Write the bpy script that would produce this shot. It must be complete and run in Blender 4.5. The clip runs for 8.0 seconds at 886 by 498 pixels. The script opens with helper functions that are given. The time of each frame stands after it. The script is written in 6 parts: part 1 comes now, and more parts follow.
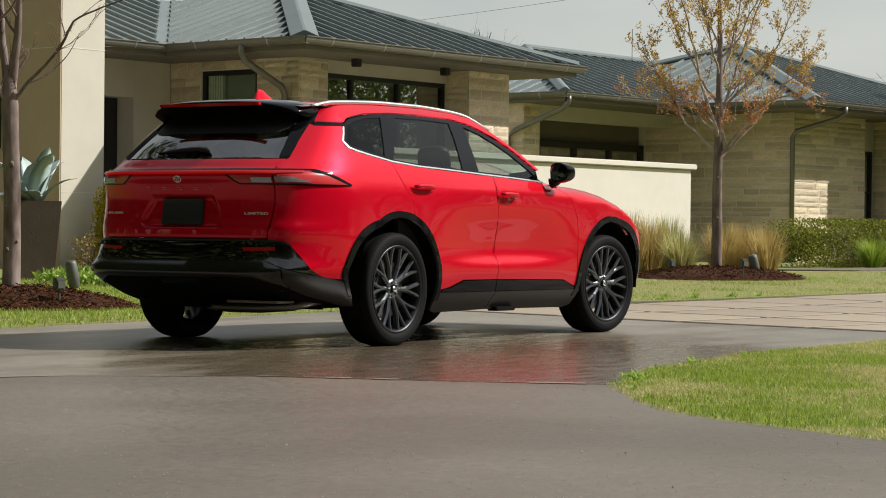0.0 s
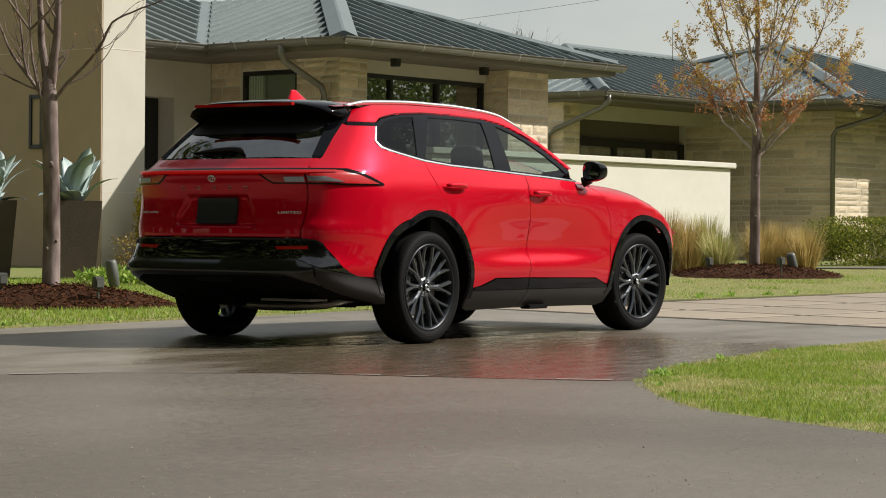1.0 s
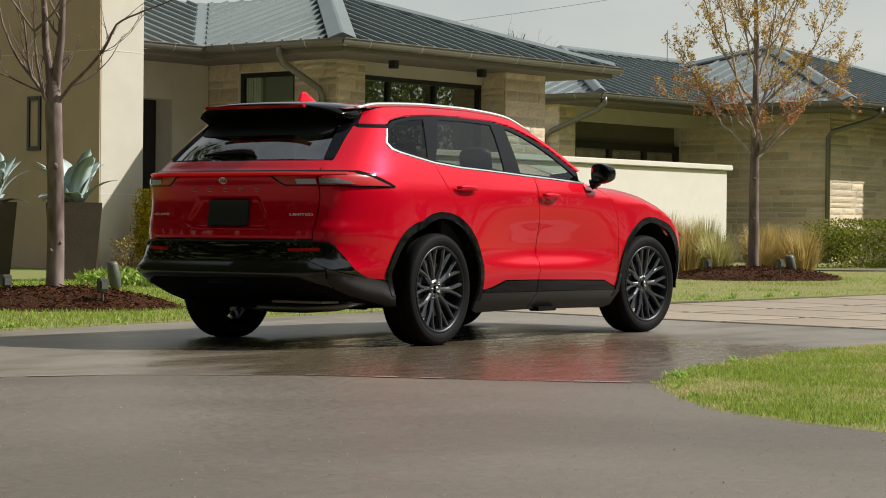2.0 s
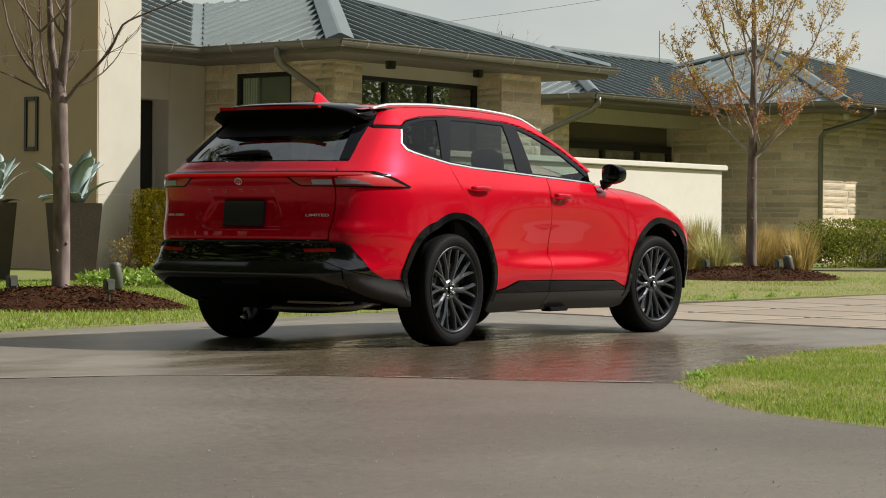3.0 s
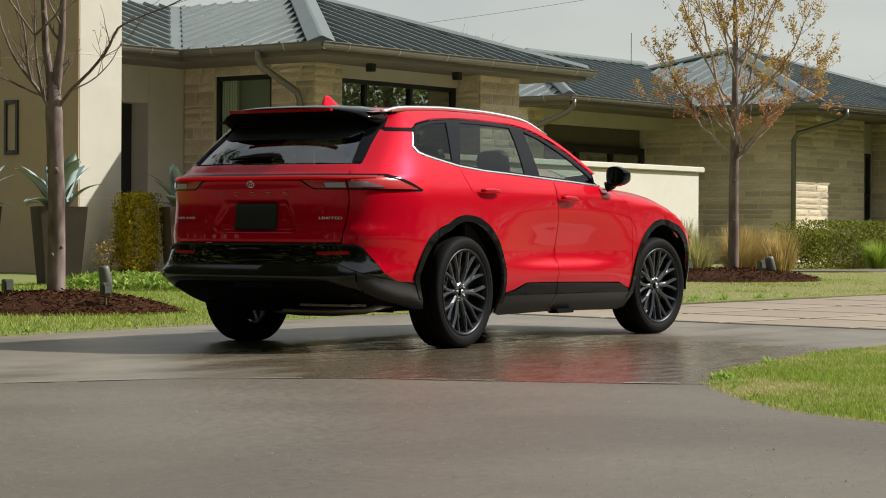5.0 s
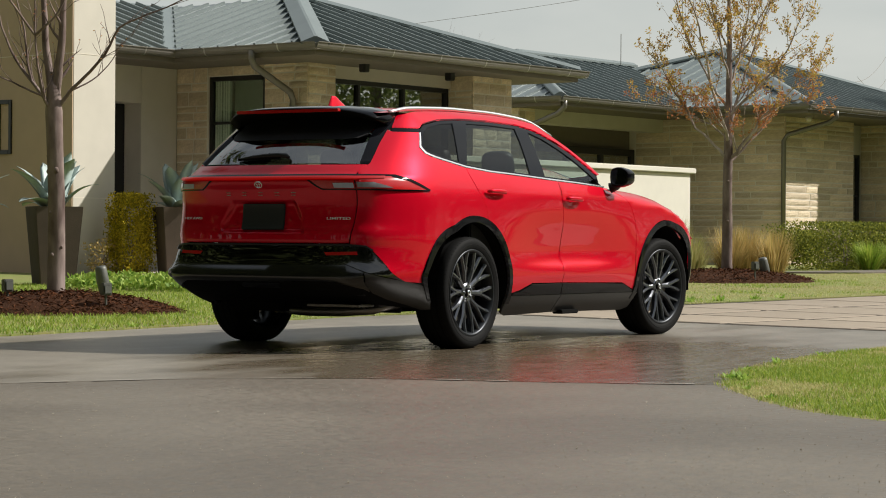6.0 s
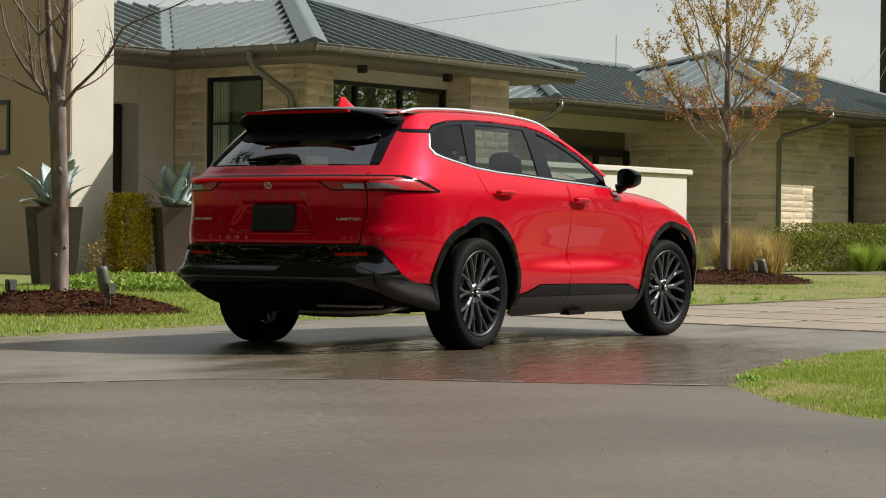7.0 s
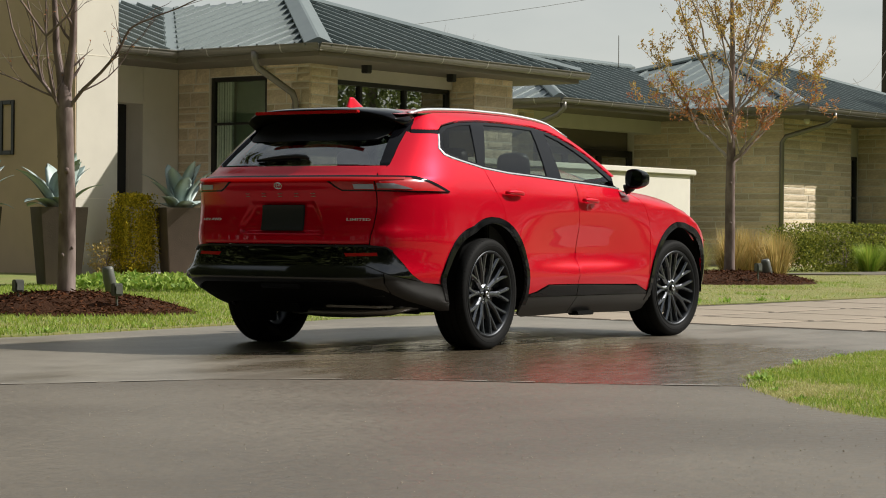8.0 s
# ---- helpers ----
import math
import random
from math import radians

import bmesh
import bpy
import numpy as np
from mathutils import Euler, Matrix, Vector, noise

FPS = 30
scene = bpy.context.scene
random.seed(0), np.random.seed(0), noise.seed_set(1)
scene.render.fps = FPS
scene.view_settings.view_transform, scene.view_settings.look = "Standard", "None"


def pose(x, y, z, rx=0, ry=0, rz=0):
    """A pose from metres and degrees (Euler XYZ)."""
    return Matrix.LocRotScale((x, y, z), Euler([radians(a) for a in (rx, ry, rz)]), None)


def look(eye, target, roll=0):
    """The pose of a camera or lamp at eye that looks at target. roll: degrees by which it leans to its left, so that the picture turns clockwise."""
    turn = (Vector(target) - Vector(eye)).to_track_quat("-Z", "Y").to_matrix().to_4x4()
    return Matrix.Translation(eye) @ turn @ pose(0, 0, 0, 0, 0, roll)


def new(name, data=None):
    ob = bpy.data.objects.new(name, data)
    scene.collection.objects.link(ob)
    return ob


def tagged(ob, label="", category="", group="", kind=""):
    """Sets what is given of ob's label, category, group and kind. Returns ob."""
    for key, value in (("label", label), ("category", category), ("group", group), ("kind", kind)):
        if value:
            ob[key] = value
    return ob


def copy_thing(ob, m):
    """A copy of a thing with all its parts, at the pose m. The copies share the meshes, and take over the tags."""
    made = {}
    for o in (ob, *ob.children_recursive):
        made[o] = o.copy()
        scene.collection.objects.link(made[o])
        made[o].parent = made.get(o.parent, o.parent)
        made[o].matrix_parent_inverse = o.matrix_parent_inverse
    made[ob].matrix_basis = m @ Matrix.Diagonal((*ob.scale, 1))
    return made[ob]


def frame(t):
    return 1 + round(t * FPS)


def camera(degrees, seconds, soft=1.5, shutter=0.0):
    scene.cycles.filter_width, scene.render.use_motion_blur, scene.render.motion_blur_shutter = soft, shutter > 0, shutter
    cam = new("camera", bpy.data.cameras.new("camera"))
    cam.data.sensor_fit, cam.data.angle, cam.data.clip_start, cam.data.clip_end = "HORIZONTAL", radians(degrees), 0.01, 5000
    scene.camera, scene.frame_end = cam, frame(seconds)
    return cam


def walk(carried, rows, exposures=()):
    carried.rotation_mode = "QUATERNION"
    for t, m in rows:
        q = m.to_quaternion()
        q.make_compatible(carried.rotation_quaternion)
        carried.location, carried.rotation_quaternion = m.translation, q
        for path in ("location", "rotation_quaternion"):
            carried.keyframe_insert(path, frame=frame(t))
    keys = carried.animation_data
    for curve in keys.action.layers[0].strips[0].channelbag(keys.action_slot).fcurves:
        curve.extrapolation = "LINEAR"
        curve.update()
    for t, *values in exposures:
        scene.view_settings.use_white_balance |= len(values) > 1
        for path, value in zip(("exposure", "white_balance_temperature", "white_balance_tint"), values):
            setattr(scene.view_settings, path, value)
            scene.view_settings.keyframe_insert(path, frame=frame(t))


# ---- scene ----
cam = camera(22.3, 8.0, soft=1.0)
PATH = [
    (0, (-12.083, -8.991, 0.733), (-10.398, -7.913, 0.719), 0.6),
    (0.2, (-12.083, -8.991, 0.733), (-10.398, -7.913, 0.719), 0.6),
    (0.3, (-12.112, -9.171, 0.738), (-10.452, -8.056, 0.721), 0.5),
    (0.5, (-12.125, -9.165, 0.731), (-10.465, -8.05, 0.716), 0.5),
    (1, (-12.143, -9.127, 0.729), (-10.48, -8.016, 0.714), 0.5),
    (1.5, (-12.18, -9.076, 0.73), (-10.514, -7.969, 0.716), 0.5),
    (3, (-12.361, -8.854, 0.73), (-10.684, -7.764, 0.717), 0.5),
    (3.5, (-12.43, -8.786, 0.73), (-10.748, -7.703, 0.718), 0.4),
    (4, (-12.47, -8.714, 0.727), (-10.784, -7.639, 0.716), 0.5),
    (4.5, (-12.518, -8.644, 0.729), (-10.826, -7.578, 0.718), 0.4),
    (6, (-12.67, -8.449, 0.727), (-10.964, -7.404, 0.717), 0.4),
    (6.5, (-12.708, -8.394, 0.726), (-10.999, -7.355, 0.716), 0.5),
    (7, (-12.747, -8.343, 0.725), (-11.037, -7.307, 0.716), 0.5),
    (7.5, (-12.77, -8.307, 0.726), (-11.059, -7.271, 0.717), 0.5),
    (8, (-12.793, -8.3, 0.727), (-11.083, -7.264, 0.718), 0.5),
]
walk(cam, [(t, look(e, a, r)) for t, e, a, r in PATH])

# ---- light ----
SUN_AZ, SUN_EL = radians(-48.0), radians(41.0)
to_sun = Vector((math.cos(SUN_AZ) * math.cos(SUN_EL), math.sin(SUN_AZ) * math.cos(SUN_EL), math.sin(SUN_EL)))
world = bpy.data.worlds.new("sky")
scene.world = world
world.use_nodes = True
wn, wl = world.node_tree.nodes, world.node_tree.links
wn.clear()
w_out, w_bg = wn.new("ShaderNodeOutputWorld"), wn.new("ShaderNodeBackground")
w_sky = wn.new("ShaderNodeTexSky")
w_sky.sky_type, w_sky.sun_disc, w_sky.sun_elevation, w_sky.sun_rotation = "NISHITA", False, SUN_EL, radians(90) - SUN_AZ
w_co, w_map, w_noise, w_ramp, w_mix = (wn.new("ShaderNode" + k) for k in ("TexCoord", "Mapping", "TexNoise", "ValToRGB", "MixRGB"))
w_map.inputs["Scale"].default_value = (1, 1, 3.2)
w_noise.inputs["Scale"].default_value, w_noise.inputs["Detail"].default_value = 2.6, 6
w_cloud = wn.new("ShaderNodeValToRGB")
w_ramp.color_ramp.elements[0].position, w_ramp.color_ramp.elements[0].color = 0.30, (0.72, 0.72, 0.72, 1)
w_ramp.color_ramp.elements[1].position, w_ramp.color_ramp.elements[1].color = 0.62, (0.97, 0.97, 0.97, 1)
w_cloud.color_ramp.elements[0].position, w_cloud.color_ramp.elements[0].color = 0.30, (3.3, 3.42, 3.22, 1)
w_cloud.color_ramp.elements[1].position, w_cloud.color_ramp.elements[1].color = 0.70, (5.9, 6.0, 5.6, 1)
wl.new(w_co.outputs["Generated"], w_map.inputs["Vector"])
wl.new(w_map.outputs["Vector"], w_noise.inputs["Vector"])
wl.new(w_noise.outputs["Fac"], w_ramp.inputs["Fac"])
wl.new(w_noise.outputs["Fac"], w_cloud.inputs["Fac"])
w_sep, w_thin, w_mul = wn.new("ShaderNodeSeparateXYZ"), wn.new("ShaderNodeMapRange"), wn.new("ShaderNodeMath")
w_thin.inputs["From Min"].default_value, w_thin.inputs["From Max"].default_value = 0.25, 0.85
w_thin.inputs["To Min"].default_value, w_thin.inputs["To Max"].default_value = 1.0, 0.6
w_mul.operation = "MULTIPLY"
wl.new(w_co.outputs["Generated"], w_sep.inputs["Vector"])
wl.new(w_sep.outputs["Z"], w_thin.inputs["Value"])
wl.new(w_ramp.outputs["Color"], w_mul.inputs[0])
wl.new(w_thin.outputs["Result"], w_mul.inputs[1])
wl.new(w_mul.outputs[0], w_mix.inputs["Fac"])
wl.new(w_sky.outputs["Color"], w_mix.inputs["Color1"])
wl.new(w_cloud.outputs["Color"], w_mix.inputs["Color2"])
wl.new(w_mix.outputs["Color"], w_bg.inputs["Color"])
w_bg.inputs["Strength"].default_value = 0.108
wl.new(w_bg.outputs["Background"], w_out.inputs["Surface"])
sun = new("sun", bpy.data.lights.new("sun", "SUN"))
sun.data.energy, sun.data.angle, sun.data.color = 4.8, radians(0.6), (1.0, 0.955, 0.88)
sun.matrix_world = look((30, -20, 40), Vector((30, -20, 40)) - to_sun)
scene.view_settings.exposure = 0.22


# ---- materials ----
def mat(name, color, rough=0.6, metal=0.0, dark=None, scale=8.0, amount=0.35, bump=0.0, bump_scale=60.0, coat=0.0, rough_var=0.0, spread=0.0, stretch=(1, 1, 1), spec=0.5, patch=0.0):
    """A node material: two scales of colour variation, relief and uneven gloss. spread varies it from object to object."""
    m = bpy.data.materials.new(name)
    m.use_nodes = True
    t = m.node_tree
    b = t.nodes["Principled BSDF"]
    b.inputs["Roughness"].default_value, b.inputs["Metallic"].default_value = rough, metal
    b.inputs["Coat Weight"].default_value, b.inputs["Coat Roughness"].default_value = coat, 0.012
    b.inputs["Specular IOR Level"].default_value = spec
    dark = dark or tuple(c * 0.6 for c in color)
    co, mp = t.nodes.new("ShaderNodeTexCoord"), t.nodes.new("ShaderNodeMapping")
    mp.inputs["Scale"].default_value = stretch
    t.links.new(co.outputs["Object"], mp.inputs["Vector"])

    def grain(sc, det):
        n = t.nodes.new("ShaderNodeTexNoise")
        n.inputs["Scale"].default_value, n.inputs["Detail"].default_value = sc, det
        t.links.new(mp.outputs["Vector"], n.inputs["Vector"])
        return n.outputs["Fac"]

    big, fine = grain(scale * 0.18, 4), grain(scale, 6)
    add = t.nodes.new("ShaderNodeMath")
    add.operation = "ADD"
    t.links.new(big, add.inputs[0])
    t.links.new(fine, add.inputs[1])
    rg = t.nodes.new("ShaderNodeMapRange")
    rg.inputs["From Min"].default_value, rg.inputs["From Max"].default_value = 0.70, 1.30
    rg.inputs["To Min"].default_value, rg.inputs["To Max"].default_value = amount, 0.0
    t.links.new(add.outputs[0], rg.inputs["Value"])
    mix = t.nodes.new("ShaderNodeMixRGB")
    mix.inputs["Color1"].default_value, mix.inputs["Color2"].default_value = (*color, 1), (*dark, 1)
    t.links.new(rg.outputs["Result"], mix.inputs["Fac"])
    out = mix.outputs["Color"]
    if patch:
        pr, pm = t.nodes.new("ShaderNodeMapRange"), t.nodes.new("ShaderNodeMixRGB")
        pr.inputs["From Min"].default_value, pr.inputs["From Max"].default_value = 0.38, 0.62
        pr.inputs["To Min"].default_value, pr.inputs["To Max"].default_value = 0.0, 1.0
        pm.blend_type = "MULTIPLY"
        pm.inputs["Color2"].default_value = (1 - patch, 1 - patch * 1.05, 1 - patch * 1.1, 1)
        t.links.new(grain(0.55, 5), pr.inputs["Value"])
        t.links.new(pr.outputs["Result"], pm.inputs["Fac"])
        t.links.new(out, pm.inputs["Color1"])
        out = pm.outputs["Color"]
    if spread:
        info, hsv, vr = t.nodes.new("ShaderNodeObjectInfo"), t.nodes.new("ShaderNodeHueSaturation"), t.nodes.new("ShaderNodeMapRange")
        vr.inputs["To Min"].default_value, vr.inputs["To Max"].default_value = 1 - spread, 1 + spread
        t.links.new(info.outputs["Random"], vr.inputs["Value"])
        t.links.new(vr.outputs["Result"], hsv.inputs["Value"])
        t.links.new(out, hsv.inputs["Color"])
        out = hsv.outputs["Color"]
    t.links.new(out, b.inputs["Base Color"])
    if rough_var:
        rr = t.nodes.new("ShaderNodeMapRange")
        rr.inputs["From Min"].default_value, rr.inputs["From Max"].default_value = 0.35, 0.65
        rr.inputs["To Min"].default_value, rr.inputs["To Max"].default_value = max(0.02, rough - rough_var), min(1, rough + rough_var)
        t.links.new(big, rr.inputs["Value"])
        t.links.new(rr.outputs["Result"], b.inputs["Roughness"])
    if bump:
        bp = t.nodes.new("ShaderNodeBump")
        bp.inputs["Strength"].default_value, bp.inputs["Distance"].default_value = bump, 0.02
        t.links.new(grain(bump_scale, 5), bp.inputs["Height"])
        t.links.new(bp.outputs["Normal"], b.inputs["Normal"])
    return m


def glass_mat(name, tint, ior=1.45, rough=0.0):
    """Thin glass: a mirror-like skin over a clear tinted sheet."""
    m = bpy.data.materials.new(name)
    m.use_nodes = True
    t = m.node_tree
    t.nodes.clear()
    o, mx, tr, gl, lw, pw, ma = (t.nodes.new("ShaderNode" + k) for k in ("OutputMaterial", "MixShader", "BsdfTransparent", "BsdfGlossy", "LayerWeight", "Math", "Math"))
    f0 = ((ior - 1) / (ior + 1)) ** 2
    tr.inputs["Color"].default_value = (*tint, 1)
    gl.inputs["Roughness"].default_value, lw.inputs["Blend"].default_value = rough, 0.5
    pw.operation, pw.inputs[1].default_value = "POWER", 5.0
    ma.operation, ma.inputs[1].default_value, ma.inputs[2].default_value = "MULTIPLY_ADD", 1 - f0, f0
    t.links.new(lw.outputs["Facing"], pw.inputs[0])
    t.links.new(pw.outputs[0], ma.inputs[0])
    t.links.new(ma.outputs[0], mx.inputs["Fac"])
    t.links.new(tr.outputs["BSDF"], mx.inputs[1])
    t.links.new(gl.outputs["BSDF"], mx.inputs[2])
    t.links.new(mx.outputs["Shader"], o.inputs["Surface"])
    return m


M_STUCCO = mat("cream_stucco", (0.625, 0.585, 0.505), 0.85, scale=3, amount=0.25, bump=0.12, bump_scale=180)
M_STONE = mat("limestone", (0.80, 0.67, 0.49), 0.85, dark=(0.46, 0.36, 0.24), scale=9, amount=0.8, bump=0.35, bump_scale=30, spread=0.22)
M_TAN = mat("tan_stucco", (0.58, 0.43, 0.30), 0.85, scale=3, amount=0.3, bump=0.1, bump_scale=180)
M_JOINT = mat("mortar", (0.80, 0.74, 0.63), 0.9, bump=0.2)
M_COPING = mat("cast_stone", (0.72, 0.685, 0.605), 0.8, scale=5, amount=0.2, bump=0.1)
M_ROOF = mat("standing_seam_metal", (0.185, 0.218, 0.216), 0.48, metal=0.2, spec=0.35, scale=2, amount=0.3, rough_var=0.1)
M_GUTTER = mat("bronze_gutter", (0.22, 0.205, 0.18), 0.4, metal=0.4, scale=4, amount=0.4)
# Paler than the gutter: the straps' bright glints are put into their colour.
M_STRAP = mat("pale_metal_strap", (0.50, 0.49, 0.45), 0.35, metal=0.7, amount=0.2)
M_SOFFIT = mat("dark_soffit", (0.19, 0.165, 0.135), 0.7)
M_FRAME = mat("black_window_frame", (0.018, 0.018, 0.018), 0.4)
M_GLASS = glass_mat("window_glass", (0.62, 0.68, 0.63), 4.4)
M_CLEARGLASS = glass_mat("clear_window_glass", (0.74, 0.82, 0.75), 2.3)
M_CURTAIN = mat("pale_curtain", (0.86, 0.88, 0.80), 0.9)
M_INSIDE = mat("interior_wall", (0.45, 0.44, 0.38), 0.9)
M_GRASS_SOIL = mat("lawn_soil", (0.17, 0.22, 0.045), 0.95, dark=(0.24, 0.19, 0.08), scale=3, amount=0.8, bump=0.6, bump_scale=40)
M_ASPHALT = mat("asphalt", (0.195, 0.166, 0.128), 0.50, spec=0.45, dark=(0.085, 0.071, 0.053), scale=120, amount=0.7, rough_var=0.10, patch=0.28)
M_CONCRETE = mat("damp_concrete", (0.275, 0.245, 0.198), 0.40, dark=(0.165, 0.146, 0.116), scale=26, amount=0.7, bump=0.15, bump_scale=90, patch=0.25)


def wet_concrete(m):
    """Darker, mirror-like where a film of water stands: one broad patch beside the car and scattered damp streaks."""
    t = m.node_tree
    b = t.nodes["Principled BSDF"]
    co = t.nodes.new("ShaderNodeTexCoord")

    def node(kind, **values):
        n = t.nodes.new("ShaderNode" + kind)
        for k, v in values.items():
            n.inputs[k].default_value = v
        return n
    mp = node("Mapping", Rotation=(0, 0, radians(-31)), Scale=(0.5, 1.7, 1))
    t.links.new(co.outputs["Object"], mp.inputs["Vector"])
    n1 = node("TexNoise", Scale=1.1, Detail=5.0)
    t.links.new(mp.outputs["Vector"], n1.inputs["Vector"])
    mp2 = node("Mapping", Location=(-0.85, -2.15, 0), Rotation=(0, 0, radians(31)), Scale=(3.4, 2.1, 1))
    mp2.vector_type = "TEXTURE"
    t.links.new(co.outputs["Object"], mp2.inputs["Vector"])
    ln = t.nodes.new("ShaderNodeVectorMath")
    ln.operation = "LENGTH"
    t.links.new(mp2.outputs["Vector"], ln.inputs[0])
    near = node("MapRange", **{"From Min": 0.45, "From Max": 1.25, "To Min": 0.62, "To Max": 0.0})
    t.links.new(ln.outputs["Value"], near.inputs["Value"])
    add = t.nodes.new("ShaderNodeMath")
    t.links.new(near.outputs["Result"], add.inputs[0])
    t.links.new(n1.outputs["Fac"], add.inputs[1])
    wet = node("MapRange", **{"From Min": 0.50, "From Max": 0.82})
    t.links.new(add.outputs[0], wet.inputs["Value"])
    mp3 = node("Mapping", Rotation=(0, 0, radians(-31)), Scale=(2.2, 7.0, 1))
    t.links.new(co.outputs["Object"], mp3.inputs["Vector"])
    n2 = node("TexNoise", Scale=1.5, Detail=4.0)
    t.links.new(mp3.outputs["Vector"], n2.inputs["Vector"])
    film = node("MapRange", **{"From Min": 0.35, "From Max": 0.65, "To Min": 0.31, "To Max": 0.18})
    t.links.new(n2.outputs["Fac"], film.inputs["Value"])
    rg = node("MapRange", **{"To Min": 0.42})
    t.links.new(film.outputs["Result"], rg.inputs["To Max"])
    t.links.new(wet.outputs["Result"], rg.inputs["Value"])
    t.links.new(rg.outputs["Result"], b.inputs["Roughness"])
    old = b.inputs["Base Color"].links[0].from_socket
    mix = t.nodes.new("ShaderNodeMixRGB")
    mix.blend_type = "MULTIPLY"
    mix.inputs["Color2"].default_value = (0.47, 0.42, 0.35, 1)
    t.links.new(wet.outputs["Result"], mix.inputs["Fac"])
    t.links.new(old, mix.inputs["Color1"])
    t.links.new(mix.outputs["Color"], b.inputs["Base Color"])
    bp = next(n for n in t.nodes if n.type == "BUMP")
    st = node("MapRange", **{"To Min": 0.08, "To Max": 0.008})
    t.links.new(wet.outputs["Result"], st.inputs["Value"])
    t.links.new(st.outputs["Result"], bp.inputs["Strength"])


wet_concrete(M_CONCRETE)
M_PAVER = mat("sandstone_paver", (0.36, 0.295, 0.22), 0.75, scale=5, amount=0.4, bump=0.2, spread=0.12)
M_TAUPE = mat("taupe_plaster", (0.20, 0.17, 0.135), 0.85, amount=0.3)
M_BOUNCE_SLAB = mat("pale_bounce_slab", (0.58, 0.53, 0.45), 0.8, scale=12, amount=0.3)
M_PAVER_BED = mat("dark_paver_joint", (0.085, 0.075, 0.06), 0.9, spec=0.1)
M_MULCH = mat("bark_mulch", (0.06, 0.026, 0.013), 0.95, spec=0.1, scale=20, amount=0.7, bump=0.8, bump_scale=60)
M_RED = mat("red_paint", (0.60, 0.001, 0.017), 0.36, metal=0.35, amount=0.04, coat=0.68, spec=0.03)
M_BLACK = mat("gloss_black", (0.003, 0.003, 0.004), 0.05, amount=0.1, spec=0.2)
M_PIANO = mat("piano_black_bumper_band", (0.003, 0.003, 0.003), 0.03, amount=0.1, spec=1.0)
M_PLASTIC = mat("satin_black_plastic", (0.013, 0.0125, 0.012), 0.34, spec=0.4, amount=0.2, bump=0.01, bump_scale=400)
M_BUMPER = mat("semi_gloss_black_bumper", (0.004, 0.004, 0.0045), 0.20, spec=0.8, amount=0.2)
M_TYRE = mat("tyre_rubber", (0.009, 0.009, 0.009), 0.7, spec=0.10, amount=0.4, scale=30)
M_BARK_PALE = mat("pale_grey_bark", (0.54, 0.48, 0.44), 0.9, spec=0.1, dark=(0.13, 0.08, 0.065), scale=14, amount=0.8, bump=0.12, bump_scale=40, stretch=(1, 1, 0.35))
M_POLE = mat("dark_weathered_wood", (0.05, 0.042, 0.035), 0.9, spec=0.1, stretch=(1, 1, 0.2))
M_BARK = mat("grey_bark", (0.33, 0.265, 0.24), 0.9, spec=0.1, dark=(0.045, 0.022, 0.018), scale=14, amount=0.8, bump=0.14, bump_scale=40, stretch=(1, 1, 0.35))


# ---- building helpers ----
def place(ob, parent):
    if parent is not None:
        ob.parent = parent
    return ob


def part(name, bm, material, parent=None, label="", smooth=False):
    """Links a bmesh as one mesh object under a thing or a part."""
    me = bpy.data.meshes.new(name)
    bm.to_mesh(me)
    bm.free()
    me.materials.append(material)
    if smooth:
        me.shade_smooth()
    ob = place(new(name, me), parent)
    if label:
        tagged(ob, label)
    return ob


def thing(name, label, category, group="", at=None, kind=""):
    ob = tagged(new(name), label, category, group, kind)
    if at is not None:
        ob.matrix_world = at
    return ob


def box(bm, x0, x1, y0, y1, z0, z1, bevel=0.0):
    v = [bm.verts.new(p) for p in ((x0, y0, z0), (x1, y0, z0), (x1, y1, z0), (x0, y1, z0), (x0, y0, z1), (x1, y0, z1), (x1, y1, z1), (x0, y1, z1))]
    fs = [bm.faces.new([v[i] for i in q]) for q in ((3, 2, 1, 0), (4, 5, 6, 7), (0, 1, 5, 4), (1, 2, 6, 5), (2, 3, 7, 6), (3, 0, 4, 7))]
    if bevel:
        bmesh.ops.bevel(bm, geom=list({e for f in fs for e in f.edges}), offset=bevel, segments=2, affect="EDGES")
    return bm


def boxed(*args, **kw):
    return box(bmesh.new(), *args, **kw)


def tube(bm, pts, radii, sides=8, cap=True):
    """A round tube along points; one radius, or one for each point."""
    pts = [Vector(p) for p in pts]
    radii = [radii] * len(pts) if isinstance(radii, (int, float)) else radii
    rings, side = [], None
    for i, p in enumerate(pts):
        d = (pts[min(i + 1, len(pts) - 1)] - pts[max(i - 1, 0)]).normalized()
        if side is None:
            side = d.orthogonal().normalized()
        side = (side - d * side.dot(d)).normalized()
        up = d.cross(side)
        rings.append([bm.verts.new(p + (side * math.cos(a) + up * math.sin(a)) * radii[i]) for a in (2 * math.pi * k / sides for k in range(sides))])
    for r0, r1 in zip(rings, rings[1:]):
        for k in range(sides):
            bm.faces.new((r0[k], r0[(k + 1) % sides], r1[(k + 1) % sides], r1[k]))
    if cap:
        bm.faces.new(rings[0][::-1])
        bm.faces.new(rings[-1])
    return bm


def smoothstep(a, b, v):
    v = min(1.0, max(0.0, (v - a) / (b - a)))
    return v * v * (3 - 2 * v)


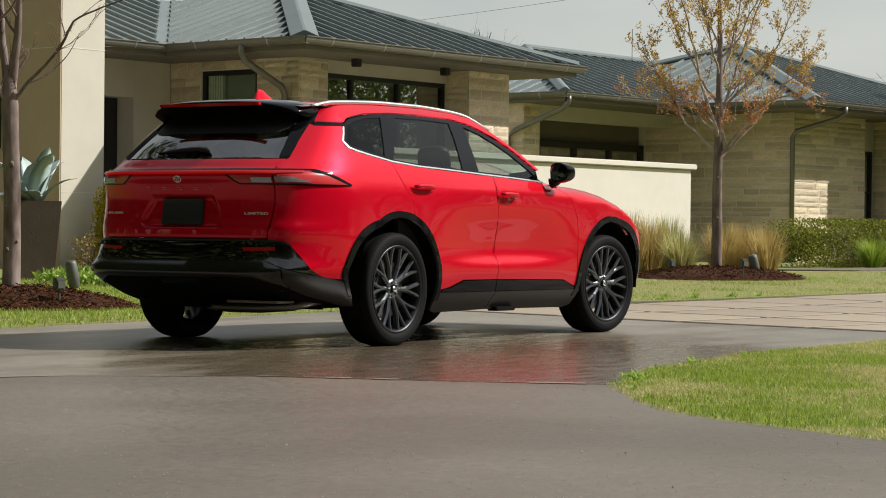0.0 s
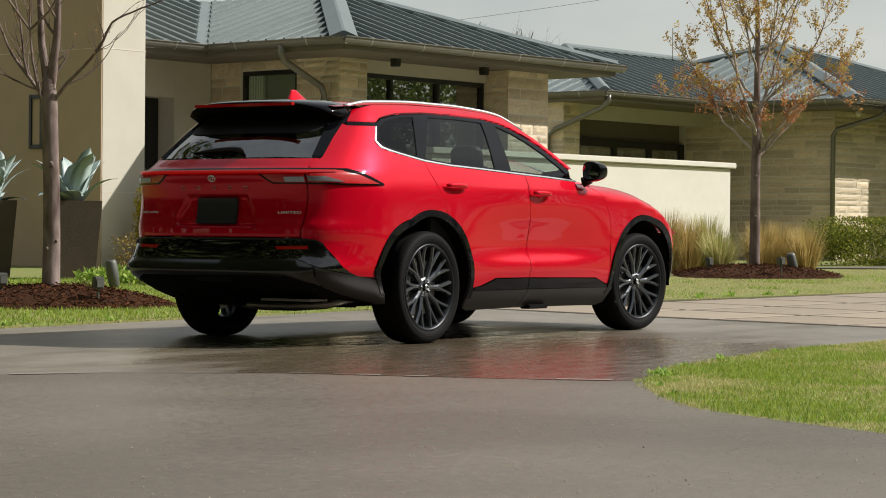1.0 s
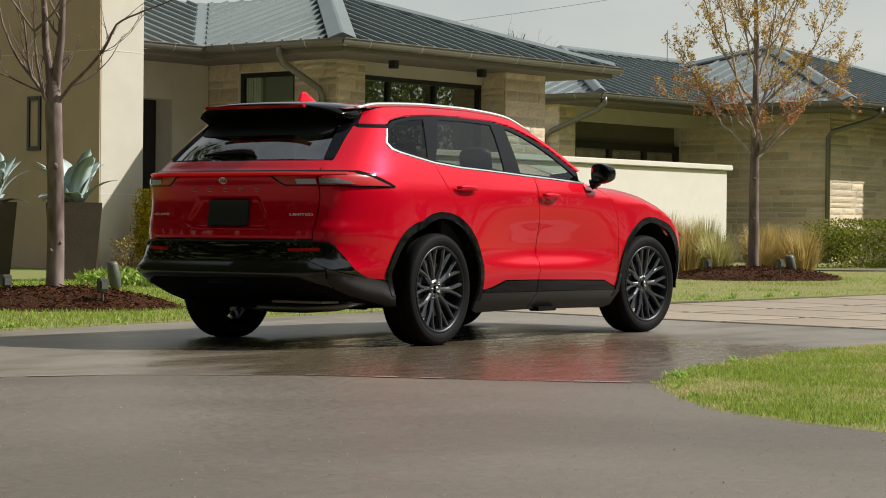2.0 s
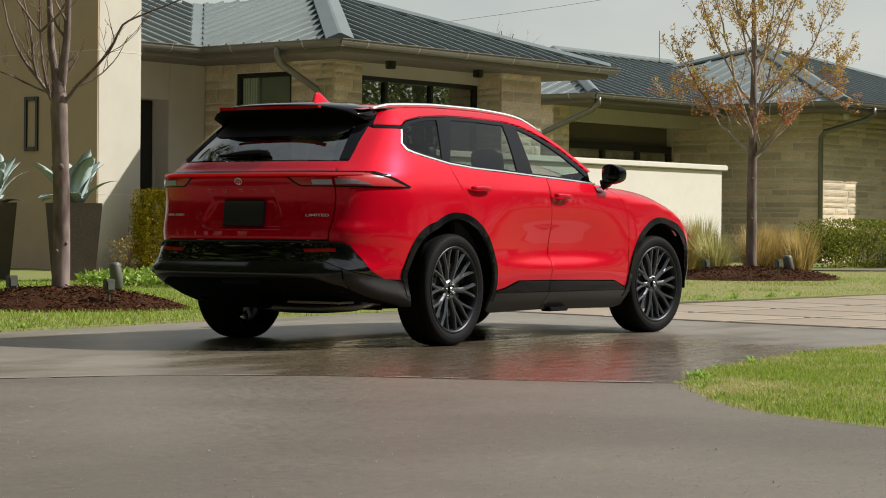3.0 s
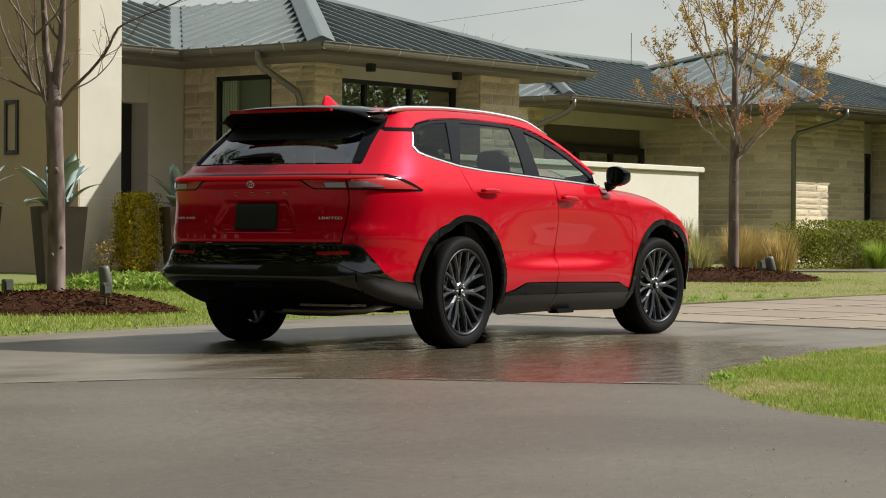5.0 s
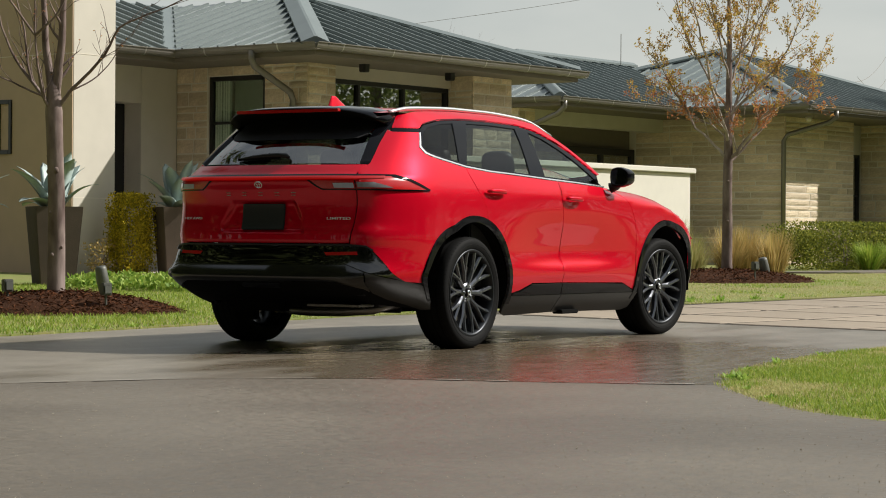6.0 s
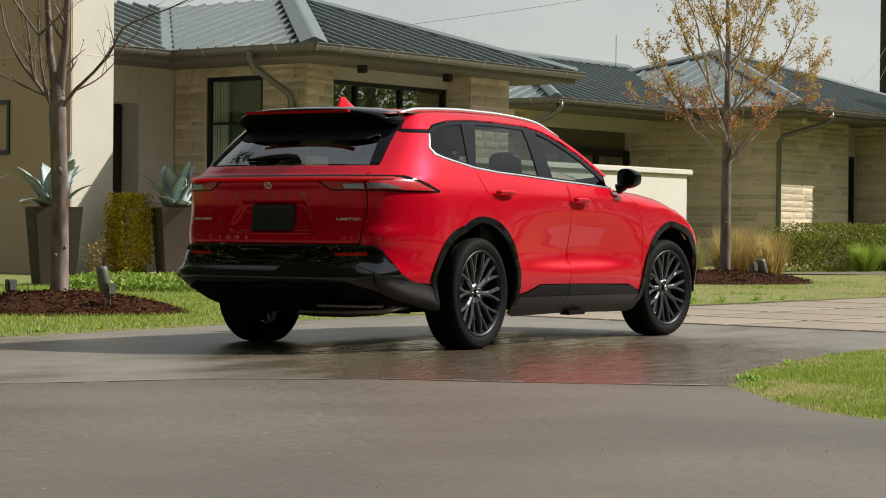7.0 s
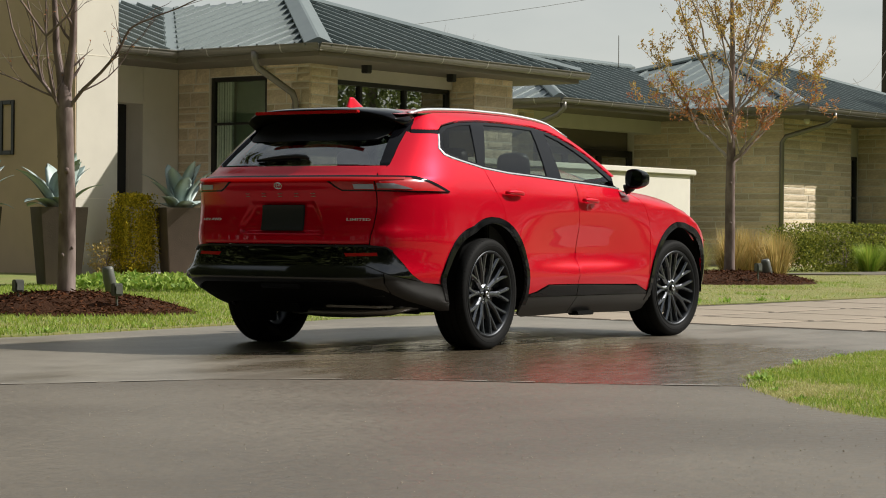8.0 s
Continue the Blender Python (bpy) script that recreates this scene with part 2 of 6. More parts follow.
def lerp_keys(keys, v):
    """Monotone piecewise smooth value from (position, value) keys."""
    if v <= keys[0][0]:
        return keys[0][1]
    for (a, p), (b, q) in zip(keys, keys[1:]):
        if v <= b:
            return p + (q - p) * (v - a) / (b - a)
    return keys[-1][1]


# ---- ground ----
def ground_z(x, y):
    """The site rises gently from the drive to the house."""
    d = (x + 12.5) * 0.855 + (y + 8.6) * 0.518
    return 0.20 * smoothstep(17.0, 36.5, d)


def cdt(outline, holes=(), step=0.5, extra=()):
    """Triangles that fill an outline (with holes) evenly: points and faces in the plane."""
    from mathutils.geometry import delaunay_2d_cdt
    pts, edges = [], []
    for loop in (outline, *holes):
        n0 = len(pts)
        for (ax, ay), (bx, by) in zip(loop, [*loop[1:], loop[0]]):
            n = max(1, int(math.hypot(bx - ax, by - ay) / step))
            for k in range(n):
                pts.append(Vector((ax + (bx - ax) * k / n, ay + (by - ay) * k / n)))
        m = len(pts) - n0
        edges += [(n0 + k, n0 + (k + 1) % m) for k in range(m)]

    def inside(px, py, loop):
        c = False
        for (ax, ay), (bx, by) in zip(loop, [*loop[1:], loop[0]]):
            if (ay > py) != (by > py) and px < (bx - ax) * (py - ay) / (by - ay) + ax:
                c = not c
        return c

    xs, ys = [p[0] for p in outline], [p[1] for p in outline]
    nx, ny = int((max(xs) - min(xs)) / step), int((max(ys) - min(ys)) / step)
    border = np.array([(p.x, p.y) for p in pts])
    for i in range(1, nx + 1):
        for j in range(1, ny + 1):
            px, py = min(xs) + (i + 0.5 * (j % 2)) * step, min(ys) + j * step * 0.98
            if inside(px, py, outline) and not any(inside(px, py, h) for h in holes):
                if np.min(np.hypot(border[:, 0] - px, border[:, 1] - py)) > 0.45 * step:
                    pts.append(Vector((px, py)))
    v, _, f, *_ = delaunay_2d_cdt(pts, edges, [], 0, 1e-6)
    keep = []
    for t in f:
        cx, cy = sum(v[i].x for i in t) / len(t), sum(v[i].y for i in t) / len(t)
        if inside(cx, cy, outline) and not any(inside(cx, cy, h) for h in holes):
            a, b, c = v[t[0]], v[t[1]], v[t[2]]
            keep.append(t if (b - a).cross(c - a) > 0 else t[::-1])
    return [(p.x, p.y) for p in v], keep


def sheet(name, outline, lift, material, label, category, step=0.8, depth=0.12, holes=()):
    """A paved or planted sheet that follows the ground, with a real edge."""
    pts, tris = cdt(outline, holes, step)
    bm = bmesh.new()
    vs = [bm.verts.new((x, y, ground_z(x, y) + lift)) for x, y in pts]
    for t in tris:
        try:
            bm.faces.new([vs[i] for i in t])
        except ValueError:
            pass
    rim = [e for e in bm.edges if len(e.link_faces) == 1]
    ext = bmesh.ops.extrude_edge_only(bm, edges=rim)
    for v in ext["geom"]:
        if isinstance(v, bmesh.types.BMVert):
            v.co.z -= depth
    bmesh.ops.delete(bm, geom=[v for v in bm.verts if not v.link_faces], context="VERTS")
    bmesh.ops.recalc_face_normals(bm, faces=bm.faces)
    ob = part(name, bm, material)
    return tagged(ob, label, category, kind="structure")


def far_ground():
    bm = bmesh.new()
    rings = [0, 6, 12, 18, 24, 30, 38, 50, 70, 110, 200, 500, 1500, 4000]
    sides, grid = 64, []
    for r in rings:
        row = []
        for k in range(sides if r else 1):
            a = 2 * math.pi * k / sides
            x, y = 6 + r * math.cos(a), 3 + r * math.sin(a)
            row.append(bm.verts.new((x, y, ground_z(x, y) - 0.05)))
        grid.append(row)
    for k in range(sides):
        bm.faces.new((grid[0][0], grid[1][k], grid[1][(k + 1) % sides]))
    for r0, r1 in zip(grid[1:], grid[2:]):
        for k in range(sides):
            bm.faces.new((r0[k], r1[k], r1[(k + 1) % sides], r0[(k + 1) % sides]))
    tagged(part("ground", bm, M_GRASS_SOIL), "short green lawn ground reaching to the horizon", "ground", kind="structure")


far_ground()
JOINT = [(-4.2, 22), (-4.45, 8), (-4.62, 2.0), (-4.57, -0.81), (-3.62, -1.38), (-3.03, -2.09), (-2.66, -3.14), (-2.36, -3.78)]
LAWN_NEAR = [(-2.36, -3.78), (-2.0, -3.66), (-1.75, -3.50), (-1.2, -3.36), (-0.55, -3.24), (0.4, -3.1), (1.4, -3.05), (4, -3.0), (9, -3.2), (24, -4.5), (24, -30), (-6, -30), (-5.3, -9), (-4.6, -6.4), (-3.92, -5.07), (-3.7, -4.76), (-3.25, -4.37), (-2.75, -4.02)]
sheet("asphalt_road", JOINT[:-1] + LAWN_NEAR[:1] + LAWN_NEAR[:-7:-1] + [(-5.5, -30), (-34, -30), (-34, 22)], 0.0, M_ASPHALT, "worn damp grey asphalt road with fine stones", "road", 0.9)
LAWN_EDGE = [(-4.4, 8), (-4.0, 4.4), (-3.0, 3.4), (-1.6, 2.72), (-0.6, 2.58), (0.6, 2.66), (1.8, 2.74), (4.17, 2.75), (6.6, 2.15), (8.6, 1.60), (11.6, 0.92), (17, -0.2), (26, -2.2)]
sheet("concrete_driveway", [(-2.36, -3.78), *LAWN_NEAR[1:8], (4.36, -3.05), (4.95, 0.0), (5.45, 2.44), *LAWN_EDGE[7::-1], (-4.45, 8), (-4.62, 2.0), (-4.57, -0.81), (-3.62, -1.38), (-3.03, -2.09), (-2.66, -3.14)], 0.0015, M_CONCRETE, "wet grey concrete driveway with dark puddles", "driveway", 0.5)
sheet("paver_bed", [(4.364, -3.05), (9, -3.25), (24, -4.5), (26, -2.2), *LAWN_EDGE[-2:7:-1], (5.454, 2.44), (4.954, 0.0)], 0.004, M_PAVER_BED, "dark joints between the drive's pavers", "pavement", 0.8)
sheet("lawn_near", LAWN_NEAR, 0.0, M_GRASS_SOIL, "mown green lawn with dry straw patches beside the drive", "lawn", 0.6)
sheet("lawn_house", LAWN_EDGE + [(60, 2), (60, 40), (-4.4, 40)], 0.014, M_GRASS_SOIL, "mown green lawn in front of the house", "lawn", 1.0)
# Pale slab hidden behind the planting, added to bounce light onto the walls.
sheet("entrance_walk", [(10.6, 9.4), (14.1, 9.05), (14.75, 13.2), (12.3, 13.5)], 0.03, M_BOUNCE_SLAB, "unseen pale slab added to bounce light onto the entrance walls", "path", 1.0, depth=0.05)
sheet("garden_path", [(19.6, 5.6), (31, 4.3), (31, 3.2), (20.6, 4.3)], 0.035, M_ASPHALT, "narrow grey paved path in front of the hedge", "path", 1.0, depth=0.05)


def seam_strip():
    """The pale joint between the concrete and the asphalt, broken here and there."""
    line = [Vector((x, y)) for x, y in JOINT[2:]]
    r = random.Random(4)
    bm = bmesh.new()
    for a, b in zip(line, line[1:]):
        n = max(2, int((b - a).length / 0.12))
        side = Vector((-(b - a).y, (b - a).x)).normalized()
        for k in range(n):
            if r.random() < 0.35:
                continue
            w = r.uniform(0.004, 0.02)
            p, q = a.lerp(b, k / n), a.lerp(b, (k + 1) / n)
            bm.faces.new([bm.verts.new((c.x + side.x * o, c.y + side.y * o, 0.006)) for c, o in ((p, -w), (q, -w * r.uniform(0.6, 1.2)), (q, w), (p, w * r.uniform(0.6, 1.2)))])
    bmesh.ops.recalc_face_normals(bm, faces=bm.faces)
    tagged(part("joint_filler", bm, M_FILLER), "pale weathered filler in the driveway joint", "joint", kind="structure")


M_FILLER = mat("pale_joint_filler", (0.33, 0.305, 0.26), 0.8, scale=30, amount=0.6)
seam_strip()


# ---- house ----
HOUSE = Matrix.Translation((13.43, 9.67, 0)) @ pose(0, 0, 0, 0, 0, -6)
house = thing("house", "single-storey cream stucco and limestone house with grey metal hip roofs", "house", at=HOUSE)
FLOOR, EAVE, PITCH = 0.1, 3.46, 0.34


def stone_variants():
    out = []
    for v in range(7):
        bm = bmesh.new()
        nx, nz = 5, 3
        g = []
        for j in range(nz + 1):
            row = []
            for i in range(nx + 1):
                edge = i in (0, nx) or j in (0, nz)
                q = noise.noise((i * 0.9 + v * 7.3, j * 1.1, v * 3.1))
                row.append(bm.verts.new((i / nx - 0.5, -0.005 - (0.0 if edge else 0.010 + 0.010 * q), j / nz - 0.5)))
            g.append(row)
        for j in range(nz):
            for i in range(nx):
                bm.faces.new((g[j][i], g[j][i + 1], g[j + 1][i + 1], g[j + 1][i]))
        rim = [e for e in bm.edges if len(e.link_faces) == 1]
        ext = bmesh.ops.extrude_edge_only(bm, edges=rim)
        for w in ext["geom"]:
            if isinstance(w, bmesh.types.BMVert):
                w.co.y = 0.02
        me = bpy.data.meshes.new("stone")
        bm.to_mesh(me)
        bm.free()
        me.materials.append(M_STONE)
        out.append(me)
    return out


STONES = stone_variants()
rng = random.Random(11)


def stone_face(backing, u0, u1, z0, z1, at, holes=(), course=0.14, long=0.65):
    """Courses of rough limestone on one face of a wall. at(u): the place and turn of the face; holes: (u0, u1, z0, z1)."""
    z = z0
    while z < z1 - 0.05:
        h = min(course * rng.choice((0.7, 0.9, 1.0, 1.3, 1.6)), z1 - z)
        if z1 - z - h < 0.09:
            h = z1 - z
        spans = [(u0, u1)]
        for a, b, c, d in holes:
            if z + h > c + 0.02 and z < d - 0.02:
                spans = [s for p, q in spans for s in ((p, min(q, a)), (max(p, b), q)) if s[1] - s[0] > 0.04]
        for p, q in spans:
            u = p
            while u < q - 0.02:
                w = rng.uniform(0.3, 1.0) * long
                if q - u - w < 0.14:
                    w = q - u
                w = min(w, q - u)
                ob = new("stone", rng.choice(STONES))
                ob.parent = backing
                m = at(u + w / 2) @ Matrix.Translation((0, rng.uniform(-0.003, 0.003), z + h / 2))
                ob.matrix_basis = m @ Matrix.Diagonal((w - 0.022, 1, h - 0.022, 1))
                u += w
        z += h


def face_front(n):
    return lambda u: pose(u, n, 0)


def face_left(a):
    return lambda u: pose(a, u, 0, 0, 0, -90)


def wall(name, a0, a1, n0, n1, z0, z1, material=None, label="", bevel=0.006):
    return part(name, boxed(a0, a1, n0, n1, z0, z1, bevel=bevel), material or M_STUCCO, house, label)


def window(name, a0, a1, n, z0, z1, mullions=(), rails=(), side=False, frame=0.07, depth=0.1, label="", glass=None):
    """A framed window in a front wall at n, or (side) in a wall that faces along -a, where a0, a1 run along n and n is the wall's a."""
    turn = pose(n, 0, 0, 0, 0, -90) if side else pose(0, n, 0)
    s0, s1 = a0, a1
    w = place(new(name), house)
    w.matrix_basis = turn
    if label:
        tagged(w, label)

    def bar(nm, x0, x1, zz0, zz1, d=depth):
        part(nm, boxed(x0, x1, 0, d, zz0, zz1, bevel=0.006), M_FRAME, w)
    bar("frame_side", s0, s0 + frame, z0, z1)
    bar("frame_side", s1 - frame, s1, z0, z1)
    bar("frame_top", s0 + frame, s1 - frame, z1 - frame, z1)
    bar("frame_bottom", s0 + frame, s1 - frame, z0, z0 + frame)
    for m in mullions:
        bar("mullion", m - frame * 0.45, m + frame * 0.45, z0 + frame, z1 - frame, depth * 0.9)
    for r in rails:
        bar("rail", s0 + frame, s1 - frame, r - 0.02, r + 0.02, depth * 0.8)
    edges = [s0 + frame, *mullions, s1 - frame]
    for p, q in zip(edges, edges[1:]):
        pane = part("pane", boxed(p, q, 0.045, 0.053, z0 + frame, z1 - frame), glass or M_GLASS, w)
        pane.visible_shadow = False
    return w


def roof_facet(pts, seam=0.36, name="roof_slope", rise=0.052, valley=0.0):
    """A sloping metal roof face with standing seams; pts[0] to pts[1] is its eave."""
    pts = [Vector(p) for p in pts]
    u = (pts[1] - pts[0]).normalized()
    nrm = u.cross(pts[2] - pts[0]).normalized()
    v = nrm.cross(u)
    loc = [((p - pts[0]).dot(u), (p - pts[0]).dot(v)) for p in pts]
    bm = bmesh.new()
    top = [bm.verts.new(p) for p in pts]
    bot = [bm.verts.new(p - nrm * 0.05) for p in pts]
    bm.faces.new(top)
    bm.faces.new(bot[::-1])
    k = len(pts)
    for i in range(k):
        bm.faces.new((top[i], bot[i], bot[(i + 1) % k], top[(i + 1) % k]))
    slope = part(name, bm, M_ROOF, house)
    us = [a for a, _ in loc]
    s, seams = min(us) + seam * 0.6, 0
    while s < max(us):
        hit = []
        for (a, b), (c, d) in zip(loc, [*loc[1:], loc[0]]):
            if (a > s) != (c > s):
                hit.append(b + (d - b) * (s - a) / (c - a))
        if len(hit) >= 2:
            lo, hi = min(hit), max(hit)
            if lo > 0.05:
                lo += valley
            if hi - lo > 0.15:
                lo, hi = lo + 0.02, hi - 0.10
                bm = bmesh.new()
                cs = []
                for vv in (lo, hi):
                    for du, dn in ((-0.020, 0.0), (-0.016, rise), (0.016, rise), (0.020, 0.0)):
                        cs.append(bm.verts.new(pts[0] + u * (s + du) + v * vv + nrm * dn))
                for i in range(3):
                    bm.faces.new((cs[i], cs[i + 1], cs[i + 5], cs[i + 4]))
                bm.faces.new(cs[3::-1])
                bm.faces.new(cs[4:])
                part("seam", bm, M_ROOF, slope)
        s += seam
    return slope


def hip_cap(p, q, width=0.2):
    p, q = Vector(p), Vector(q)
    d = (q - p).normalized()
    side = d.cross(Vector((0, 0, 1))).normalized()
    bm = bmesh.new()
    drop = width * PITCH * 0.72
    rows = [[bm.verts.new(c + side * w + Vector((0, 0, h))) for w, h in ((-width, 0.07 - drop), (-0.02, 0.10), (0.02, 0.10), (width, 0.07 - drop), (width, 0.03 - drop), (-width, 0.03 - drop))] for c in (p, q)]
    for i in range(6):
        bm.faces.new((rows[0][i], rows[0][(i + 1) % 6], rows[1][(i + 1) % 6], rows[1][i]))
    bm.faces.new(rows[0][::-1])
    bm.faces.new(rows[1])
    bmesh.ops.recalc_face_normals(bm, faces=bm.faces)
    return part("hip_cap", bm, M_ROOF, house)


def valley_flashing(p, q, width):
    """A flat metal strip folded into the valley between two slopes."""
    p, q = Vector(p), Vector(q)
    bm = bmesh.new()
    rows = []
    for c in (p, q):
        rows.append([bm.verts.new(c + Vector(o)) for o in ((-width, 0, 0.012), (0, 0, 0.012), (0, -width, 0.012), (0, -width, 0.006), (0, 0, 0.006), (-width, 0, 0.006))])
    for i in range(6):
        bm.faces.new((rows[0][i], rows[1][i], rows[1][(i + 1) % 6], rows[0][(i + 1) % 6]))
    bm.faces.new(rows[0])
    bm.faces.new(rows[1][::-1])
    bmesh.ops.recalc_face_normals(bm, faces=bm.faces)
    return part("valley_flashing", bm, M_ROOF, house)


def gutter(p, q, out, z):
    """A half-round gutter with straps along an eave from p to q (a, n), facing out."""
    p, q, out = Vector((*p, z)), Vector((*q, z)), Vector((*out, 0))
    bm = bmesh.new()
    prof = [(0.0, 0.0)] + [(0.075 - 0.075 * math.cos(t), -0.095 * math.sin(t)) for t in (math.pi * k / 8 for k in range(9))][1:] + [(0.165, 0.006), (0.165, 0.018), (0.14, 0.018)]
    rows = [[bm.verts.new(c + out * (w - 0.02) + Vector((0, 0, h))) for w, h in prof] for c in (p, q)]
    for i in range(len(prof) - 1):
        bm.faces.new((rows[0][i], rows[1][i], rows[1][i + 1], rows[0][i + 1]))
    bm.faces.new(rows[0][:9])
    bm.faces.new(rows[1][:9][::-1])
    g = part("gutter", bm, M_GUTTER, house, smooth=False)
    n = int((q - p).length / 1.1)
    d = (q - p).normalized()
    for k in range(n):
        c = p + (q - p) * ((k + 0.5) / n)
        bm = bmesh.new()
        rows = [[bm.verts.new(c + d * s + out * (w * 1.04 - 0.023) + Vector((0, 0, h * 1.06))) for w, h in prof[:11]] for s in (-0.012, 0.012)]
        for i in range(10):
            bm.faces.new((rows[0][i], rows[1][i], rows[1][i + 1], rows[0][i + 1]))
        part("gutter_strap", bm, M_STRAP, g)


def soffit(a0, a1, n0, n1, z):
    part("soffit", boxed(a0, a1, n0, n1, z - 0.10, z - 0.03), M_SOFFIT, house)


def downspout(pts, r=0.05):
    bm = bmesh.new()
    tube(bm, pts, r, 10)
    part("downspout", bm, M_GUTTER, house, "bronze round downspout", smooth=True)


# roofs
E = EAVE
roof_facet([(0, 0, E), (6.65, 0, E), (3.325, 3.325, E + 3.325 * PITCH)])
roof_facet([(0, 2.75, E), (0, 0, E), (3.325, 3.325, E + 3.325 * PITCH), (3.325, 6.07, E + 3.325 * PITCH)])
roof_facet([(6.65, 0, E), (6.65, 9, E), (3.325, 9, E + 3.325 * PITCH), (3.325, 3.325, E + 3.325 * PITCH)])
roof_facet([(-1.46, 2.75, E), (0, 2.75, E), (3.3, 6.05, E + 3.3 * PITCH), (-1.46, 6.05, E + 3.3 * PITCH)], valley=0.24)
valley_flashing((0, 2.75, E), (3.3, 6.05, E + 3.3 * PITCH), 0.24)
hip_cap((0, 0, E), (3.325, 3.325, E + 3.325 * PITCH))
hip_cap((6.65, 0, E), (3.325, 3.325, E + 3.325 * PITCH), 0.15)
gutter((-1.46, 2.75), (0.0, 2.75), (0, -1), E)
gutter((0, 2.75), (0, -0.1), (-1, 0), E)
gutter((-0.1, 0), (6.75, 0), (0, -1), E)
gutter((6.65, -0.1), (6.65, 9), (1, 0), E)
soffit(0.0, 6.6, 0.0, 9, E - 0.06)
soffit(-1.46, 0.0, 2.76, 5, E - 0.06)
E2 = 3.40
roof_facet([(10.9, 3.3, E2), (15.4, 3.3, E2), (19.0, 6.9, E2 + 3.6 * PITCH), (14.5, 6.9, E2 + 3.6 * PITCH)])
roof_facet([(10.9, 10.5, E2), (10.9, 3.3, E2), (14.5, 6.9, E2 + 3.6 * PITCH)], rise=0.03)
R3 = 4.6
roof_facet([(15.4, 0.5 + 2 * R3, E2), (15.4, 0.5, E2), (15.4 + R3, 0.5 + R3, E2 + R3 * PITCH)], rise=0.03)
roof_facet([(15.4, 0.5, E2), (15.4 + 2 * R3, 0.5, E2), (15.4 + R3, 0.5 + R3, E2 + R3 * PITCH)])
hip_cap((15.4, 0.5, E2), (15.4 + R3, 0.5 + R3, E2 + R3 * PITCH))
hip_cap((10.9, 3.3, E2), (14.5, 6.9, E2 + 3.6 * PITCH), 0.12)
hip_cap((14.5, 6.9, E2 + 3.6 * PITCH), (19.0, 6.9, E2 + 3.6 * PITCH), 0.14)
hip_cap((15.4 + 2 * R3, 0.5, E2), (15.4 + R3, 0.5 + R3, E2 + R3 * PITCH), 0.14)
hip_cap((15.4, 0.5 + 2 * R3, E2), (15.4 + R3, 0.5 + R3, E2 + R3 * PITCH), 0.14)
gutter((10.8, 3.3), (15.4, 3.3), (0, -1), E2)
gutter((10.9, 10.5), (10.9, 3.2), (-1, 0), E2)
gutter((15.4, 3.3), (15.4, 0.4), (-1, 0), E2)
gutter((15.3, 0.5), (24.6, 0.5), (0, -1), E2)
soffit(10.9, 15.4, 3.3, 10, E2 - 0.06)
soffit(15.4, 24.6, 0.5, 9.5, E2 - 0.06)

# tall entrance block beside the left roof
wall("entrance_block", -2.27, -1.46, 2.5, 10, FLOOR, 6.2, M_STUCCO, "smooth cream stucco entrance block")
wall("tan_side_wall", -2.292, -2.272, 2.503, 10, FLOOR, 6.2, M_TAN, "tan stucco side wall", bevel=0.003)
part("stucco_joint", boxed(-2.297, -1.456, 2.496, 10.0, 3.27, 3.279), M_JOINT, house)
window("window_slim", -4.04, -3.74, -2.315, 1.88, 2.66, side=True, frame=0.06, label="slim black-framed window in the stucco block").matrix_basis = pose(-2.315, 0, 0, 0, 0, -90)
# recessed door wall
wall("stucco_wall", 0.25, 1.02, 3.7, 4.0, FLOOR, E - 0.1, M_STUCCO)
wall("stucco_lintel", -1.46, 0.25, 3.7, 4.0, 2.74, E - 0.1, M_STUCCO)
wall("recess_jamb", 0.25, 0.4, 4.0, 4.5, FLOOR, 2.8, M_STUCCO)
part("front_door", boxed(-1.4, 0.25, 4.05, 4.12, FLOOR, 2.74, bevel=0.01), M_FRAME, house, "black glazed entrance door in a deep recess")
# stone wing
side_wall = wall("stone_side_wall", 1.02, 1.3, 3.05, 3.7, FLOOR, E - 0.1, M_JOINT)
stone_face(side_wall, 3.05, 3.7, FLOOR, E - 0.1, face_left(1.02))
corner_pier = wall("stone_corner_pier", 1.02, 1.65, 1.02, 1.88, FLOOR, E - 0.1, M_JOINT)
stone_face(corner_pier, 1, 1.88, FLOOR, E - 0.1, face_left(1.02))
stone_face(corner_pier, 1.0, 1.65, FLOOR, E - 0.1, face_front(1.02))
lintel = wall("stone_lintel", 1.02, 1.3, 1.88, 3.05, 3.16, E - 0.1, M_JOINT)
stone_face(lintel, 1.88, 3.05, 3.16, E - 0.1, face_left(1.02))
window("tall_window", -3.05, -1.88, 1.06, FLOOR, 3.16, rails=(2.45,), side=True, label="tall black-framed window with a pale curtain", glass=M_CLEARGLASS)
wall("window_head", 1.65, 4.54, 1.05, 1.3, 3.11, E - 0.1, M_STUCCO)
wall("window_apron", 1.65, 4.54, 1.05, 1.3, FLOOR, 0.9, M_STUCCO)
window("strip_window", 1.65, 4.54, 1.10, 0.9, 3.11, mullions=(2.30, 3.40), label="wide black-framed window reflecting trees")
stone_pier = wall("stone_pier", 4.55, 5.6, 0.62, 1.4, FLOOR, E - 0.1, M_JOINT)
stone_face(stone_pier, 0.6, 1.4, FLOOR, E - 0.1, face_left(4.55))
stone_face(stone_pier, 4.53, 5.6, FLOOR, E - 0.1, face_front(0.62))
wall("wing_back_wall", 1.3, 5.6, 5.0, 5.2, FLOOR, E - 0.1, M_INSIDE)
wall("wing_right_wall", 5.4, 5.6, 1.4, 8, FLOOR, E - 0.1, M_STUCCO)
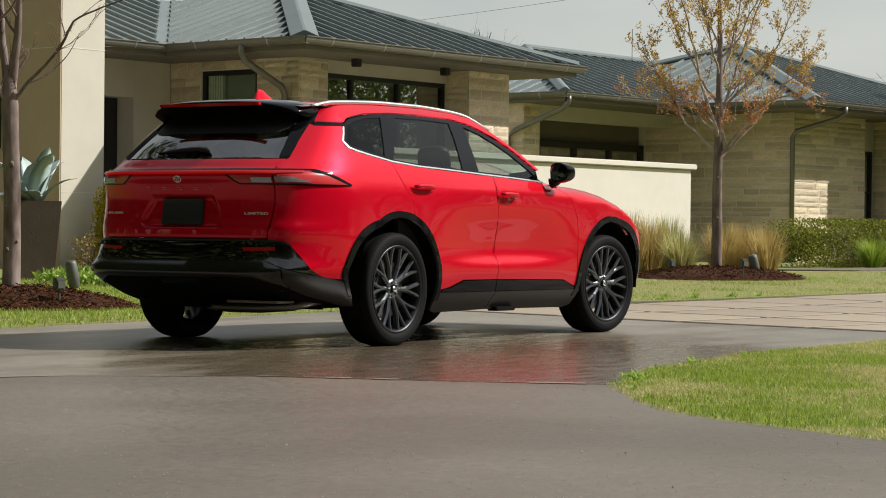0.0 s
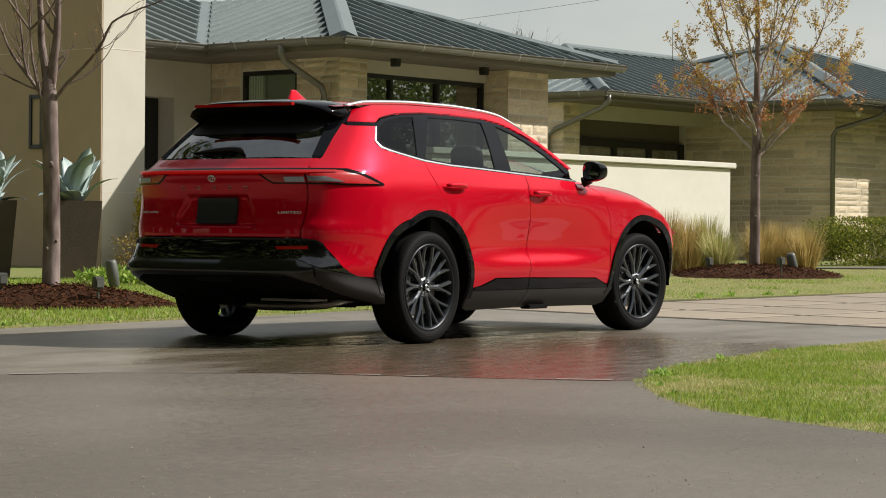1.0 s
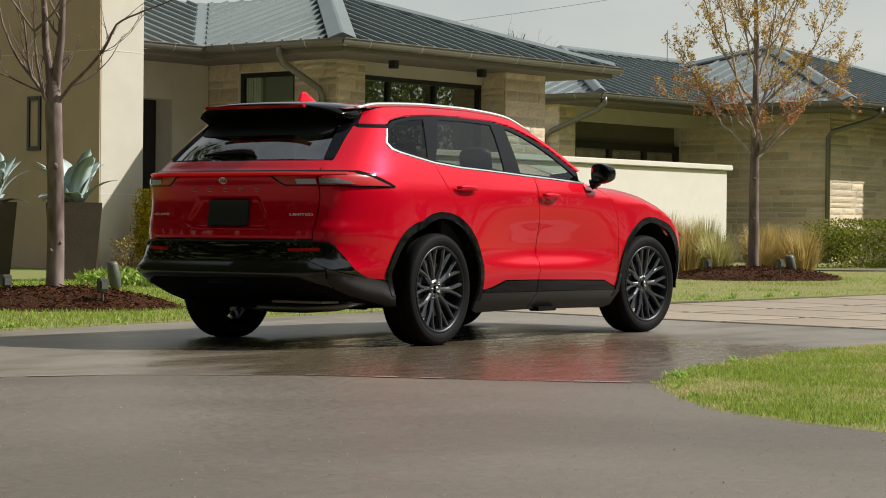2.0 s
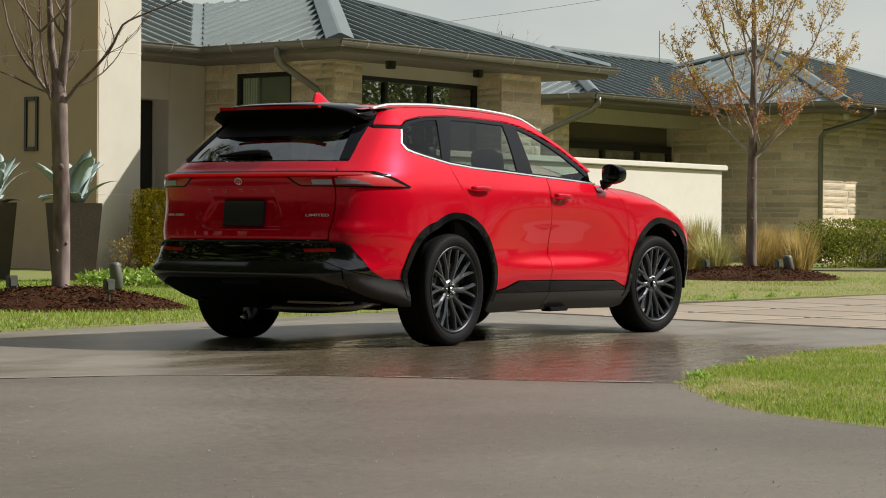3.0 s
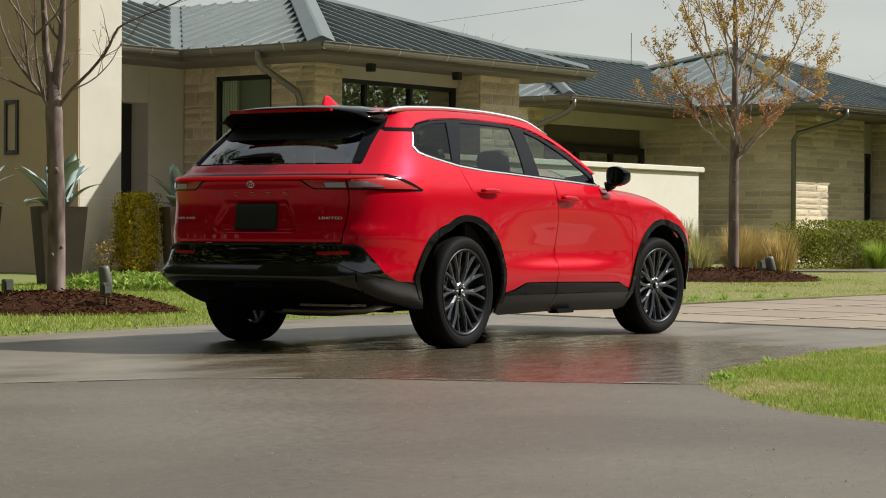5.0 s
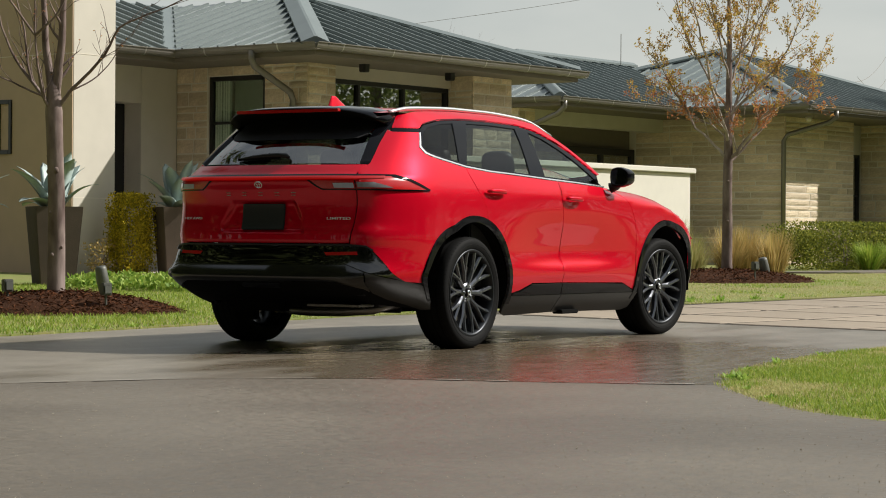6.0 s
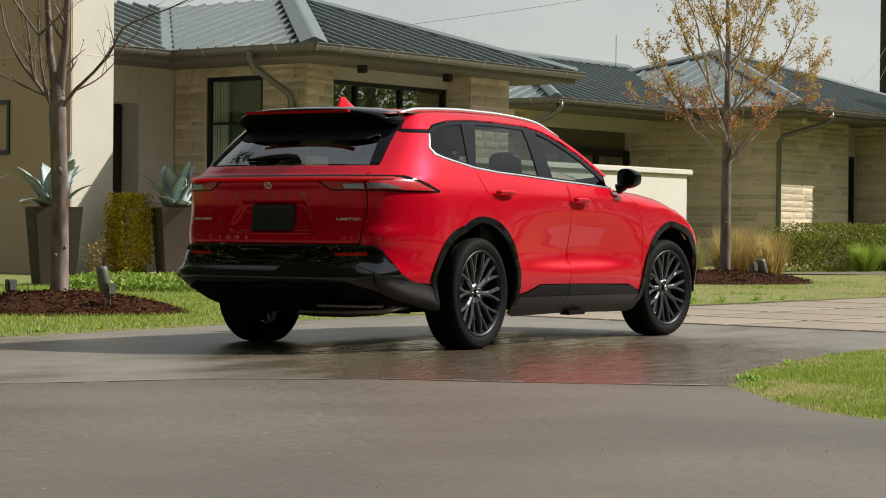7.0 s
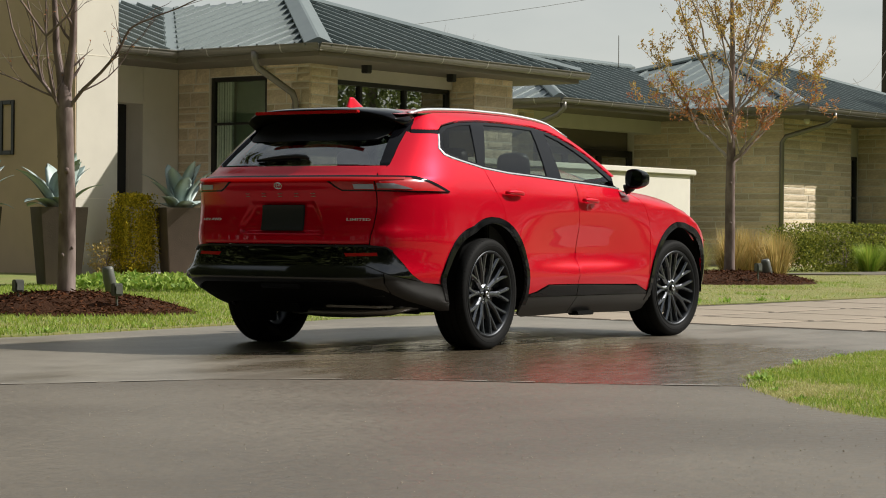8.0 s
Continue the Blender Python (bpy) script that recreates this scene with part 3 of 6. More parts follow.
wall("wing_floor", 1.02, 5.6, 1.05, 5.0, FLOOR, FLOOR + 0.08, M_INSIDE)
# second wing with the covered terrace
terrace_pier = wall("terrace_pier", 11.12, 11.65, 4.42, 8, FLOOR, E2 - 0.1, M_JOINT)
stone_face(terrace_pier, 4.4, 8, FLOOR, E2 - 0.1, face_left(11.12))
stone_face(terrace_pier, 11.1, 11.65, FLOOR, E2 - 0.1, face_front(4.42))
wall("terrace_beam", 11.65, 16.35, 4.42, 4.75, 2.97, E2 - 0.1, M_STUCCO)
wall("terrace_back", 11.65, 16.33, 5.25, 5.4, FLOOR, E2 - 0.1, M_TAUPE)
window("terrace_window", 11.75, 16.3, 5.1, 1.0, 2.62, mullions=(12.55, 13.8, 15.05), frame=0.14, label="row of black-framed terrace windows")
# third wing
west = wall("stone_west_wall", 16.35, 16.6, 1.52, 6, FLOOR, E2 - 0.1, M_JOINT)
stone_face(west, 1.5, 5.1, FLOOR, E2 - 0.1, face_left(16.35), long=1.1)
front3 = wall("stone_front_wall", 16.6, 19.35, 1.52, 1.8, FLOOR, E2 - 0.1, M_JOINT)
stone_face(front3, 16.33, 19.35, FLOOR, E2 - 0.1, face_front(1.52), long=1.2)
wall("door_recess", 19.35, 20.6, 2.0, 2.2, 2.6, E2 - 0.1, M_STUCCO)
window("glazed_door", 19.40, 20.58, 2.0, FLOOR, 2.6, rails=(1.7,), label="tall glazed door with a black frame")
# the wing runs forward out of view to n = -1.1 for its shadow
east = wall("stone_east_wing", 20.62, 26, -1.1, 2.2, FLOOR, E2 - 0.1, M_JOINT)
stone_face(east, -1.1, 2.0, FLOOR, E2 - 0.1, face_left(20.62))
# block added out of view, its shadow ends the sunlit patch on stone_front_wall
wall("east_parapet", 20.62, 26, -1.1, 0.45, E2 - 0.1, 5.2, M_STUCCO)
wall("third_back", 16.6, 25, 6, 6.2, FLOOR, E2 - 0.1, M_INSIDE)
# garden wall
garden = thing("garden_wall", "low cream stucco garden wall with a stone coping", "wall", at=HOUSE)
part("wall_body", boxed(1.0, 8.85, -0.8, -0.5, FLOOR, 1.84, bevel=0.01), M_COPING, garden)
part("coping", boxed(0.95, 8.95, -0.86, -0.44, 1.845, 1.94, bevel=0.015), M_COPING, garden)


# ---- car: one smooth skin, given by a chart (s, z) ----
# s runs along the right side (s = x), round the rear corner at s < -0.25 to the middle of the tail at s = -1.70,
# and round the front corner at s > 3.0 to the middle of the nose at s = 4.40.
XC, RL, XF, FL = -0.25, 1.45, 3.0, 1.4


def pchip(keys):
    """A smooth curve through keys that does not overshoot."""
    xs, ys = np.array([k[0] for k in keys], float), np.array([k[1] for k in keys], float)
    h, d = np.diff(xs), np.diff(ys) / np.diff(xs)
    m = np.zeros(len(xs))
    for i in range(1, len(xs) - 1):
        if d[i - 1] * d[i] > 0:
            a, b = 2 * h[i] + h[i - 1], h[i] + 2 * h[i - 1]
            m[i] = (a + b) / (a / d[i - 1] + b / d[i])
    m[0], m[-1] = d[0], d[-1]

    def f(v):
        v = min(max(v, xs[0]), xs[-1])
        i = min(int(np.searchsorted(xs, v, "right")) - 1, len(h) - 1)
        t = (v - xs[i]) / h[i]
        return float((2 * t**3 - 3 * t**2 + 1) * ys[i] + (t**3 - 2 * t**2 + t) * h[i] * m[i] + (3 * t**2 - 2 * t**3) * ys[i + 1] + (t**3 - t**2) * h[i] * m[i + 1])
    return f


half_door = pchip([(0.18, 0.80), (0.26, 0.86), (0.32, 0.90), (0.38, 0.912), (0.44, 0.925), (0.497, 0.936), (0.512, 0.934), (0.56, 0.908), (0.595, 0.890), (0.62, 0.887), (0.74, 0.903), (0.84, 0.924), (0.94, 0.937), (1.00, 0.937), (1.06, 0.920), (1.12, 0.893), (1.20, 0.853), (1.30, 0.795), (1.40, 0.732), (1.50, 0.665), (1.56, 0.610), (1.62, 0.52)])
half_flank = pchip([(0.18, 0.80), (0.26, 0.86), (0.32, 0.90), (0.38, 0.92), (0.46, 0.932), (0.60, 0.940), (0.74, 0.942), (0.88, 0.940), (0.98, 0.932), (1.06, 0.912), (1.12, 0.890), (1.20, 0.853), (1.30, 0.795), (1.40, 0.732), (1.50, 0.665), (1.56, 0.610), (1.62, 0.52)])
tail = pchip([(0.18, -0.40), (0.24, -0.62), (0.30, -0.83), (0.38, -1.02), (0.44, -1.120), (0.475, -1.158), (0.50, -1.153), (0.55, -1.113), (0.60, -1.100), (0.66, -1.092), (0.685, -1.092), (0.70, -1.105), (0.76, -1.105), (0.80, -1.092), (0.92, -1.08), (0.98, -1.09), (1.05, -1.115), (1.09, -1.128), (1.105, -1.112), (1.13, -1.075), (1.17, -1.035), (1.20, -1.000), (1.26, -0.945), (1.35, -0.835), (1.45, -0.680), (1.53, -0.565), (1.62, -0.40)])
tail_power = pchip([(0.2, 2.6), (0.5, 2.9), (0.7, 3.0), (1.05, 3.0), (1.15, 2.8), (1.3, 2.6), (1.6, 2.4)])
tail_square = pchip([(0.2, 3.2), (0.36, 4.2), (0.5, 4.6), (0.58, 4.0), (0.7, 3.7), (1.05, 3.6), (1.15, 3.1), (1.3, 2.6), (1.6, 2.4)])
nose = pchip([(0.18, 3.45), (0.30, 3.66), (0.45, 3.75), (0.60, 3.78), (0.72, 3.755), (0.82, 3.69), (0.90, 3.60), (1.0, 3.40), (1.2, 3.2), (1.62, 3.1)])
fender_top = pchip([(1.6, 1.20), (1.9, 1.13), (2.2, 1.10), (2.5, 1.082), (2.7, 1.062), (2.9, 1.03), (3.1, 0.978), (3.35, 0.885), (3.55, 0.79), (3.8, 0.66)])


def half_width(x, z):
    k = smoothstep(0.25, 1.15, x) * (1 - smoothstep(1.55, 2.45, x))
    w = half_flank(z) * (1 - k) + half_door(z) * k
    w *= 1 - 0.03 * smoothstep(2.6, 3.7, x) - 0.012 * smoothstep(0.4, -0.3, x)
    return w


def skin(s, z, out=0.0):
    """The point of the car's skin at (s, z) on its right side."""
    if s >= XF:
        f = min((s - XF) / FL, 2.0) * math.pi / 2
        n = 2 / 3.0
        c = math.cos(f)
        x = XF + (nose(z) - XF) * max(0.0, math.sin(f)) ** n
        y = -half_width(XF, z) * math.copysign(abs(c) ** n, c)
    elif s <= XC:
        f = min((XC - s) / RL, 2.0) * math.pi / 2
        n = 2 / tail_power(z)
        c = math.cos(f)
        k = smoothstep(0.22, 0.60, f / (math.pi / 2))
        p = tail_power(z) * (1 - k) + tail_square(z) * k
        x = XC - (XC - tail(z)) * max(0.0, 1 - abs(c) ** (n * p)) ** (1 / p)
        y = -half_width(XC, z) * math.copysign(abs(c) ** n, c)
    else:
        x, y = s, -half_width(s, z)
    if x > 1.9 and abs(y) > 0:
        over = (z - (fender_top(x) - 0.10)) / 0.10
        if over > 0:
            y = math.copysign(max(0.02, abs(y) - 0.13 * over * over), y)
    return Vector((x, y, z))


def skin_normal(s, z):
    e = 0.004
    if s <= XC and abs(s + 1.70) < 0.02:
        s = -1.68 if s > -1.70 else -1.72
    n = (skin(s + e, z) - skin(s - e, z)).cross(skin(s, z + e) - skin(s, z - e))
    return n.normalized()


ROOF_EDGE = pchip([(-0.75, 1.512), (-0.3, 1.55), (0, 1.567), (0.4, 1.580), (0.75, 1.580), (1.1, 1.565), (1.35, 1.535), (1.55, 1.462), (1.70, 1.39), (1.9, 1.285), (2.1, 1.19), (2.25, 1.125), (2.6, 1.08)])


PILLAR = pchip([(1.2, 1.535), (1.335, 1.500), (1.485, 1.448), (1.62, 1.382), (1.815, 1.258), (1.945, 1.172), (2.12, 1.112), (2.3, 1.09)])


def screen_edge(x):
    """The upper edge of the windscreen pillar, blending into the roof's edge."""
    k = smoothstep(1.32, 1.46, x)
    return ROOF_EDGE(x) * (1 - k) + min(PILLAR(x), ROOF_EDGE(x)) * k


def mirrored(v):
    return Vector((v.x, -v.y, v.z))


def inset(loop, d):
    """An outline moved inwards, to leave a gap."""
    n, out = len(loop), []
    area = sum(a[0] * b[1] - b[0] * a[1] for a, b in zip(loop, [*loop[1:], loop[0]]))
    sgn = 1 if area > 0 else -1
    for i in range(n):
        a, b, c = Vector(loop[i - 1]), Vector(loop[i]), Vector(loop[(i + 1) % n])
        e, f = (b - a).normalized(), (c - b).normalized()
        m = Vector((-e.y - f.y, e.x + f.x))
        m = m / max(0.6, m.length) if m.length > 1e-6 else Vector((-e.y, e.x))
        out.append((b.x + m.x * d * sgn, b.y + m.y * d * sgn))
    return out


def panel(name, loop, material, parent, out=0.0, thick=0.018, step=0.05, gap=0.0, left=False, holes=(), label=""):
    """A sheet of the car's skin inside an outline in the chart, with folded edges. out: metres above the skin, a number or a function of (s, z)."""
    if gap:
        loop = inset(loop, gap)
    pts, tris = cdt(loop, holes, step)
    lift = out if callable(out) else (lambda s, z: out)
    used = sorted({i for t in tris for i in t})
    slot = {i: k for k, i in enumerate(used)}
    vs, ns = [], []
    e = 0.004
    for i in used:
        s, z = pts[i]
        n = skin_normal(s, z)
        vs.append(skin(s, z) + n * lift(s, z))
        if callable(out):
            ds = (skin(s + e, z) + n * lift(s + e, z)) - (skin(s - e, z) + n * lift(s - e, z))
            dz = (skin(s, z + e) + n * lift(s, z + e)) - (skin(s, z - e) + n * lift(s, z - e))
            m = ds.cross(dz)
            n = m.normalized() if m.length > 1e-9 else n
        ns.append(n)
    faces = [[slot[i] for i in t] for t in tris]
    count = {}
    for f in faces:
        for a, b in zip(f, [*f[1:], f[0]]):
            count[(a, b)] = 1
    rim = [(a, b) for a, b in count if (b, a) not in count]
    inner = {}
    for a, b in rim:
        for i in (a, b):
            if i not in inner:
                inner[i] = len(vs)
                vs.append(vs[i] - ns[i] * thick)
                ns.append(ns[i])
    faces += [[b, a, inner[a], inner[b]] for a, b in rim]
    if left:
        vs, ns, faces = [mirrored(v) for v in vs], [mirrored(n) for n in ns], [f[::-1] for f in faces]
    me = bpy.data.meshes.new(name)
    me.from_pydata(vs, [], faces)
    me.materials.append(material)
    me.shade_smooth()
    me.normals_split_custom_set_from_vertices(ns)
    ob = place(new(name, me), parent)
    return tagged(ob, label) if label else ob


def both(name, loop, material, parent, **kw):
    return panel(name, loop, material, parent, **kw), panel(name, loop, material, parent, left=True, **kw)


def across(loop):
    """Closes an outline of the right half of the tail with its mirror image; it starts and ends at the middle."""
    return loop + [(-3.40 - s, z) for s, z in loop[::-1]]


def arc(cx, cz, r, a0, a1, n=30):
    return [(cx + r * math.cos(radians(a0 + (a1 - a0) * k / n)), cz + r * math.sin(radians(a0 + (a1 - a0) * k / n))) for k in range(n + 1)]


def top_sheet(name, x0, x1, edge, crown, material, parent, rows=24, cols=16, power=2.0, lift=0.0, trim=0.0):
    """Roof, windscreen or bonnet: a crowned sheet between the two upper edges of the skin."""
    bm = bmesh.new()
    grid = []
    for i in range(rows + 1):
        x = x0 + (x1 - x0) * i / rows
        z = edge(x)
        w = abs(skin(min(x, XF - 0.001), z).y if x < XF else half_width(x, z) - 0.13)
        w = max(0.05, w - trim)
        row = []
        for j in range(cols + 1):
            q = -1 + 2 * j / cols
            row.append(bm.verts.new((x, q * w, z + lift + (crown(x) if callable(crown) else crown) * (1 - abs(q) ** power))))
        grid.append(row)
    for i in range(rows):
        for j in range(cols):
            bm.faces.new((grid[i][j], grid[i + 1][j], grid[i + 1][j + 1], grid[i][j + 1]))
    return part(name, bm, material, parent, smooth=True)


M_CHROME = mat("chrome", (0.80, 0.81, 0.82), 0.2, metal=0.8, amount=0.05)
M_SATIN = mat("satin_silver_rail", (0.72, 0.73, 0.74), 0.32, metal=0.9, amount=0.05)
M_RIM = mat("dark_grey_alloy", (0.105, 0.113, 0.128), 0.27, metal=0.75, amount=0.1, coat=0.3)
M_RIM_DARK = mat("shadow_grey_alloy", (0.035, 0.038, 0.043), 0.4, metal=0.8, amount=0.1)
M_SILVER = mat("bright_silver_lettering", (0.82, 0.82, 0.81), 0.35, metal=0.25, amount=0.05)
M_DARK = mat("dark_underbody", (0.006, 0.006, 0.006), 0.8, spec=0.08, amount=0.3)
M_CABIN = mat("black_cabin_trim", (0.02, 0.02, 0.022), 0.7, spec=0.2, amount=0.2)
M_SEAT = mat("black_leather", (0.028, 0.027, 0.027), 0.5, amount=0.3, bump=0.15, bump_scale=120)
M_REDLENS = mat("red_lens", (0.52, 0.006, 0.008), 0.2, amount=0.3, coat=0.5, scale=60)
M_LITBAR = mat("lit_red_lens", (0.25, 0.002, 0.003), 0.3, amount=0.1, coat=0.1)
M_LITBAR.node_tree.nodes["Principled BSDF"].inputs["Emission Color"].default_value = (1.0, 0.012, 0.01, 1)
M_LITBAR.node_tree.nodes["Principled BSDF"].inputs["Emission Strength"].default_value = 0.17
M_CLEARLENS = mat("smoked_clear_lens", (0.42, 0.47, 0.58), 0.3, metal=0.0, amount=0.5, coat=0.3, scale=40)
M_BRIGHTLENS = mat("clear_lamp_lens", (0.26, 0.25, 0.27), 0.15, metal=0.3, amount=0.6, coat=1.0, scale=60)
M_AMBER = mat("amber_lens", (0.7, 0.16, 0.02), 0.15, coat=1.0)
M_CARGLASS = glass_mat("car_side_glass", (0.43, 0.53, 0.50), 1.55)
M_PRIVACY = glass_mat("dark_privacy_glass", (0.14, 0.16, 0.15), 1.3)
M_REARGLASS = glass_mat("tinted_rear_door_glass", (0.22, 0.27, 0.25), 1.55)
M_TAILGLASS = glass_mat("tail_glass", (0.32, 0.35, 0.34), 3.2)
M_SCREEN = glass_mat("windscreen_glass", (0.86, 0.90, 0.87), 1.15)
M_PLATE = mat("blank_plate", (0.016, 0.02, 0.021), 0.45, amount=0.2)
M_STEEL = mat("exhaust_steel", (0.25, 0.23, 0.21), 0.4, metal=0.9, amount=0.5)

car = thing("car", "glossy red crossover car with black trim parked on wet concrete", "car")


def build_body():
    R = 0.500
    rear_arch, front_arch = (0.0, 0.372), (2.85, 0.372)
    rear_door = [(0.012, 1.190), (0.30, 1.167), (0.65, 1.154), (1.03, 1.137), (1.205, 1.129), (1.203, 1.06), (1.198, 0.97), (1.235, 0.81), (1.24, 0.66), (1.236, 0.54), (1.222, 0.418), (0.79, 0.418), (0.63, 0.372), (0.50, 0.352)] + arc(*rear_arch, R, 1, 70) + [(0.15, 0.93), (0.075, 1.04), (0.028, 1.13)]
    front_door = [(1.209, 1.129), (1.42, 1.122), (1.82, 1.104), (2.12, 1.082), (2.20, 1.03), (2.27, 0.955), (2.32, 0.86), (2.338, 0.75), (2.338, 0.355), (2.165, 0.405), (1.226, 0.418), (1.24, 0.54), (1.244, 0.66), (1.239, 0.81), (1.202, 0.97), (1.207, 1.06)]
    quarter = [(0.008, 1.190), (-0.25, 1.232), (-0.385, 1.268), (-0.432, 1.31), (-0.372, 1.408), (-0.75, 1.408), (-0.82, 1.42), (-0.895, 1.32), (-0.962, 1.196), (-1.045, 1.145), (-1.058, 1.06), (-1.11, 0.80), (-1.142, 0.682), (-1.0, 0.672), (-0.93, 0.638), (-0.80, 0.55), (-0.64, 0.445), (-0.495, 0.437)] + arc(*rear_arch, R, 172, 71) + [(0.147, 0.93), (0.071, 1.04), (0.024, 1.13)]
    cant = [(-0.76, 1.437), (-0.33, 1.437), (-0.245, 1.472), (-0.03, 1.507), (0.275, 1.526), (0.65, 1.531), (1.025, 1.524), (1.22, 1.497), (1.34, 1.464), (1.49, 1.408), (1.625, 1.345), (1.82, 1.218), (1.95, 1.125), (2.12, 1.086)] + [(x, screen_edge(x)) for x in (2.2, 2.05, 1.9, 1.75, 1.6, 1.5, 1.42)] + [(x, ROOF_EDGE(x)) for x in (1.3, 1.1, 0.8, 0.5, 0.2, -0.1, -0.4, -0.74)]
    fender = [(2.125, 1.084), (2.205, 1.03), (2.275, 0.955), (2.325, 0.86), (2.343, 0.75), (2.343, 0.37)] + arc(*front_arch, R, 181, 8) + [(3.50, 0.45), (3.56, 0.60), (3.52, 0.74)] + [(x, fender_top(x) - 0.004) for x in (3.45, 3.3, 3.15, 3.0, 2.8, 2.6, 2.4, 2.2)]
    for loop, nm in ((rear_door, "rear_door"), (front_door, "front_door"), (quarter, "quarter_panel"), (cant, "roof_side"), (fender, "front_wing")):
        both(nm, loop, M_RED, car, gap=0.0028)
    nose_loop = [(3.50, 0.455), (3.565, 0.60), (3.525, 0.735), (3.7, 0.74), (4.0, 0.79), (4.40, 0.80), (4.40, 0.22), (4.0, 0.22), (3.5, 0.22), (3.36, 0.26), (3.34, 0.40)]
    both("front_bumper", nose_loop, M_RED, car, gap=0.002)
    both("headlamp", [(3.60, 0.70), (3.75, 0.73), (4.05, 0.775), (4.05, 0.735), (3.7, 0.66)], M_CLEARLENS, car, out=0.006)
    both("grille", [(3.85, 0.30), (4.40, 0.28), (4.40, 0.68), (4.0, 0.68), (3.85, 0.5)], M_PLASTIC, car, out=0.005)
    both("front_side_marker", [(3.53, 0.66), (3.58, 0.70), (3.60, 0.665), (3.545, 0.60)], M_AMBER, car, out=0.006, step=0.03)
    # dark inner shell under the panels
    both("inner_body", [(-1.0, 0.35), (-0.50, 0.30)] + arc(*rear_arch, 0.47, 172, 8) + [(0.5, 0.25), (2.35, 0.25)] + arc(*front_arch, 0.47, 172, 10) + [(3.4, 0.30), (4.4, 0.3), (4.4, 0.7), (3.4, 0.76), (2.9, 0.98), (2.1, 1.07), (1.2, 1.12), (0.0, 1.17), (-0.4, 1.24), (-0.9, 1.22), (-1.0, 1.1)], M_DARK, car, out=-0.03, thick=0.01, step=0.12)
    # arches, sills
    both("rear_wheel_arch", arc(*rear_arch, R, 171, 0) + [(0.52, 0.29), (0.462, 0.29)] + arc(*rear_arch, 0.460, 0, 180) + [(-0.462, 0.33), (-0.49, 0.33)], M_BLACK, car, out=0.012, thick=0.022, step=0.04, label="gloss black wheel arch trim")
    both("front_wheel_arch", [(2.332, 0.29), (2.343, 0.372)] + arc(*front_arch, R, 179, 8) + [(3.36, 0.38), (3.31, 0.38)] + arc(*front_arch, 0.460, 3, 180) + [(2.392, 0.29)], M_BLACK, car, out=0.012, thick=0.022, step=0.04, label="gloss black wheel arch trim")
    both("door_trim", [(0.53, 0.350), (0.63, 0.366), (0.79, 0.412), (1.22, 0.412), (1.22, 0.338), (0.53, 0.338)], M_BLACK, car, out=0.006, step=0.06, gap=0.002)
    both("door_trim", [(1.228, 0.412), (2.165, 0.399), (2.33, 0.350), (2.33, 0.338), (1.228, 0.338)], M_BLACK, car, out=0.006, step=0.06, gap=0.002)
    both("sill", [(0.46, 0.335), (1.224, 0.335), (1.20, 0.215), (0.56, 0.205), (0.50, 0.22)], M_PLASTIC, car, out=0.01, step=0.06, gap=0.002)
    both("sill", [(1.230, 0.335), (2.41, 0.335), (2.39, 0.225), (2.30, 0.205), (1.205, 0.215)], M_PLASTIC, car, out=0.01, step=0.06, gap=0.002)
    # side windows
    daylight = [(-0.41, 1.312), (-0.365, 1.276), (-0.24, 1.243), (0.012, 1.203), (0.30, 1.180), (0.65, 1.167), (1.03, 1.15), (1.42, 1.135), (1.82, 1.117), (1.93, 1.113), (1.945, 1.125), (1.815, 1.21), (1.62, 1.337), (1.485, 1.40), (1.335, 1.456), (1.215, 1.489), (1.025, 1.516), (0.65, 1.523), (0.275, 1.518), (-0.03, 1.499), (-0.235, 1.464), (-0.325, 1.43), (-0.372, 1.38)]
    quarter_pane = [(-0.355, 1.315), (-0.31, 1.285), (-0.20, 1.256), (-0.03, 1.228), (0.15, 1.495), (0.0, 1.485), (-0.2, 1.452), (-0.30, 1.41)]
    rear_pane = [(0.05, 1.214), (0.30, 1.192), (0.65, 1.179), (0.86, 1.170), (0.955, 1.40), (0.985, 1.495), (0.65, 1.505), (0.33, 1.502)]
    front_pane = [(1.06, 1.162), (1.42, 1.148), (1.84, 1.131), (1.76, 1.192), (1.60, 1.298), (1.46, 1.370), (1.31, 1.432), (1.15, 1.476), (1.125, 1.40)]
    both("window_surround", daylight, M_BLACK, car, out=-0.006, thick=0.012, holes=(quarter_pane, rear_pane, front_pane), step=0.05, label="gloss black window surround")
    for loop, m, nm in ((quarter_pane, M_PRIVACY, "quarter_window"), (rear_pane, M_REARGLASS, "rear_side_window"), (front_pane, M_CARGLASS, "front_side_window")):
        for p in both(nm, inset(loop, -0.006), m, car, out=-0.012, thick=0.003, step=0.1):
            p.visible_shadow = False
    belt = [(-0.372, 1.405), (-0.432, 1.308), (-0.388, 1.267), (-0.25, 1.231), (0.012, 1.190), (0.30, 1.167), (0.65, 1.154), (1.03, 1.137), (1.42, 1.122), (1.82, 1.104), (2.0, 1.09)]
    upper = [(-0.358, 1.405), (-0.415, 1.310), (-0.370, 1.274), (-0.245, 1.240), (0.013, 1.199), (0.30, 1.176), (0.65, 1.163), (1.03, 1.146), (1.42, 1.131), (1.82, 1.113), (2.0, 1.099)]
    both("belt_moulding", belt + upper[::-1], M_CHROME, car, out=0.006, thick=0.012, step=0.05, label="bright chrome belt moulding")
    both("pillar_trim", [(-0.755, 1.409), (-0.36, 1.409), (-0.325, 1.436), (-0.765, 1.436)], M_BLACK, car, out=-0.006, step=0.05)
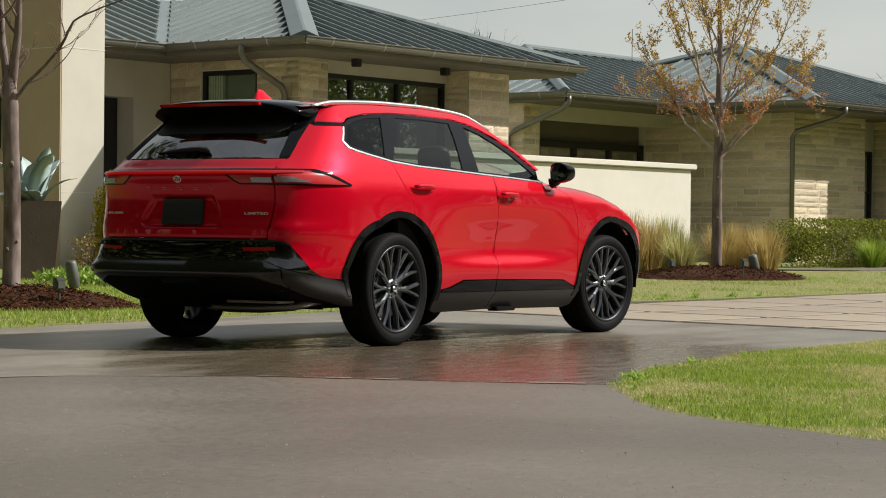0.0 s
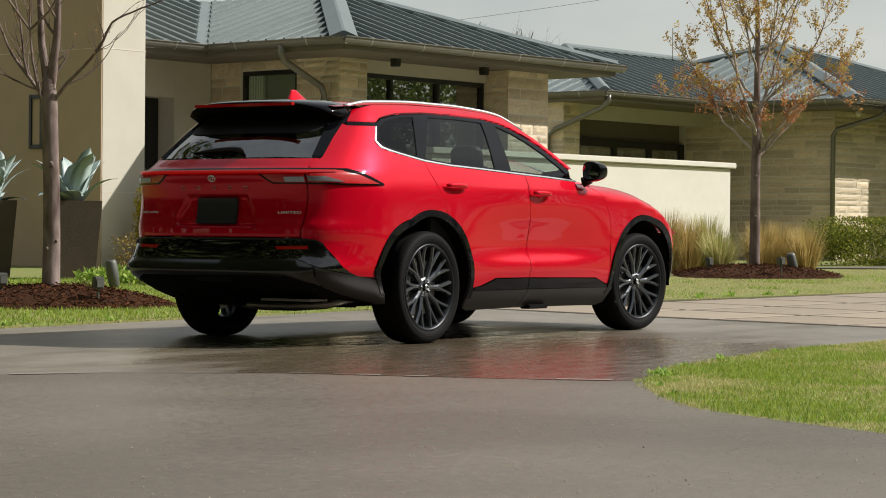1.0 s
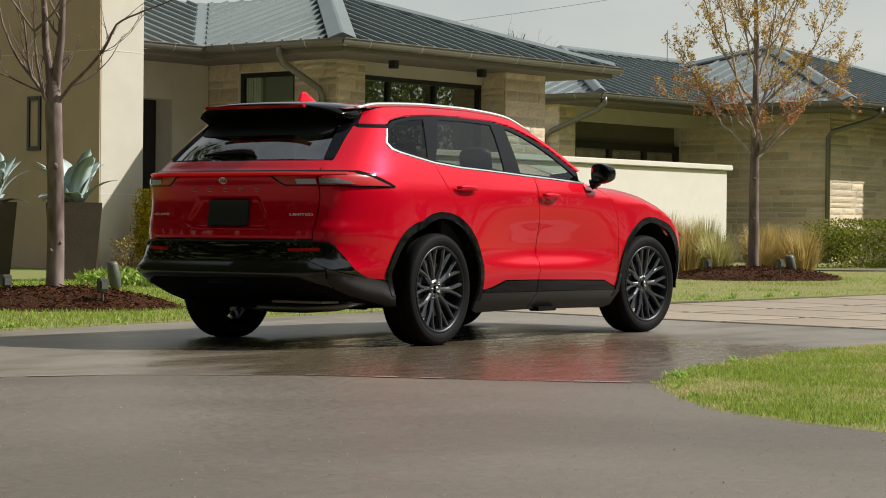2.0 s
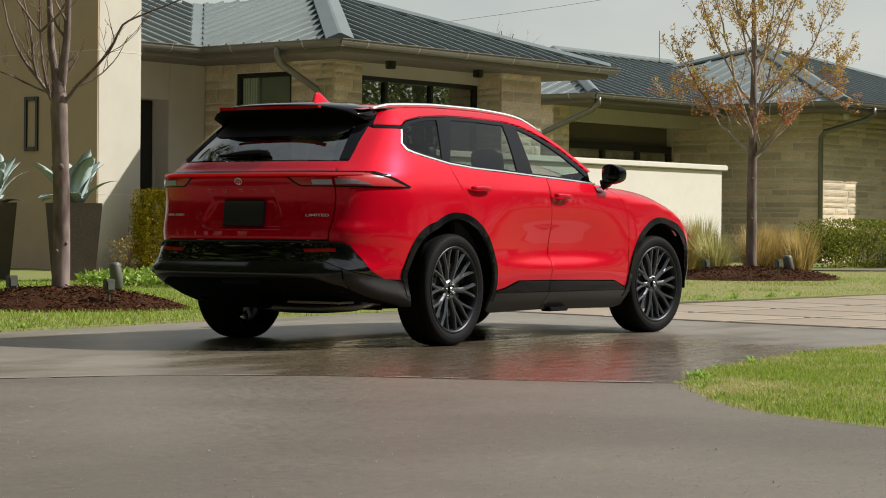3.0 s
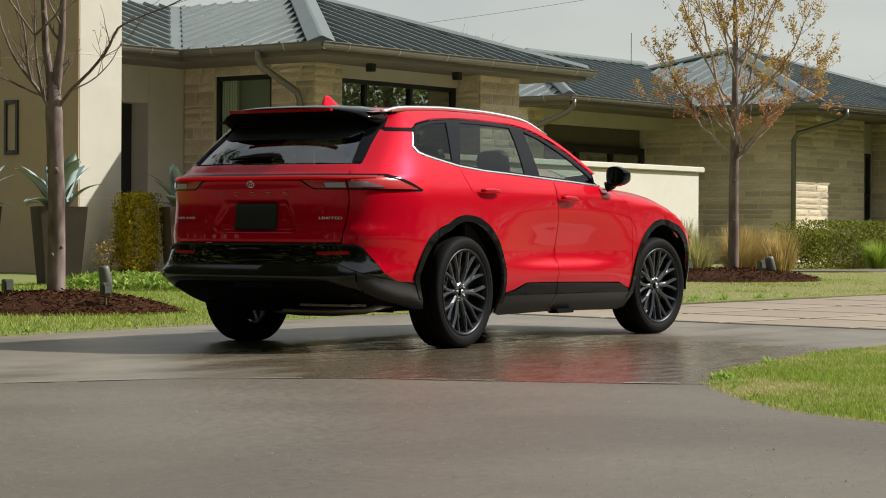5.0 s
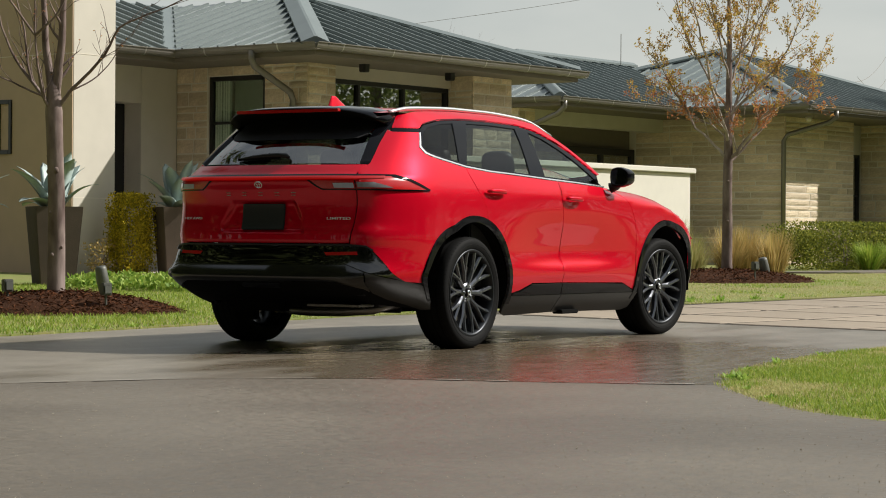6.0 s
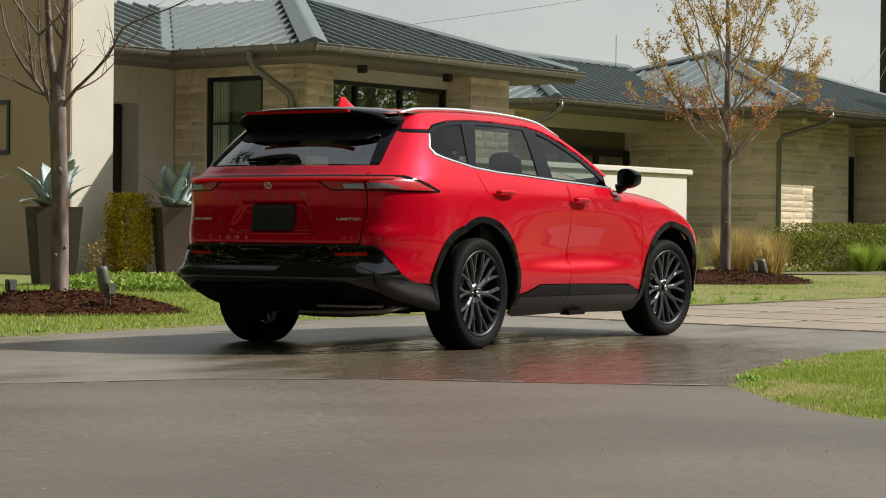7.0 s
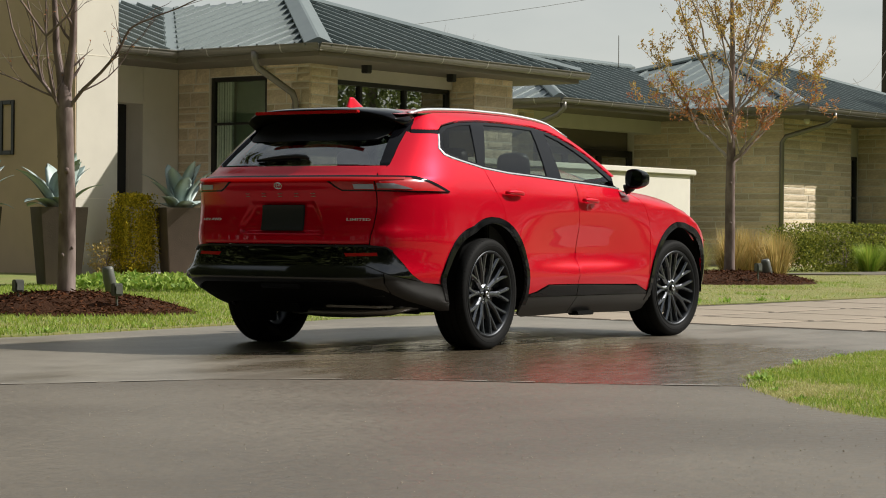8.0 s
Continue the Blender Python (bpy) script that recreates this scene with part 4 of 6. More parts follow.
    # tail
    def pocket(s, z):
        d = abs(s + 1.70)
        half = 0.125 + 0.07 * min(1.0, max(0.0, (0.955 - z) / 0.19))
        e = min((half - d) / 0.014, (z - 0.752) / 0.018, (0.958 - z) / 0.018)
        return -0.034 * smoothstep(-0.4, 1.0, e) + 0.006 * smoothstep(1.02, 1.06, z) * (1 - smoothstep(1.085, 1.105, z))
    gate = across([(-1.70, 0.684), (-1.30, 0.684), (-1.148, 0.686), (-1.116, 0.80), (-1.064, 1.06), (-1.051, 1.143), (-0.985, 1.186), (-1.2, 1.186), (-1.70, 1.186)])
    gate = [p for i, p in enumerate(gate) if i == 0 or math.dist(p, gate[i - 1]) > 1e-5]
    panel("tailgate", gate, M_RED, car, out=pocket, gap=0.003, step=0.026, label="red tailgate with a recess round the plate")
    band = across([(-1.70, 0.556), (-1.14, 0.556), (-0.934, 0.513), (-0.70, 0.465), (-0.645, 0.449), (-0.80, 0.553), (-0.932, 0.641), (-1.0, 0.668), (-1.15, 0.678), (-1.70, 0.678)])
    panel("bumper_band", band, M_PIANO, car, out=0.0, step=0.04, gap=0.001, label="gloss black bumper band")
    low = across([(-1.70, 0.445), (-1.2, 0.445), (-0.98, 0.405), (-0.945, 0.386), (-0.938, 0.508), (-1.14, 0.553), (-1.70, 0.553)])
    panel("rear_bumper", low, M_BUMPER, car, out=0.004, step=0.05, gap=0.001, label="semi-gloss black plastic rear bumper")
    both("bumper_corner", [(-0.935, 0.381), (-0.85, 0.335), (-0.6, 0.265), (-0.452, 0.268), (-0.448, 0.34), (-0.485, 0.42), (-0.55, 0.435), (-0.70, 0.461), (-0.93, 0.507)], M_PLASTIC, car, out=0.004, step=0.05, gap=0.001)
    panel("valance", across([(-1.70, 0.30), (-1.2, 0.30), (-0.95, 0.285), (-0.64, 0.262), (-0.61, 0.266), (-0.86, 0.332), (-0.99, 0.402), (-1.2, 0.442), (-1.70, 0.442)]), M_DARK, car, out=-0.010, step=0.05, label="matt black lower valance")
    panel("bumper_lip", across([(-1.70, 0.672), (-1.15, 0.672), (-1.0, 0.664), (-0.94, 0.640), (-0.93, 0.647), (-1.0, 0.674), (-1.15, 0.683), (-1.70, 0.683)]), M_PLASTIC, car, out=0.012, step=0.05)
    both("reflector", [(-1.33, 0.612), (-1.06, 0.616), (-1.07, 0.636), (-1.35, 0.632)], M_REDLENS, car, out=0.004, step=0.05)
    panel("fog_lamp", across([(-1.70, 0.408), (-1.632, 0.408), (-1.632, 0.424), (-1.70, 0.424)]), M_RIM_DARK, car, out=0.006, step=0.05)
    panel("light_bar_trim", across([(-1.70, 1.103), (-1.05, 1.103), (-0.72, 1.110), (-0.60, 1.095), (-0.60, 1.102), (-0.72, 1.120), (-1.05, 1.117), (-1.70, 1.117)]), M_BLACK, car, out=0.006, step=0.04)
    panel("light_bar", across([(-1.70, 1.088), (-1.05, 1.088), (-0.80, 1.094), (-0.80, 1.105), (-1.05, 1.100), (-1.70, 1.100)]), M_LITBAR, car, out=0.0125, step=0.05, label="thin red light bar across the tailgate")
    both("tail_lamp_inner", [(-1.425, 1.081), (-1.062, 1.081), (-1.072, 1.030), (-1.35, 1.032), (-1.385, 1.05)], M_REDLENS, car, out=0.008, step=0.05, label="smoked inner tail lamp")
    both("tail_lamp", [(-1.052, 1.100), (-0.72, 1.107), (-0.60, 1.092), (-0.52, 1.066), (-0.425, 1.026), (-0.72, 1.026), (-1.06, 1.030)], M_REDLENS, car, out=0.008, step=0.05, label="red tail lamp with smoked insert")
    both("lamp_insert", [(-1.25, 1.066), (-1.075, 1.066), (-1.08, 1.036), (-1.25, 1.038)], M_CLEARLENS, car, out=0.012, step=0.05)
    both("lamp_insert", [(-1.045, 1.070), (-0.90, 1.070), (-0.80, 1.050), (-0.75, 1.036), (-1.05, 1.040)], M_BRIGHTLENS, car, out=0.012, step=0.05)
    both("lamp_edge", [(-1.06, 1.031), (-0.72, 1.027), (-0.425, 1.027), (-0.41, 1.022), (-0.72, 1.017), (-1.06, 1.021)], M_BLACK, car, out=0.010, step=0.05)
    both("lamp_edge", [(-1.425, 1.083), (-1.385, 1.050), (-1.35, 1.032), (-1.072, 1.030), (-1.072, 1.022), (-1.355, 1.024), (-1.40, 1.047), (-1.445, 1.083)], M_BLACK, car, out=0.010, step=0.05)
    both("lamp_edge", [(-0.74, 1.115), (-0.60, 1.099), (-0.51, 1.072), (-0.41, 1.027), (-0.43, 1.024), (-0.53, 1.061), (-0.61, 1.086), (-0.74, 1.103)], M_BLACK, car, out=0.012, step=0.05)
    hatch = across([(-1.70, 1.194), (-1.045, 1.196), (-1.0, 1.33), (-0.93, 1.45), (-0.90, 1.50), (-1.70, 1.50)])
    panel("tail_window", hatch, M_TAILGLASS, car, out=-0.004, thick=0.004, step=0.06, label="sloping tinted tail window").visible_shadow = False
    # black sheet on the upper glass stands in for the spoiler's reflection and shadow
    panel("tail_window_band", across([(-1.70, 1.352), (-1.25, 1.352), (-1.12, 1.362), (-1.04, 1.385), (-0.985, 1.42), (-0.93, 1.46), (-0.91, 1.50), (-1.70, 1.50)]), M_CABIN, car, out=0.001, thick=0.003, step=0.05)
    both("tail_window_fin", [(-1.05, 1.194), (-0.965, 1.198), (-0.90, 1.32), (-0.825, 1.425), (-0.765, 1.44), (-0.70, 1.505), (-0.62, 1.54), (-0.92, 1.54), (-0.965, 1.42), (-1.01, 1.32)], M_BLACK, car, out=0.012, thick=0.03, step=0.04, label="gloss black fin beside the tail window")
    # top sheets
    top_sheet("roof", -0.62, 1.32, ROOF_EDGE, 0.035, M_RED, car)
    ws = top_sheet("windscreen", 1.325, 2.24, screen_edge, lambda x: ROOF_EDGE(x) + 0.045 - screen_edge(x), M_SCREEN, car, trim=0.012)
    ws.visible_shadow = False
    top_sheet("bonnet", 2.16, 3.66, lambda x: fender_top(x) - 0.006, 0.045, M_RED, car, rows=30)
    bm = bmesh.new()
    rows = []
    for x, z, w in ((-0.46, 1.572, 0.600), (-0.60, 1.566, 0.602), (-0.72, 1.555, 0.600), (-0.80, 1.543, 0.588), (-0.815, 1.536, 0.580), (-0.812, 1.526, 0.575), (-0.74, 1.508, 0.595), (-0.60, 1.488, 0.605), (-0.46, 1.48, 0.60)):
        rows.append([bm.verts.new((x + 0.16 * abs(q) ** 3.5 * smoothstep(-0.46, -0.75, x), q * w, z + 0.016 * (1 - q * q) - 0.05 * abs(q) ** 5)) for q in (k / 9 - 1 for k in range(19))])
    for r0, r1 in zip(rows, rows[1:] + rows[:1]):
        for j in range(18):
            bm.faces.new((r0[j], r1[j], r1[j + 1], r0[j + 1]))
    bm.faces.new([r[0] for r in rows])
    bm.faces.new([r[-1] for r in rows][::-1])
    bmesh.ops.recalc_face_normals(bm, faces=bm.faces)
    for f in bm.faces:
        f.material_index = int(f.normal.z < -0.15)
    spoiler = part("spoiler", bm, M_BLACK, car, "gloss black roof spoiler", smooth=True)
    spoiler.data.materials.append(M_DARK)
    part("high_brake_lamp", boxed(-0.826, -0.79, -0.40, 0.40, 1.526, 1.546, bevel=0.004), M_REDLENS, spoiler)


build_body()


def build_wheel():
    """A wheel at its own centre, outer face towards -y."""
    w = place(new("wheel"), car)
    bm = bmesh.new()
    prof = [(0.272, -0.090), (0.285, -0.100), (0.305, -0.112), (0.335, -0.112), (0.352, -0.104), (0.363, -0.088), (0.367, -0.06), (0.368, 0), (0.367, 0.085), (0.362, 0.115), (0.335, 0.135), (0.29, 0.13), (0.272, 0.11)]
    n = 56
    rings = [[bm.verts.new((r * math.cos(2 * math.pi * k / n), y, r * math.sin(2 * math.pi * k / n))) for r, y in prof] for k in range(n)]
    for k in range(n):
        a, b = rings[k], rings[(k + 1) % n]
        for j in range(len(prof) - 1):
            bm.faces.new((a[j], a[j + 1], b[j + 1], b[j]))
    bmesh.ops.recalc_face_normals(bm, faces=bm.faces)
    part("tyre", bm, M_TYRE, w, "black rubber tyre", smooth=True)
    # grooves round the tread
    for y in (-0.05, 0.0, 0.05):
        bm = bmesh.new()
        ring = [[bm.verts.new((r * math.cos(2 * math.pi * k / n), yy, r * math.sin(2 * math.pi * k / n))) for r, yy in ((0.3685, y - 0.006), (0.3685, y + 0.006))] for k in range(n)]
        for k in range(n):
            bm.faces.new((ring[k][0], ring[k][1], ring[(k + 1) % n][1], ring[(k + 1) % n][0]))
        part("tread_groove", bm, M_DARK, w)
    # cross grooves on the shoulders and a raised ring on the sidewall
    bm = bmesh.new()
    for k in range(72):
        a = 2 * math.pi * k / 72
        for r0, y0, r1, y1 in ((0.3545, -0.1055, 0.3690, -0.066), (0.3640, 0.1165, 0.3690, 0.066)):
            v = []
            for r, y, da in ((r0, y0, -0.006), (r0, y0, 0.004), (r1, y1, 0.010), (r1, y1, 0.0)):
                v.append(bm.verts.new((r * math.cos(a + da), y, r * math.sin(a + da))))
            bm.faces.new(v)
    tagged(part("tread_pattern", bm, M_DARK, w), kind="stuff")
    bm = bmesh.new()
    tube(bm, [(0.318 * math.cos(a), -0.1115, 0.318 * math.sin(a)) for a in (2 * math.pi * k / 48 for k in range(49))], 0.0022, 5, cap=False)
    part("sidewall_ring", bm, M_TYRE, w, smooth=True)
    # barrel
    bm = bmesh.new()
    prof = [(0.283, -0.102), (0.276, -0.106), (0.268, -0.098), (0.258, -0.08), (0.250, 0.0), (0.245, 0.09), (0.272, 0.10)]
    rings = [[bm.verts.new((r * math.cos(2 * math.pi * k / n), y, r * math.sin(2 * math.pi * k / n))) for r, y in prof] for k in range(n)]
    for k in range(n):
        a, b = rings[k], rings[(k + 1) % n]
        for j in range(len(prof) - 1):
            bm.faces.new((a[j], b[j], b[j + 1], a[j + 1]))
    rim = part("rim", bm, M_RIM_DARK, w, "dark grey multi-spoke alloy rim", smooth=True)
    bm = bmesh.new()
    rings = [[bm.verts.new((r * math.cos(2 * math.pi * k / n), y, r * math.sin(2 * math.pi * k / n))) for r, y in ((0.2845, -0.104), (0.279, -0.1085), (0.2725, -0.104))] for k in range(n)]
    for k in range(n):
        a, b = rings[k], rings[(k + 1) % n]
        for j in range(2):
            bm.faces.new((a[j], b[j], b[j + 1], a[j + 1]))
    part("rim_lip", bm, M_RIM_DARK, rim, smooth=True)

    def bar(nm, pts, widths, material, y_in=0.05):
        """A tapered spoke through (r, angle, depth) points."""
        bm = bmesh.new()
        rows = []
        P = [Vector((r * math.cos(a), y, r * math.sin(a))) for r, a, y in pts]
        for i, p in enumerate(P):
            d = (P[min(i + 1, len(P) - 1)] - P[max(i - 1, 0)]).normalized()
            side = d.cross(Vector((0, -1, 0))).normalized()
            h = widths[i]
            rows.append([bm.verts.new(p + side * q + Vector((0, dy, 0))) for q, dy in ((-h, 0.012), (-h * 0.3, 0.0), (h * 0.45, 0.0), (h, 0.009), (h * 0.9, 0.035), (-h * 0.9, 0.035))])
        for r0, r1 in zip(rows, rows[1:]):
            for j in range(6):
                bm.faces.new((r0[j], r0[(j + 1) % 6], r1[(j + 1) % 6], r1[j]))
        bm.faces.new(rows[0][::-1])
        bm.faces.new(rows[-1])
        bmesh.ops.recalc_face_normals(bm, faces=bm.faces)
        return part(nm, bm, material, rim)
    # ten stems, each forking into a V of two faceted prongs
    for g in range(10):
        base = radians(90 + 36 * g)
        deep = 0.006 * (g % 2)
        bar("spoke", [(0.040, base, -0.066 + deep), (0.085, base, -0.074 + deep), (0.13, base, -0.081 + deep), (0.158, base, -0.085 + deep)], (0.0185, 0.0170, 0.0185, 0.021), M_RIM)
        for sgn in (-1, 1):
            bar("spoke", [(0.138, base + sgn * radians(1.6), -0.0825 + deep), (0.185, base + sgn * radians(4.6), -0.089 + deep), (0.23, base + sgn * radians(7.0), -0.094 + deep), (0.271, base + sgn * radians(8.8), -0.098)], (0.012, 0.0122, 0.0128, 0.015), M_RIM)
    bm = bmesh.new()
    tube(bm, [(0, 0.02, 0), (0, -0.062, 0), (0, -0.070, 0)], [0.07, 0.066, 0.055], 24)
    part("hub", bm, M_RIM, rim)
    bm = bmesh.new()
    tube(bm, [(0, -0.06, 0), (0, -0.078, 0), (0, -0.081, 0)], [0.031, 0.031, 0.026], 24)
    cap = part("hub_cap", bm, M_BLACK, rim)
    for k in range(3):
        bm = bmesh.new()
        rr, sx = (0.021, 1.0) if k == 0 else ((0.009, 1.0) if k == 1 else (0.014, 1.3))
        pts = [(rr * sx * math.cos(a), -0.083, rr * (0.7 if k != 1 else 1.6) * math.sin(a) + (0.002 if k == 2 else 0)) for a in (2 * math.pi * i / 20 for i in range(21))]
        tube(bm, pts, 0.0022, 5, cap=False)
        part("cap_mark", bm, M_CHROME, rim)
    for k in range(5):
        a = radians(90 + 36 + 72 * k)
        bm = bmesh.new()
        tube(bm, [(0.046 * math.cos(a), -0.05, 0.046 * math.sin(a)), (0.046 * math.cos(a), -0.078, 0.046 * math.sin(a))], 0.008, 6)
        part("wheel_nut", bm, M_RIM, rim)
    bm = bmesh.new()
    tube(bm, [(0, -0.015, 0), (0, 0.01, 0)], 0.19, 40)
    part("brake_disc", bm, M_STEEL, w)
    bm = bmesh.new()
    pts = [(0.165 * math.cos(a), -0.02, 0.165 * math.sin(a)) for a in (radians(150 + 10 * k) for k in range(7))]
    tube(bm, pts, 0.032, 8)
    part("brake_caliper", bm, M_RIM, w, smooth=True)
    return w


wheel = build_wheel()
wheel.matrix_basis = pose(0, -0.81, 0.368, 0, 20, 0)
for x, y, turn, spin in ((2.85, -0.81, -6, 52), (0, 0.865, 180, 8), (2.85, 0.865, 174, 33)):
    copy_thing(wheel, pose(x, y, 0.368, 0, 0, turn) @ pose(0, 0, 0, 0, spin, 0))


def padded(bm, x0, x1, y0, y1, z0, z1, power=0.42):
    """A rounded cushion that fills a box."""
    made = bmesh.ops.create_uvsphere(bm, u_segments=28, v_segments=18, radius=1.0)
    for v in made["verts"]:
        p = [math.copysign(abs(c) ** power, c) for c in v.co]
        v.co = Vector(((x0 + x1) / 2 + p[0] * (x1 - x0) / 2, (y0 + y1) / 2 + p[1] * (y1 - y0) / 2, (z0 + z1) / 2 + p[2] * (z1 - z0) / 2))


def build_details():
    # wheel wells and floor
    for x in (0.0, 2.85):
        for sy in (-1, 1):
            bm = bmesh.new()
            ring = [[bm.verts.new((x + 0.465 * math.cos(a), sy * y, 0.372 + 0.465 * math.sin(a))) for y in (0.91, 0.55)] for a in (radians(-5 + 190 * k / 20) for k in range(21))]
            for r0, r1 in zip(ring, ring[1:]):
                bm.faces.new((r0[0], r0[1], r1[1], r1[0]))
            part("wheel_well", bm, M_DARK, car, smooth=True)
    part("underbody", boxed(-0.72, 3.5, -0.55, 0.55, 0.24, 0.34, bevel=0.03), M_DARK, car)
    part("floor_pan", boxed(0.47, 2.38, -0.86, 0.86, 0.25, 0.33, bevel=0.02), M_DARK, car)
    part("load_floor", boxed(-0.95, 0.47, -0.70, 0.70, 0.36, 0.66, bevel=0.03), M_CABIN, car)
    bm = bmesh.new()
    tube(bm, [(-0.50, -0.66, 0.30), (-0.66, -0.56, 0.262), (-0.70, -0.35, 0.246), (-0.70, -0.1, 0.244), (-0.66, 0.08, 0.25), (-0.4, 0.2, 0.27)], 0.030, 12)
    part("exhaust_pipe", bm, M_STEEL, car, smooth=True)
    bm = bmesh.new()
    tube(bm, [(-0.60, -0.52, 0.31), (-0.60, -0.47, 0.31), (-0.60, 0.22, 0.31), (-0.60, 0.27, 0.31)], [0.05, 0.085, 0.085, 0.05], 18)
    part("silencer", bm, M_STEEL, car, smooth=True)
    part("heat_shield", boxed(-0.90, -0.72, -0.62, -0.22, 0.285, 0.30, bevel=0.005), M_STEEL, car)
    part("tow_eye", boxed(-0.86, -0.78, 0.02, 0.12, 0.255, 0.30, bevel=0.012), M_DARK, car)
    for sy in (-1, 1):
        bm = bmesh.new()
        tube(bm, [(-0.02, sy * 0.70, 0.30), (-0.22, sy * 0.50, 0.265), (-0.42, sy * 0.30, 0.28)], [0.03, 0.026, 0.022], 10)
        part("suspension_arm", bm, M_DARK, car, smooth=True)
    bm = bmesh.new()
    tube(bm, [(-0.05, -0.68, 0.30), (0.0, 0, 0.26), (-0.05, 0.68, 0.30)], 0.04, 8)
    part("rear_axle", bm, M_DARK, car, smooth=True)
    part("jack_point", boxed(1.30, 1.55, -0.88, -0.80, 0.195, 0.225, bevel=0.006), M_DARK, car)
    part("mud_flap", boxed(-0.50, -0.44, 0.48, 0.64, 0.17, 0.32, bevel=0.01), M_DARK, car)
    part("mud_flap", boxed(-0.50, -0.44, -0.66, -0.50, 0.24, 0.32, bevel=0.01), M_DARK, car)
    # door handles with their cups
    for x0, z0 in ((0.275, 1.027), (1.335, 1.003)):
        for sy in (-1, 1):
            def P(x, z, o):
                p = skin(x, z) + skin_normal(x, z) * o
                return p if sy < 0 else mirrored(p)
            bm = bmesh.new()
            c = [bm.verts.new(P(x0 + 0.062 * math.cos(a), z0 + 0.034 * math.sin(a), 0.002)) for a in (2 * math.pi * k / 24 for k in range(24))]
            bm.faces.new(c)
            cup = part("handle_cup", bm, M_RED, car)
            bm = bmesh.new()
            pts = [P(x0 - 0.115 + 0.23 * k / 8, z0 + 0.004 - 0.006 * k / 8, 0.018 + 0.022 * math.sin(math.pi * k / 8) ** 0.5) for k in range(9)]
            tube(bm, pts, [0.010, 0.014, 0.016, 0.016, 0.016, 0.016, 0.016, 0.014, 0.010], 10)
            part("door_handle", bm, M_RED, car, smooth=True)
    # mirrors
    for sy in (-1, 1):
        m = place(new("door_mirror"), car)
        bm = bmesh.new()
        bmesh.ops.create_uvsphere(bm, u_segments=20, v_segments=14, radius=1.0)
        for v in bm.verts:
            x, y, z = v.co
            x, y = math.copysign(abs(x) ** 0.7, x), math.copysign(abs(y) ** 0.62, y)
            flat = max(x, -0.55)
            k = 1 - 0.3 * (y * sy > 0) * abs(y)
            v.co = Vector((2.02 + (flat * 0.085 + (0.02 * abs(y) if x > 0 else 0)), sy * 0.978 + y * 0.078, 1.178 + math.copysign(abs(z) ** 0.62, z) * 0.074 * k))
        part("mirror_housing", bm, M_BLACK, m, "gloss black mirror housing", smooth=True)
        bm = bmesh.new()
        c = [bm.verts.new((1.971, sy * 0.978 + 0.064 * math.copysign(abs(math.cos(a)) ** 0.7, math.cos(a)), 1.178 + 0.058 * math.copysign(abs(math.sin(a)) ** 0.7, math.sin(a)))) for a in (2 * math.pi * k / 28 for k in range(28))]
        bm.faces.new(c)
        part("mirror_glass", bm, mirror_mat, m)
        bm = bmesh.new()
        tube(bm, [(2.02, sy * 0.885, 1.10), (2.03, sy * 0.93, 1.115), (2.03, sy * 0.96, 1.14)], [0.04, 0.032, 0.028], 10)
        part("mirror_foot", bm, M_PLASTIC, m, smooth=True)
    # roof rails
    for sy in (-1, 1):
        bm = bmesh.new()
        xs = [-0.50 + 2.05 * k / 30 for k in range(31)]
        pts, rad = [], []
        for x in xs:
            lift = 0.002 + 0.014 * smoothstep(-0.5, -0.25, x) * (1 - smoothstep(1.25, 1.55, x))
            z = ROOF_EDGE(x)
            pts.append((x, sy * (half_width(x, z) - 0.05), z + lift))
            rad.append(0.010 + 0.005 * smoothstep(-0.5, -0.3, x) * (1 - smoothstep(1.3, 1.55, x)))
        tube(bm, pts, rad, 10)
        part("roof_rail", bm, M_SATIN, car, "satin silver roof rail", smooth=True)
    # aerial fin
    bm = bmesh.new()
    rows = []
    for k in range(9):
        q = k / 8
        x0, x1, w = -0.36 + 0.05 * q, -0.06 - 0.20 * q ** 0.8, 0.032 * (1 - 0.75 * q)
        rows.append([bm.verts.new((x0 + (x1 - x0) * (0.5 - 0.5 * math.cos(a)), w * math.sin(a), 1.575 + 0.090 * q)) for a in (2 * math.pi * i / 16 for i in range(16))])
    for r0, r1 in zip(rows, rows[1:]):
        for i in range(16):
            bm.faces.new((r0[i], r0[(i + 1) % 16], r1[(i + 1) % 16], r1[i]))
    bm.faces.new(rows[-1])
    part("aerial_fin", bm, M_RED, car, smooth=True)
    # tail wiper
    bm = bmesh.new()

    def T(y, z, o):
        """A point of the tail at y (to the car's left), o metres proud."""
        c = min(1.0, (abs(y) / half_width(XC, z)) ** (tail_power(z) / 2))
        d = math.acos(c) / (math.pi / 2) * RL
        s = XC - d if y < 0 else XC - 2 * RL + d
        return skin(s, z) + skin_normal(s, z) * o
    tube(bm, [T(-0.14, 1.222, 0.010), T(-0.115, 1.231, 0.016), T(-0.05, 1.235, 0.018), T(0.06, 1.231, 0.018), T(0.16, 1.225, 0.015), T(0.27, 1.217, 0.010)], [0.009, 0.015, 0.016, 0.014, 0.011, 0.005], 10)
    wiper = part("wiper_arm", bm, M_PLASTIC, car, smooth=True)
    bm = bmesh.new()
    tube(bm, [T(-0.07, 1.221, 0.012), T(0.1, 1.217, 0.012), T(0.26, 1.214, 0.010)], 0.009, 6)
    part("wiper_blade", bm, M_DARK, wiper)
    # plate and marks
    panel("plate", across([(-1.70, 0.782), (-1.634, 0.782), (-1.634, 0.932), (-1.70, 0.932)]), M_PLATE, car, out=-0.012, step=0.03, label="blank dark number plate")
